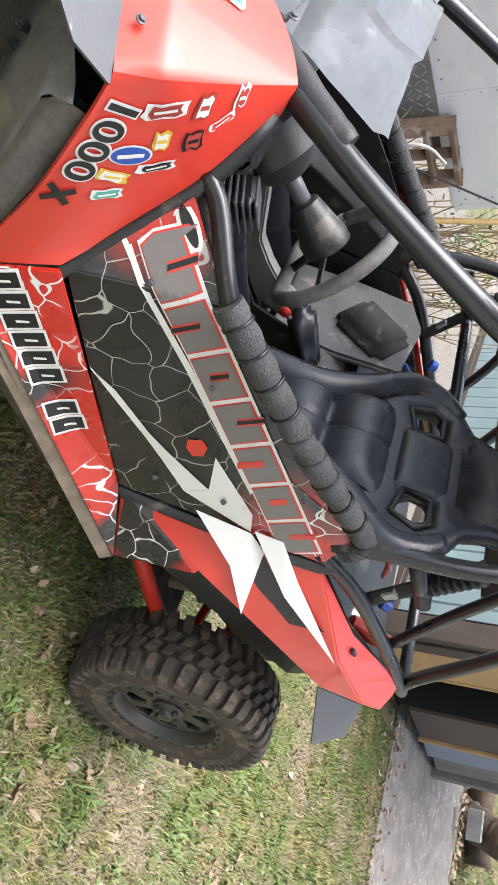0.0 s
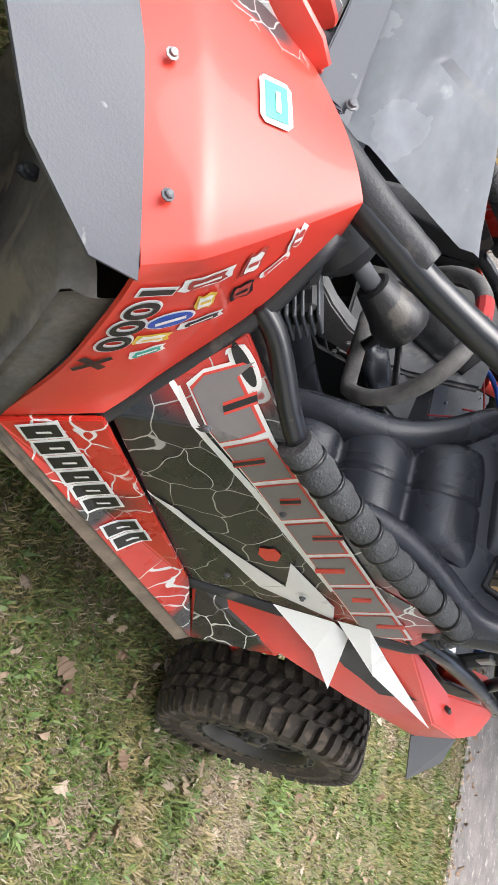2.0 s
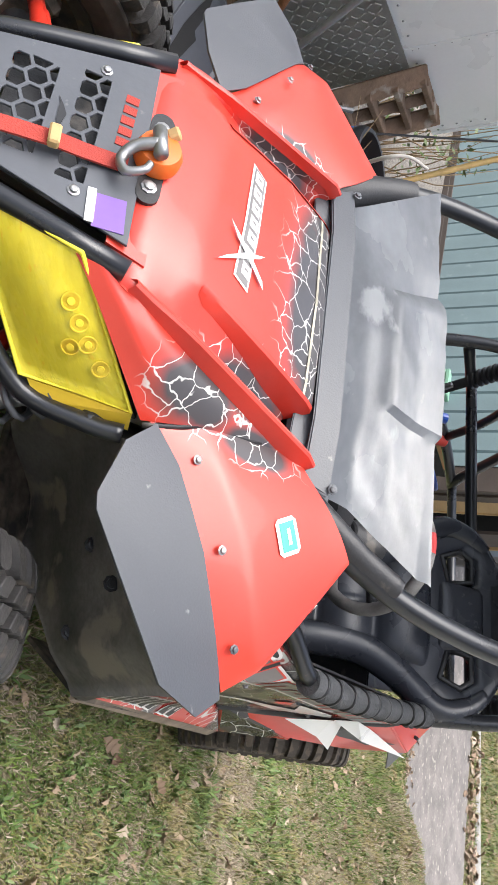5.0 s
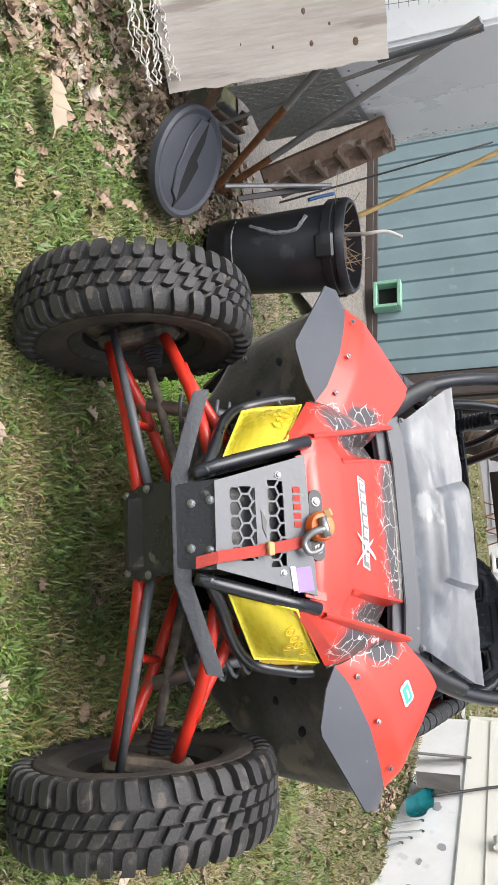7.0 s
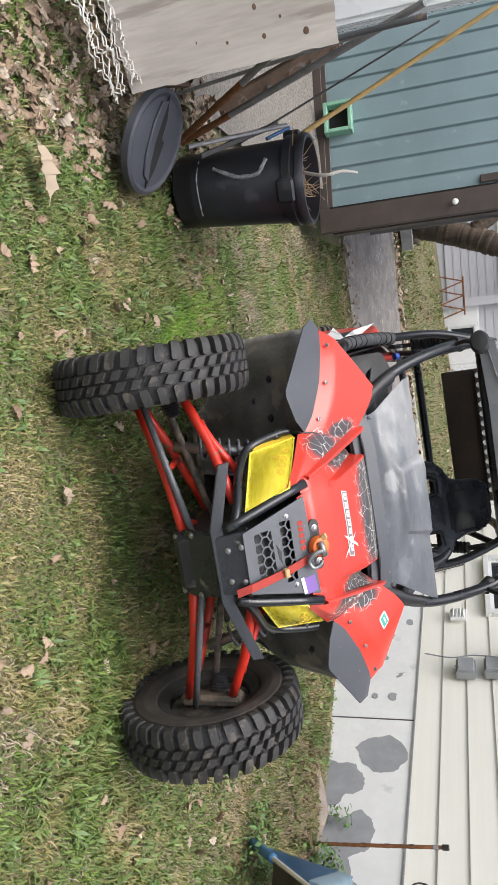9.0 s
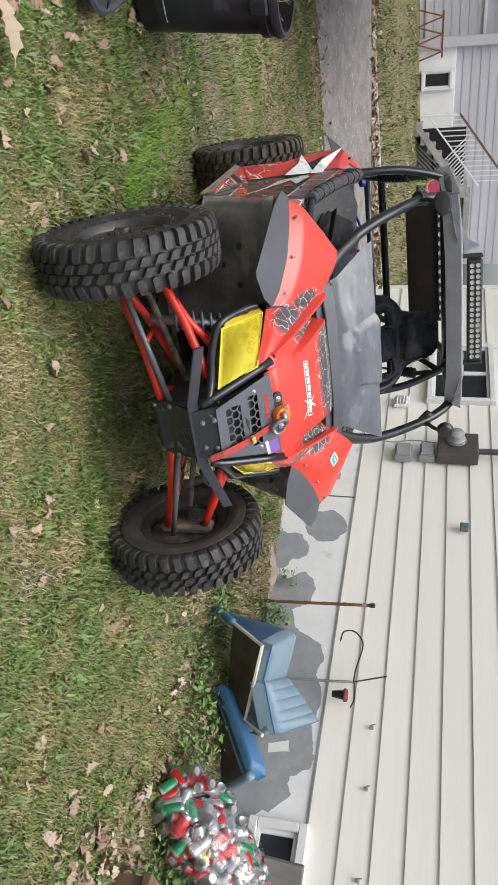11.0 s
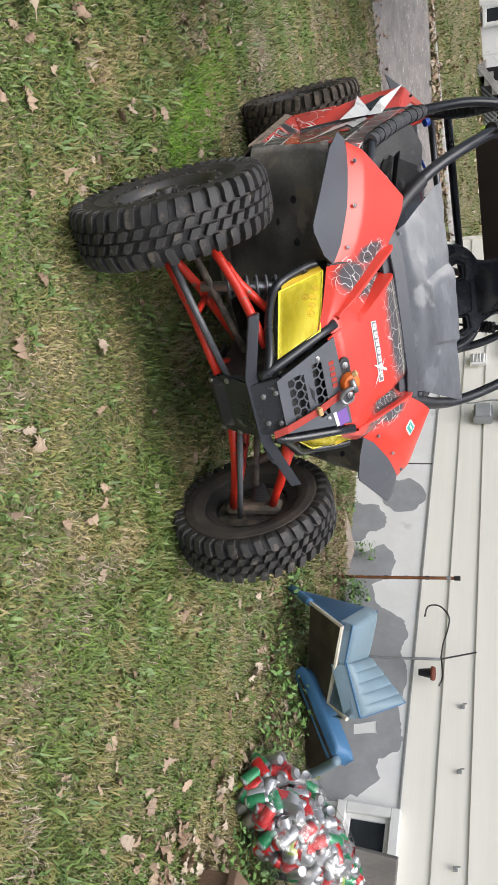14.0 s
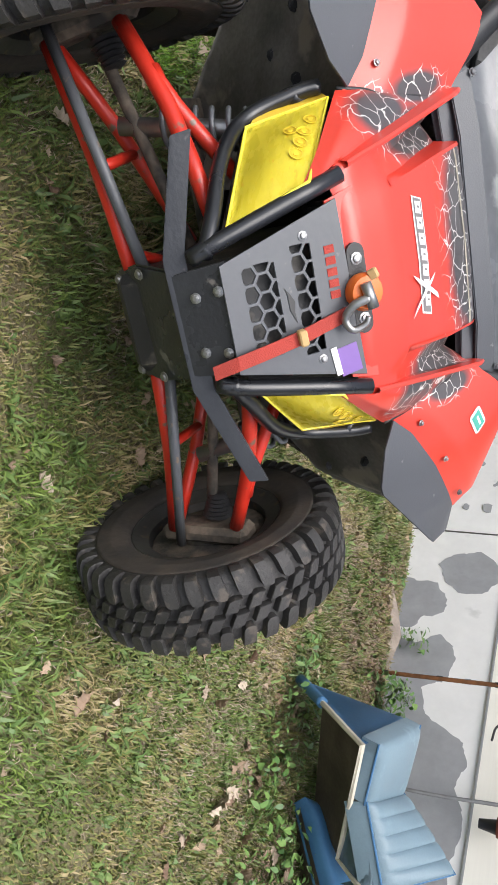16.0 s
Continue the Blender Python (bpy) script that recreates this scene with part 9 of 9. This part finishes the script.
def strip(y0, w, lift, wob, seed):
    def fn(u, v):
        x = -9 + 16 * u
        y = y0 + w * (v - 0.5) + wob * noise.noise(Vector((x * 0.6, seed, v))) + 0.02 * x
        return (x, y, height(x, y) + lift * min(1.0, 4 * min(v, 1 - v)) + 0.004)
    return fn


tagged(part("kerb", grid(strip(-12.5, 0.16, 0.05, 0.05, 2), 120, 6), M_CONCRETE, smooth=True), "low broken concrete kerb beyond the driveway", "kerb", kind="structure")
shrub = at("shrub", "leafy shrub with tangled brown stems behind the trailer", "shrub", (5.2, -4.2, -0.5))
bm, bl = bmesh.new(), bmesh.new()
rng = random.Random(3)
for k in range(70):
    p = Vector((5.0 + rng.uniform(-0.3, 0.9), -4.2 + rng.uniform(-0.9, 0.9), -0.5))
    d = Vector((rng.uniform(-0.5, 0.5), rng.uniform(-0.5, 0.5), rng.uniform(0.9, 2.0)))
    q = p + d
    add_tube(bm, [p, p.lerp(q, 0.5) + Vector((rng.uniform(-0.12, 0.12), rng.uniform(-0.12, 0.12), 0.05)), q], 0.009, 5, 3, r2=0.003)
    for j in range(8):
        c = p.lerp(q, rng.uniform(0.3, 1.0)) + Vector((rng.uniform(-0.1, 0.1), rng.uniform(-0.1, 0.1), rng.uniform(-0.1, 0.1)))
        u = Vector((rng.uniform(-1, 1), rng.uniform(-1, 1), rng.uniform(-0.5, 0.5))).normalized() * 0.05
        w = u.cross(Vector((rng.uniform(-1, 1), rng.uniform(-1, 1), 1))).normalized() * 0.02
        bl.faces.new([bl.verts.new(x) for x in (c - u, c + w, c + u, c - w)])
wpart("brushwood", bm, M_TWIG, shrub)
M_SHRUBLEAF = material("shrub_leaf", (0.10, 0.15, 0.035), rough=0.5, vary=0.35, scale=3)
wpart("foliage", bl, M_SHRUBLEAF, shrub)


# ---- grass, leaves and weeds ----
def island_material(name, colours, rough=0.6, patch=None):
    """One colour per blade or leaf out of a ramp, shifted over the yard by a broad noise."""
    m = bpy.data.materials.new(name)
    m.use_nodes = True
    n, l = m.node_tree.nodes, m.node_tree.links
    geo, co, no = n.new("ShaderNodeNewGeometry"), n.new("ShaderNodeTexCoord"), n.new("ShaderNodeTexNoise")
    no.inputs["Scale"].default_value, no.inputs["Detail"].default_value = 2.6, 3
    l.new(co.outputs["Object"], no.inputs["Vector"])
    add, sub = n.new("ShaderNodeMath"), n.new("ShaderNodeMath")
    sub.operation, sub.inputs[1].default_value, sub.inputs[2].default_value = "MULTIPLY_ADD", patch or 0.0, -0.5 * (patch or 0.0)
    l.new(no.outputs["Fac"], sub.inputs[0])
    own = n.new("ShaderNodeMath")
    own.operation, own.inputs[1].default_value, own.inputs[2].default_value = "MULTIPLY_ADD", 0.62 if patch else 1.0, 0.19 if patch else 0.0
    l.new(geo.outputs["Random Per Island"], own.inputs[0])
    l.new(own.outputs[0], add.inputs[0])
    l.new(sub.outputs[0], add.inputs[1])
    ramp = n.new("ShaderNodeValToRGB")
    e = ramp.color_ramp.elements
    while len(e) < len(colours):
        e.new(0.5)
    for k, c in enumerate(colours):
        e[k].position, e[k].color = k / (len(colours) - 1), (*c, 1)
    l.new(add.outputs[0], ramp.inputs[0])
    b = n["Principled BSDF"]
    l.new(ramp.outputs[0], b.inputs["Base Color"])
    b.inputs["Roughness"].default_value = rough
    return m


M_GRASS = island_material("lawn_grass", [(0.369, 0.293, 0.162), (0.288, 0.241, 0.095), (0.184, 0.194, 0.054), (0.115, 0.167, 0.036), (0.067, 0.112, 0.020), (0.180, 0.257, 0.049)], 0.55, 2.3)
M_STRAW = island_material("dry_straw", [(0.214, 0.163, 0.112), (0.326, 0.265, 0.191), (0.446, 0.377, 0.288), (0.279, 0.219, 0.153), (0.158, 0.116, 0.074)], 0.75)
M_MOSS = island_material("moss_green", [(0.10, 0.22, 0.018), (0.15, 0.30, 0.026), (0.21, 0.36, 0.036)], 0.7)
M_LEAF = island_material("dry_oak_leaf", [(0.16, 0.10, 0.065), (0.30, 0.215, 0.145), (0.40, 0.30, 0.21), (0.24, 0.155, 0.10), (0.50, 0.42, 0.33), (0.20, 0.13, 0.085)], 0.7)
M_DEADLEAF = island_material("matted_dead_leaf", [(0.20, 0.125, 0.085), (0.30, 0.205, 0.15), (0.13, 0.085, 0.06), (0.38, 0.29, 0.22), (0.24, 0.15, 0.10)], 0.75)
M_WEED = island_material("weed_leaf", [(0.06, 0.13, 0.04), (0.10, 0.20, 0.05), (0.17, 0.28, 0.07), (0.075, 0.16, 0.045)], 0.45)

gxs, gys = np.arange(-11.0, 11.01, 0.15), np.arange(-18.0, 11.01, 0.15)
HG = np.array([[height(float(x), float(y)) for y in gys] for x in gxs])


def heights(x, y):
    fx, fy = (np.clip(x, -10.9, 10.8) + 11.0) / 0.15, (np.clip(y, -17.9, 10.8) + 18.0) / 0.15
    i, j = fx.astype(int), fy.astype(int)
    u, v = fx - i, fy - j
    return HG[i, j] * (1 - u) * (1 - v) + HG[i + 1, j] * u * (1 - v) + HG[i, j + 1] * (1 - u) * v + HG[i + 1, j + 1] * u * v


gen = np.random.default_rng(7)
WAVES = gen.normal(size=(14, 4))


def patches(x, y, f):
    """A soft uneven field between about -1 and 1."""
    s = np.zeros_like(x)
    for a, b, c, d in WAVES:
        s += np.sin(f * (a * x + b * y) + 6 * c) * 0.27
    return s


def free(x, y):
    """True where lawn grows: not in the house, the shed, the driveway or under the trailer."""
    hx = (x + 2.508) * -0.22329 + (y + 3.014) * 0.97475
    hy = (x + 2.508) * -0.97475 + (y + 3.014) * -0.22329
    ok = ~((hy > 0.0) & (hx > -4.2))
    drv = y - 0.02 * x
    ok &= ~((drv < -8.45 + 0.12 * patches(x, y, 1.5)) & (drv > -11.9 + 0.1 * patches(x, y, 1.3)))
    ok &= ~((x > 2.0) & (y < -5.9) & (y > -12.0))
    ok &= ~((x > 2.35) & (y < -1.2) & (y > -7))
    ok &= y > -16.6
    return ok


def thatch(x, y):
    """Above 0 where the lawn has died back to dry thatch."""
    return 0.55 * patches(x, y, 2.3) + 0.7 * patches(x, y, 5.0) + 0.75 * patches(y + 3.0, x, 17.0) + 0.35 * patches(x, y, 47.0) - 0.12


def blades(n, x0, x1, y0, y1, lo, hi, width, keep=None, places=None, lie=(0.45, 1.5)):
    x, y = (gen.uniform(x0, x1, n), gen.uniform(y0, y1, n)) if places is None else (places[:, 0], places[:, 1])
    ok = free(x, y)
    if keep is None:
        ok &= gen.uniform(0, 1, n) < (0.72 - 0.45 * thatch(x, y)).clip(0.24, 1.0)
    else:
        ok &= keep(x, y)
    x, y = x[ok], y[ok]
    n = len(x)
    z = heights(x, y)
    ln = gen.uniform(lo, hi, n) * (1 + 0.35 * patches(x, y, 2.2)).clip(0.5, 1.6)
    az, lean = gen.uniform(0, 2 * np.pi, n), gen.uniform(lie[0], lie[1], n)
    w = width * gen.uniform(0.6, 1.3, n)
    dx, dy = np.cos(az), np.sin(az)
    px, py = -dy * w / 2, dx * w / 2
    s1, c1 = np.sin(lean * 0.6) * ln * 0.55, np.cos(lean * 0.6) * ln * 0.55
    s2, c2 = s1 + np.sin(lean * 1.3) * ln * 0.45, c1 + np.cos(lean * 1.3) * ln * 0.45
    v = np.empty((n, 5, 3))
    v[:, 0] = np.stack([x + px, y + py, z - 0.004], 1)
    v[:, 1] = np.stack([x - px, y - py, z - 0.004], 1)
    v[:, 2] = np.stack([x + dx * s1 - px * 0.8, y + dy * s1 - py * 0.8, z + c1], 1)
    v[:, 3] = np.stack([x + dx * s1 + px * 0.8, y + dy * s1 + py * 0.8, z + c1], 1)
    v[:, 4] = np.stack([x + dx * s2, y + dy * s2, z + c2], 1)
    return v.reshape(-1, 3), n


def link_stuff(name, verts, loops, starts, mat, label, category):
    me = bpy.data.meshes.new(name)
    me.vertices.add(len(verts))
    me.vertices.foreach_set("co", np.asarray(verts, dtype=np.float32).ravel())
    me.loops.add(len(loops))
    me.loops.foreach_set("vertex_index", np.asarray(loops, dtype=np.int32))
    me.polygons.add(len(starts))
    me.polygons.foreach_set("loop_start", np.asarray(starts, dtype=np.int32))
    me.update(calc_edges=True)
    me.materials.append(mat)
    ob = new(name, me)
    return tagged(ob, label, category, kind="stuff")


def tufts(count, per, x0, x1, y0, y1, lo, hi, width):
    """Clumps of longer blades that fan out from one root."""
    cx, cy = gen.uniform(x0, x1, count), gen.uniform(y0, y1, count)
    spread = []
    for k in range(count):
        spread.append(gen.normal(0, 0.022, (per, 2)) + np.array([cx[k], cy[k]]))
    p = np.concatenate(spread)
    return blades(len(p), 0, 1, 0, 1, lo, hi, width, None, p)


def straw_side(x, y):
    return (x < -0.75 + 0.25 * patches(x, y, 1.5)) & (y < 0.2) & (gen.uniform(0, 1, len(x)) < 0.9)


sets = [blades(370000, -2.9, 2.2, -3.6, 2.6, 0.026, 0.066, 0.0058), blades(140000, -3.4, 2.9, -8.6, -3.6, 0.03, 0.07, 0.0075),
        blades(60000, -5.9, 5.5, -16.6, -11.8, 0.04, 0.09, 0.012), tufts(1500, 16, -2.8, 2.1, -6.0, 2.5, 0.06, 0.115, 0.0075)]


def plant(name, sets, mat, label, category):
    verts = np.concatenate([q[0] for q in sets])
    n = sum(q[1] for q in sets)
    base = np.arange(n)[:, None] * 5
    loops = np.concatenate([base + np.array([[0, 1, 2, 3]]), base + np.array([[3, 2, 4]])], axis=1).ravel()
    starts = np.concatenate([np.arange(n)[:, None] * 7, np.arange(n)[:, None] * 7 + 4], axis=1).ravel()
    return link_stuff(name, verts, loops, starts, mat, label, category)


# coarser grass on the rest of the yard
sets.append(blades(110000, -8.5, 9.5, -6.0, 9.5, 0.04, 0.09, 0.019, lambda x, y: ~((x > -2.9) & (x < 2.2) & (y < 2.6)) & (gen.uniform(0, 1, len(x)) < 0.85)))
plant("grass", sets, M_GRASS, "short lawn grass, green mixed with straw", "grass")
plant("dead_grass", [blades(260000, -2.9, 2.2, -3.6, 2.6, 0.03, 0.075, 0.0045, lambda x, y: gen.uniform(0, 1, len(x)) < (0.30 + 0.6 * thatch(x, y)).clip(0.06, 1.0), lie=(0.9, 1.55)),
                     blades(170000, -3.2, 0.2, -8.3, 0.6, 0.025, 0.06, 0.005, straw_side, lie=(0.8, 1.55)), blades(50000, 0.2, 2.9, -8.3, -3.6, 0.03, 0.07, 0.006, lambda x, y: thatch(x, y) > 0.1, lie=(0.8, 1.55))],
      M_STRAW, "dry straw-coloured grass lying in the lawn", "dead grass")
plant("moss", [blades(52000, 0.35, 1.5, -2.7, -0.9, 0.035, 0.062, 0.006, lambda x, y: (((x - 0.95 + 0.30 * (y + 1.75)) / 0.27) ** 2 + ((y + 1.75) / 0.62) ** 2 + 0.45 * patches(x, y, 5) < 1) & (gen.uniform(0, 1, len(x)) < 0.35 + 0.5 * (patches(x, y, 11) > -0.2)))],
      M_MOSS, "bright green mossy grass patch", "moss")

# rosettes of broad low leaves scattered through the lawn
def rosettes(count, x0, x1, y0, y1, lo, hi, width):
    cx, cy = gen.uniform(x0, x1, count), gen.uniform(y0, y1, count)
    ok = thatch(cx, cy) < 0.55
    p = np.concatenate([gen.normal(0, 0.010, (9, 2)) + np.array([a, b]) for a, b in zip(cx[ok], cy[ok])])
    return blades(len(p), 0, 1, 0, 1, lo, hi, width, lambda x, y: gen.uniform(0, 1, len(x)) < 0.9, p, lie=(0.75, 1.45))


M_BROAD = island_material("broad_lawn_leaf", [(0.068, 0.122, 0.032), (0.117, 0.189, 0.045), (0.189, 0.261, 0.077), (0.090, 0.162, 0.041), (0.153, 0.225, 0.054)], 0.5)
plant("broadleaf_weeds", [rosettes(1500, -2.8, 2.1, -6.5, 2.5, 0.04, 0.085, 0.015), rosettes(800, -2.8, 2.1, -3.5, 2.5, 0.06, 0.12, 0.012)], M_BROAD, "low rosettes of broad green leaves in the lawn", "weeds")
# crumbled leaf bits and dead stalks
plant("leaf_litter", [blades(15000, -2.8, 2.2, -7.6, 2.6, 0.010, 0.030, 0.013, lambda x, y: gen.uniform(0, 1, len(x)) < (0.30 + 0.55 * thatch(x, y)).clip(0.10, 1.0), lie=(1.1, 1.7)),
                      blades(9000, -2.6, -1.3, -2.4, 1.7, 0.014, 0.040, 0.018, lambda x, y: patches(x, y, 4.0) > 0.0, lie=(0.9, 1.7))],
      M_LEAF, "crumbled bits of brown leaves on the lawn", "leaf litter")


def by_wall(x, y):
    """Along the foot of the wall, and in a bare spot before the seats."""
    along, off = (x + 2.508) * -0.22329 + (y + 3.014) * 0.97475, (x + 2.508) * 0.97475 + (y + 3.014) * 0.22329
    strip = (along > 0.2) & (along < 2.4) & (off > 0.02) & (off < 0.42 + 0.12 * patches(x, y, 5.0))
    spot = ((along - 3.0) / 0.36) ** 2 + ((off - 0.72) / 0.26) ** 2 < 1 + 0.4 * patches(x, y, 6.0)
    return strip | spot


plant("wall_litter", [blades(26000, -3.0, -1.2, -3.2, 0.9, 0.035, 0.085, 0.013, by_wall, lie=(1.0, 1.6))], M_DEADLEAF, "matted dead brown leaves at the foot of the wall", "leaf litter")

# a lobed oak leaf, folded along its rib
lobes = []
for k in range(19):
    t = k / 18
    wide = (0.08 + 0.26 * math.sin(math.pi * t ** 0.8) ** 0.9) * (0.80 - 0.20 * math.cos(2 * math.pi * 3.1 * t + 0.4))
    lobes.append((t - 0.5 + 0.05 * math.sin(2 * math.pi * 3.6 * t + 0.4), wide))
LEAF = [(-0.66, 0.01, 0), (-0.52, 0.014, 0)] + [(a, b, 0) for a, b in lobes] + [(0.56, 0.02, 0), (0.56, -0.02, 0)] + [(a, -b, 0) for a, b in lobes[::-1]] + [(-0.52, -0.014, 0), (-0.66, -0.01, 0)]
LEAF = np.array(LEAF)


def leaf_mesh(x, y, size, tilt, lift):
    """Leaves at the places given, each curled and turned its own way."""
    n, k = len(x), len(LEAF)
    z = heights(x, y) + lift
    half = k // 2
    vv = np.empty((n, k + half, 3))
    for i in range(n):
        fold, curl = gen.uniform(0.1, 1.3), gen.uniform(-1.2, 1.2)
        p = np.concatenate([LEAF, np.stack([LEAF[:half, 0], np.zeros(half), np.zeros(half)], 1)])
        p = p + 0.0
        p[:, 1] *= gen.uniform(0.8, 1.3)
        p[:, 2] = np.abs(p[:, 1]) * fold + curl * (p[:, 0] ** 2 - 0.1) * 0.7 + gen.normal(0, 0.035, len(p))
        p *= size[i]
        a, b, c = gen.uniform(0, 6.28), gen.normal(0, tilt), gen.normal(0, tilt)
        if gen.random() < 0.4:
            b += np.pi
        rx_ = np.array([[1, 0, 0], [0, np.cos(b), -np.sin(b)], [0, np.sin(b), np.cos(b)]])
        ry_ = np.array([[np.cos(c), 0, np.sin(c)], [0, 1, 0], [-np.sin(c), 0, np.cos(c)]])
        rz_ = np.array([[np.cos(a), -np.sin(a), 0], [np.sin(a), np.cos(a), 0], [0, 0, 1]])
        q = p @ (rz_ @ ry_ @ rx_).T
        q[:, 2] -= q[:, 2].min() * 0.7
        vv[i] = q + np.array([x[i], y[i], z[i]])
    faces = []
    for j in range(half - 1):
        faces += [(j, j + 1, k + j + 1, k + j), (k - 1 - j, k + j, k + j + 1, k - 2 - j)]
    f = np.array(faces)
    loops = (np.arange(n)[:, None, None] * (k + half) + f[None]).reshape(-1)
    return vv.reshape(-1, 3), loops, np.arange(n * len(f)) * 4


lx = [gen.normal(-1.75, 0.22, 150), gen.uniform(-2.9, 1.5, 200), gen.normal(1.92, 0.20, 230), gen.uniform(1.72, 2.55, 750), gen.uniform(-5, 5, 900), gen.uniform(-4, 3, 600), gen.uniform(-2.9, -1.9, 120), gen.uniform(-5, 4, 350), gen.normal(2.3, 0.16, 300), gen.uniform(-1.6, 2.2, 160), gen.normal(2.35, 0.3, 240), gen.uniform(-2.2, -0.7, 150), gen.normal(-1.8, 0.12, 160)]
ly = [gen.normal(1.25, 0.22, 150), gen.uniform(-7.8, 2.3, 200), gen.normal(-0.25, 0.42, 230), gen.uniform(-1.8, 0.45, 750), gen.normal(-12.1, 0.22, 900), gen.normal(-8.45, 0.25, 600), gen.uniform(-1.9, 1.0, 120), gen.uniform(-16.5, -12.2, 350), gen.normal(-1.5, 0.45, 300), gen.uniform(-3.0, 2.5, 160), gen.normal(-2.5, 0.35, 240), gen.uniform(-6.5, 0.3, 150), gen.normal(-4.7, 0.35, 160)]
lx, ly = np.concatenate(lx), np.concatenate(ly)
hx = (lx + 2.508) * -0.22329 + (ly + 3.014) * 0.97475
hy = (lx + 2.508) * -0.97475 + (ly + 3.014) * -0.22329
ok = (hy < -0.06) | (hx < -4.3)
lx, ly = lx[ok], ly[ok]
v, lo, stt = leaf_mesh(lx, ly, gen.uniform(0.035, 0.085, len(lx)) * np.where(ly < -11.5, 1.6, 1.0), 0.35, 0.014)
bits = 1500
bx, by = gen.uniform(-2.8, 2.2, bits), gen.uniform(-7.5, 2.5, bits)
ok = (thatch(bx, by) > -0.5) & free(bx, by)
bx, by = bx[ok], by[ok]
v2, lo2, st2 = leaf_mesh(bx, by, gen.uniform(0.022, 0.05, len(bx)), 0.5, 0.022)
v, lo, stt = np.concatenate([v, v2]), np.concatenate([lo, lo2 + len(v)]), np.concatenate([stt, st2 + len(lo)])
link_stuff("dry_leaves", v, lo, stt, M_LEAF, "scattered dry brown oak leaves", "leaves")
v, lo, stt = leaf_mesh(np.array([1.53]), np.array([0.07]), np.array([0.20]), 0.05, 0.035)
v[:, 2] = v[:, 2].mean() + (v[:, 2] - v[:, 2].mean()) * 0.3
M_BIGLEAF = island_material("pale_tan_leaf", [(0.37, 0.29, 0.205), (0.42, 0.335, 0.25)], 0.7)
ob = link_stuff("oak_leaf", v, lo, stt, M_BIGLEAF, "large dry tan oak leaf lying on the grass", "leaf")
tagged(ob, "large dry tan oak leaf lying on the grass", "leaf")

# leafy weeds along the foundation and round the seats
wx, wy, wz = [], [], []
for n_, s0, s1, o0, o1, top in ((2600, 0.1, 1.4, 0.02, 0.42, 0.24), (1500, 1.6, 3.9, 0.40, 1.05, 0.14), (900, 1.3, 2.35, 0.02, 0.22, 0.20), (350, -3.2, 0.1, 0.02, 0.2, 0.08), (500, 3.2, 4.6, 0.6, 1.2, 0.12)):
    s, o = gen.uniform(s0, s1, n_), gen.uniform(o0, o1, n_)
    keep = patches(s * 3, o * 3, 2.0) > -0.35
    s, o = s[keep], o[keep]
    x, y = -2.508 - 0.22329 * s + 0.97475 * o, -3.014 + 0.97475 * s + 0.22329 * o
    wx.append(x)
    wy.append(y)
    wz.append(heights(x, y) + gen.uniform(0.01, top, len(x)))
wx, wy, wz = map(np.concatenate, (wx, wy, wz))
n = len(wx)
a, t = gen.uniform(0, 6.28, n), gen.uniform(-0.5, 0.9, n)
sz, wd = gen.uniform(0.012, 0.032, n), gen.uniform(0.3, 0.55, n)
d = np.stack([np.cos(a) * np.cos(t), np.sin(a) * np.cos(t), np.sin(t)], 1) * sz[:, None]
q = np.stack([-np.sin(a), np.cos(a), gen.uniform(-0.4, 0.4, n)], 1) * (sz * wd)[:, None]
c = np.stack([wx, wy, wz], 1)
bend = np.stack([np.zeros(n), np.zeros(n), sz * 0.25], 1)
v = np.stack([c - d - bend, c - d * 0.3 + q, c + d * 0.4 + q * 0.9, c + d - bend, c + d * 0.4 - q * 0.9, c - d * 0.3 - q], 1).reshape(-1, 3)
lo = (np.arange(n)[:, None] * 6 + np.arange(6)[None]).ravel()
link_stuff("weeds", v, lo, np.arange(n) * 6, M_WEED, "low leafy green weeds along the foundation", "weeds")
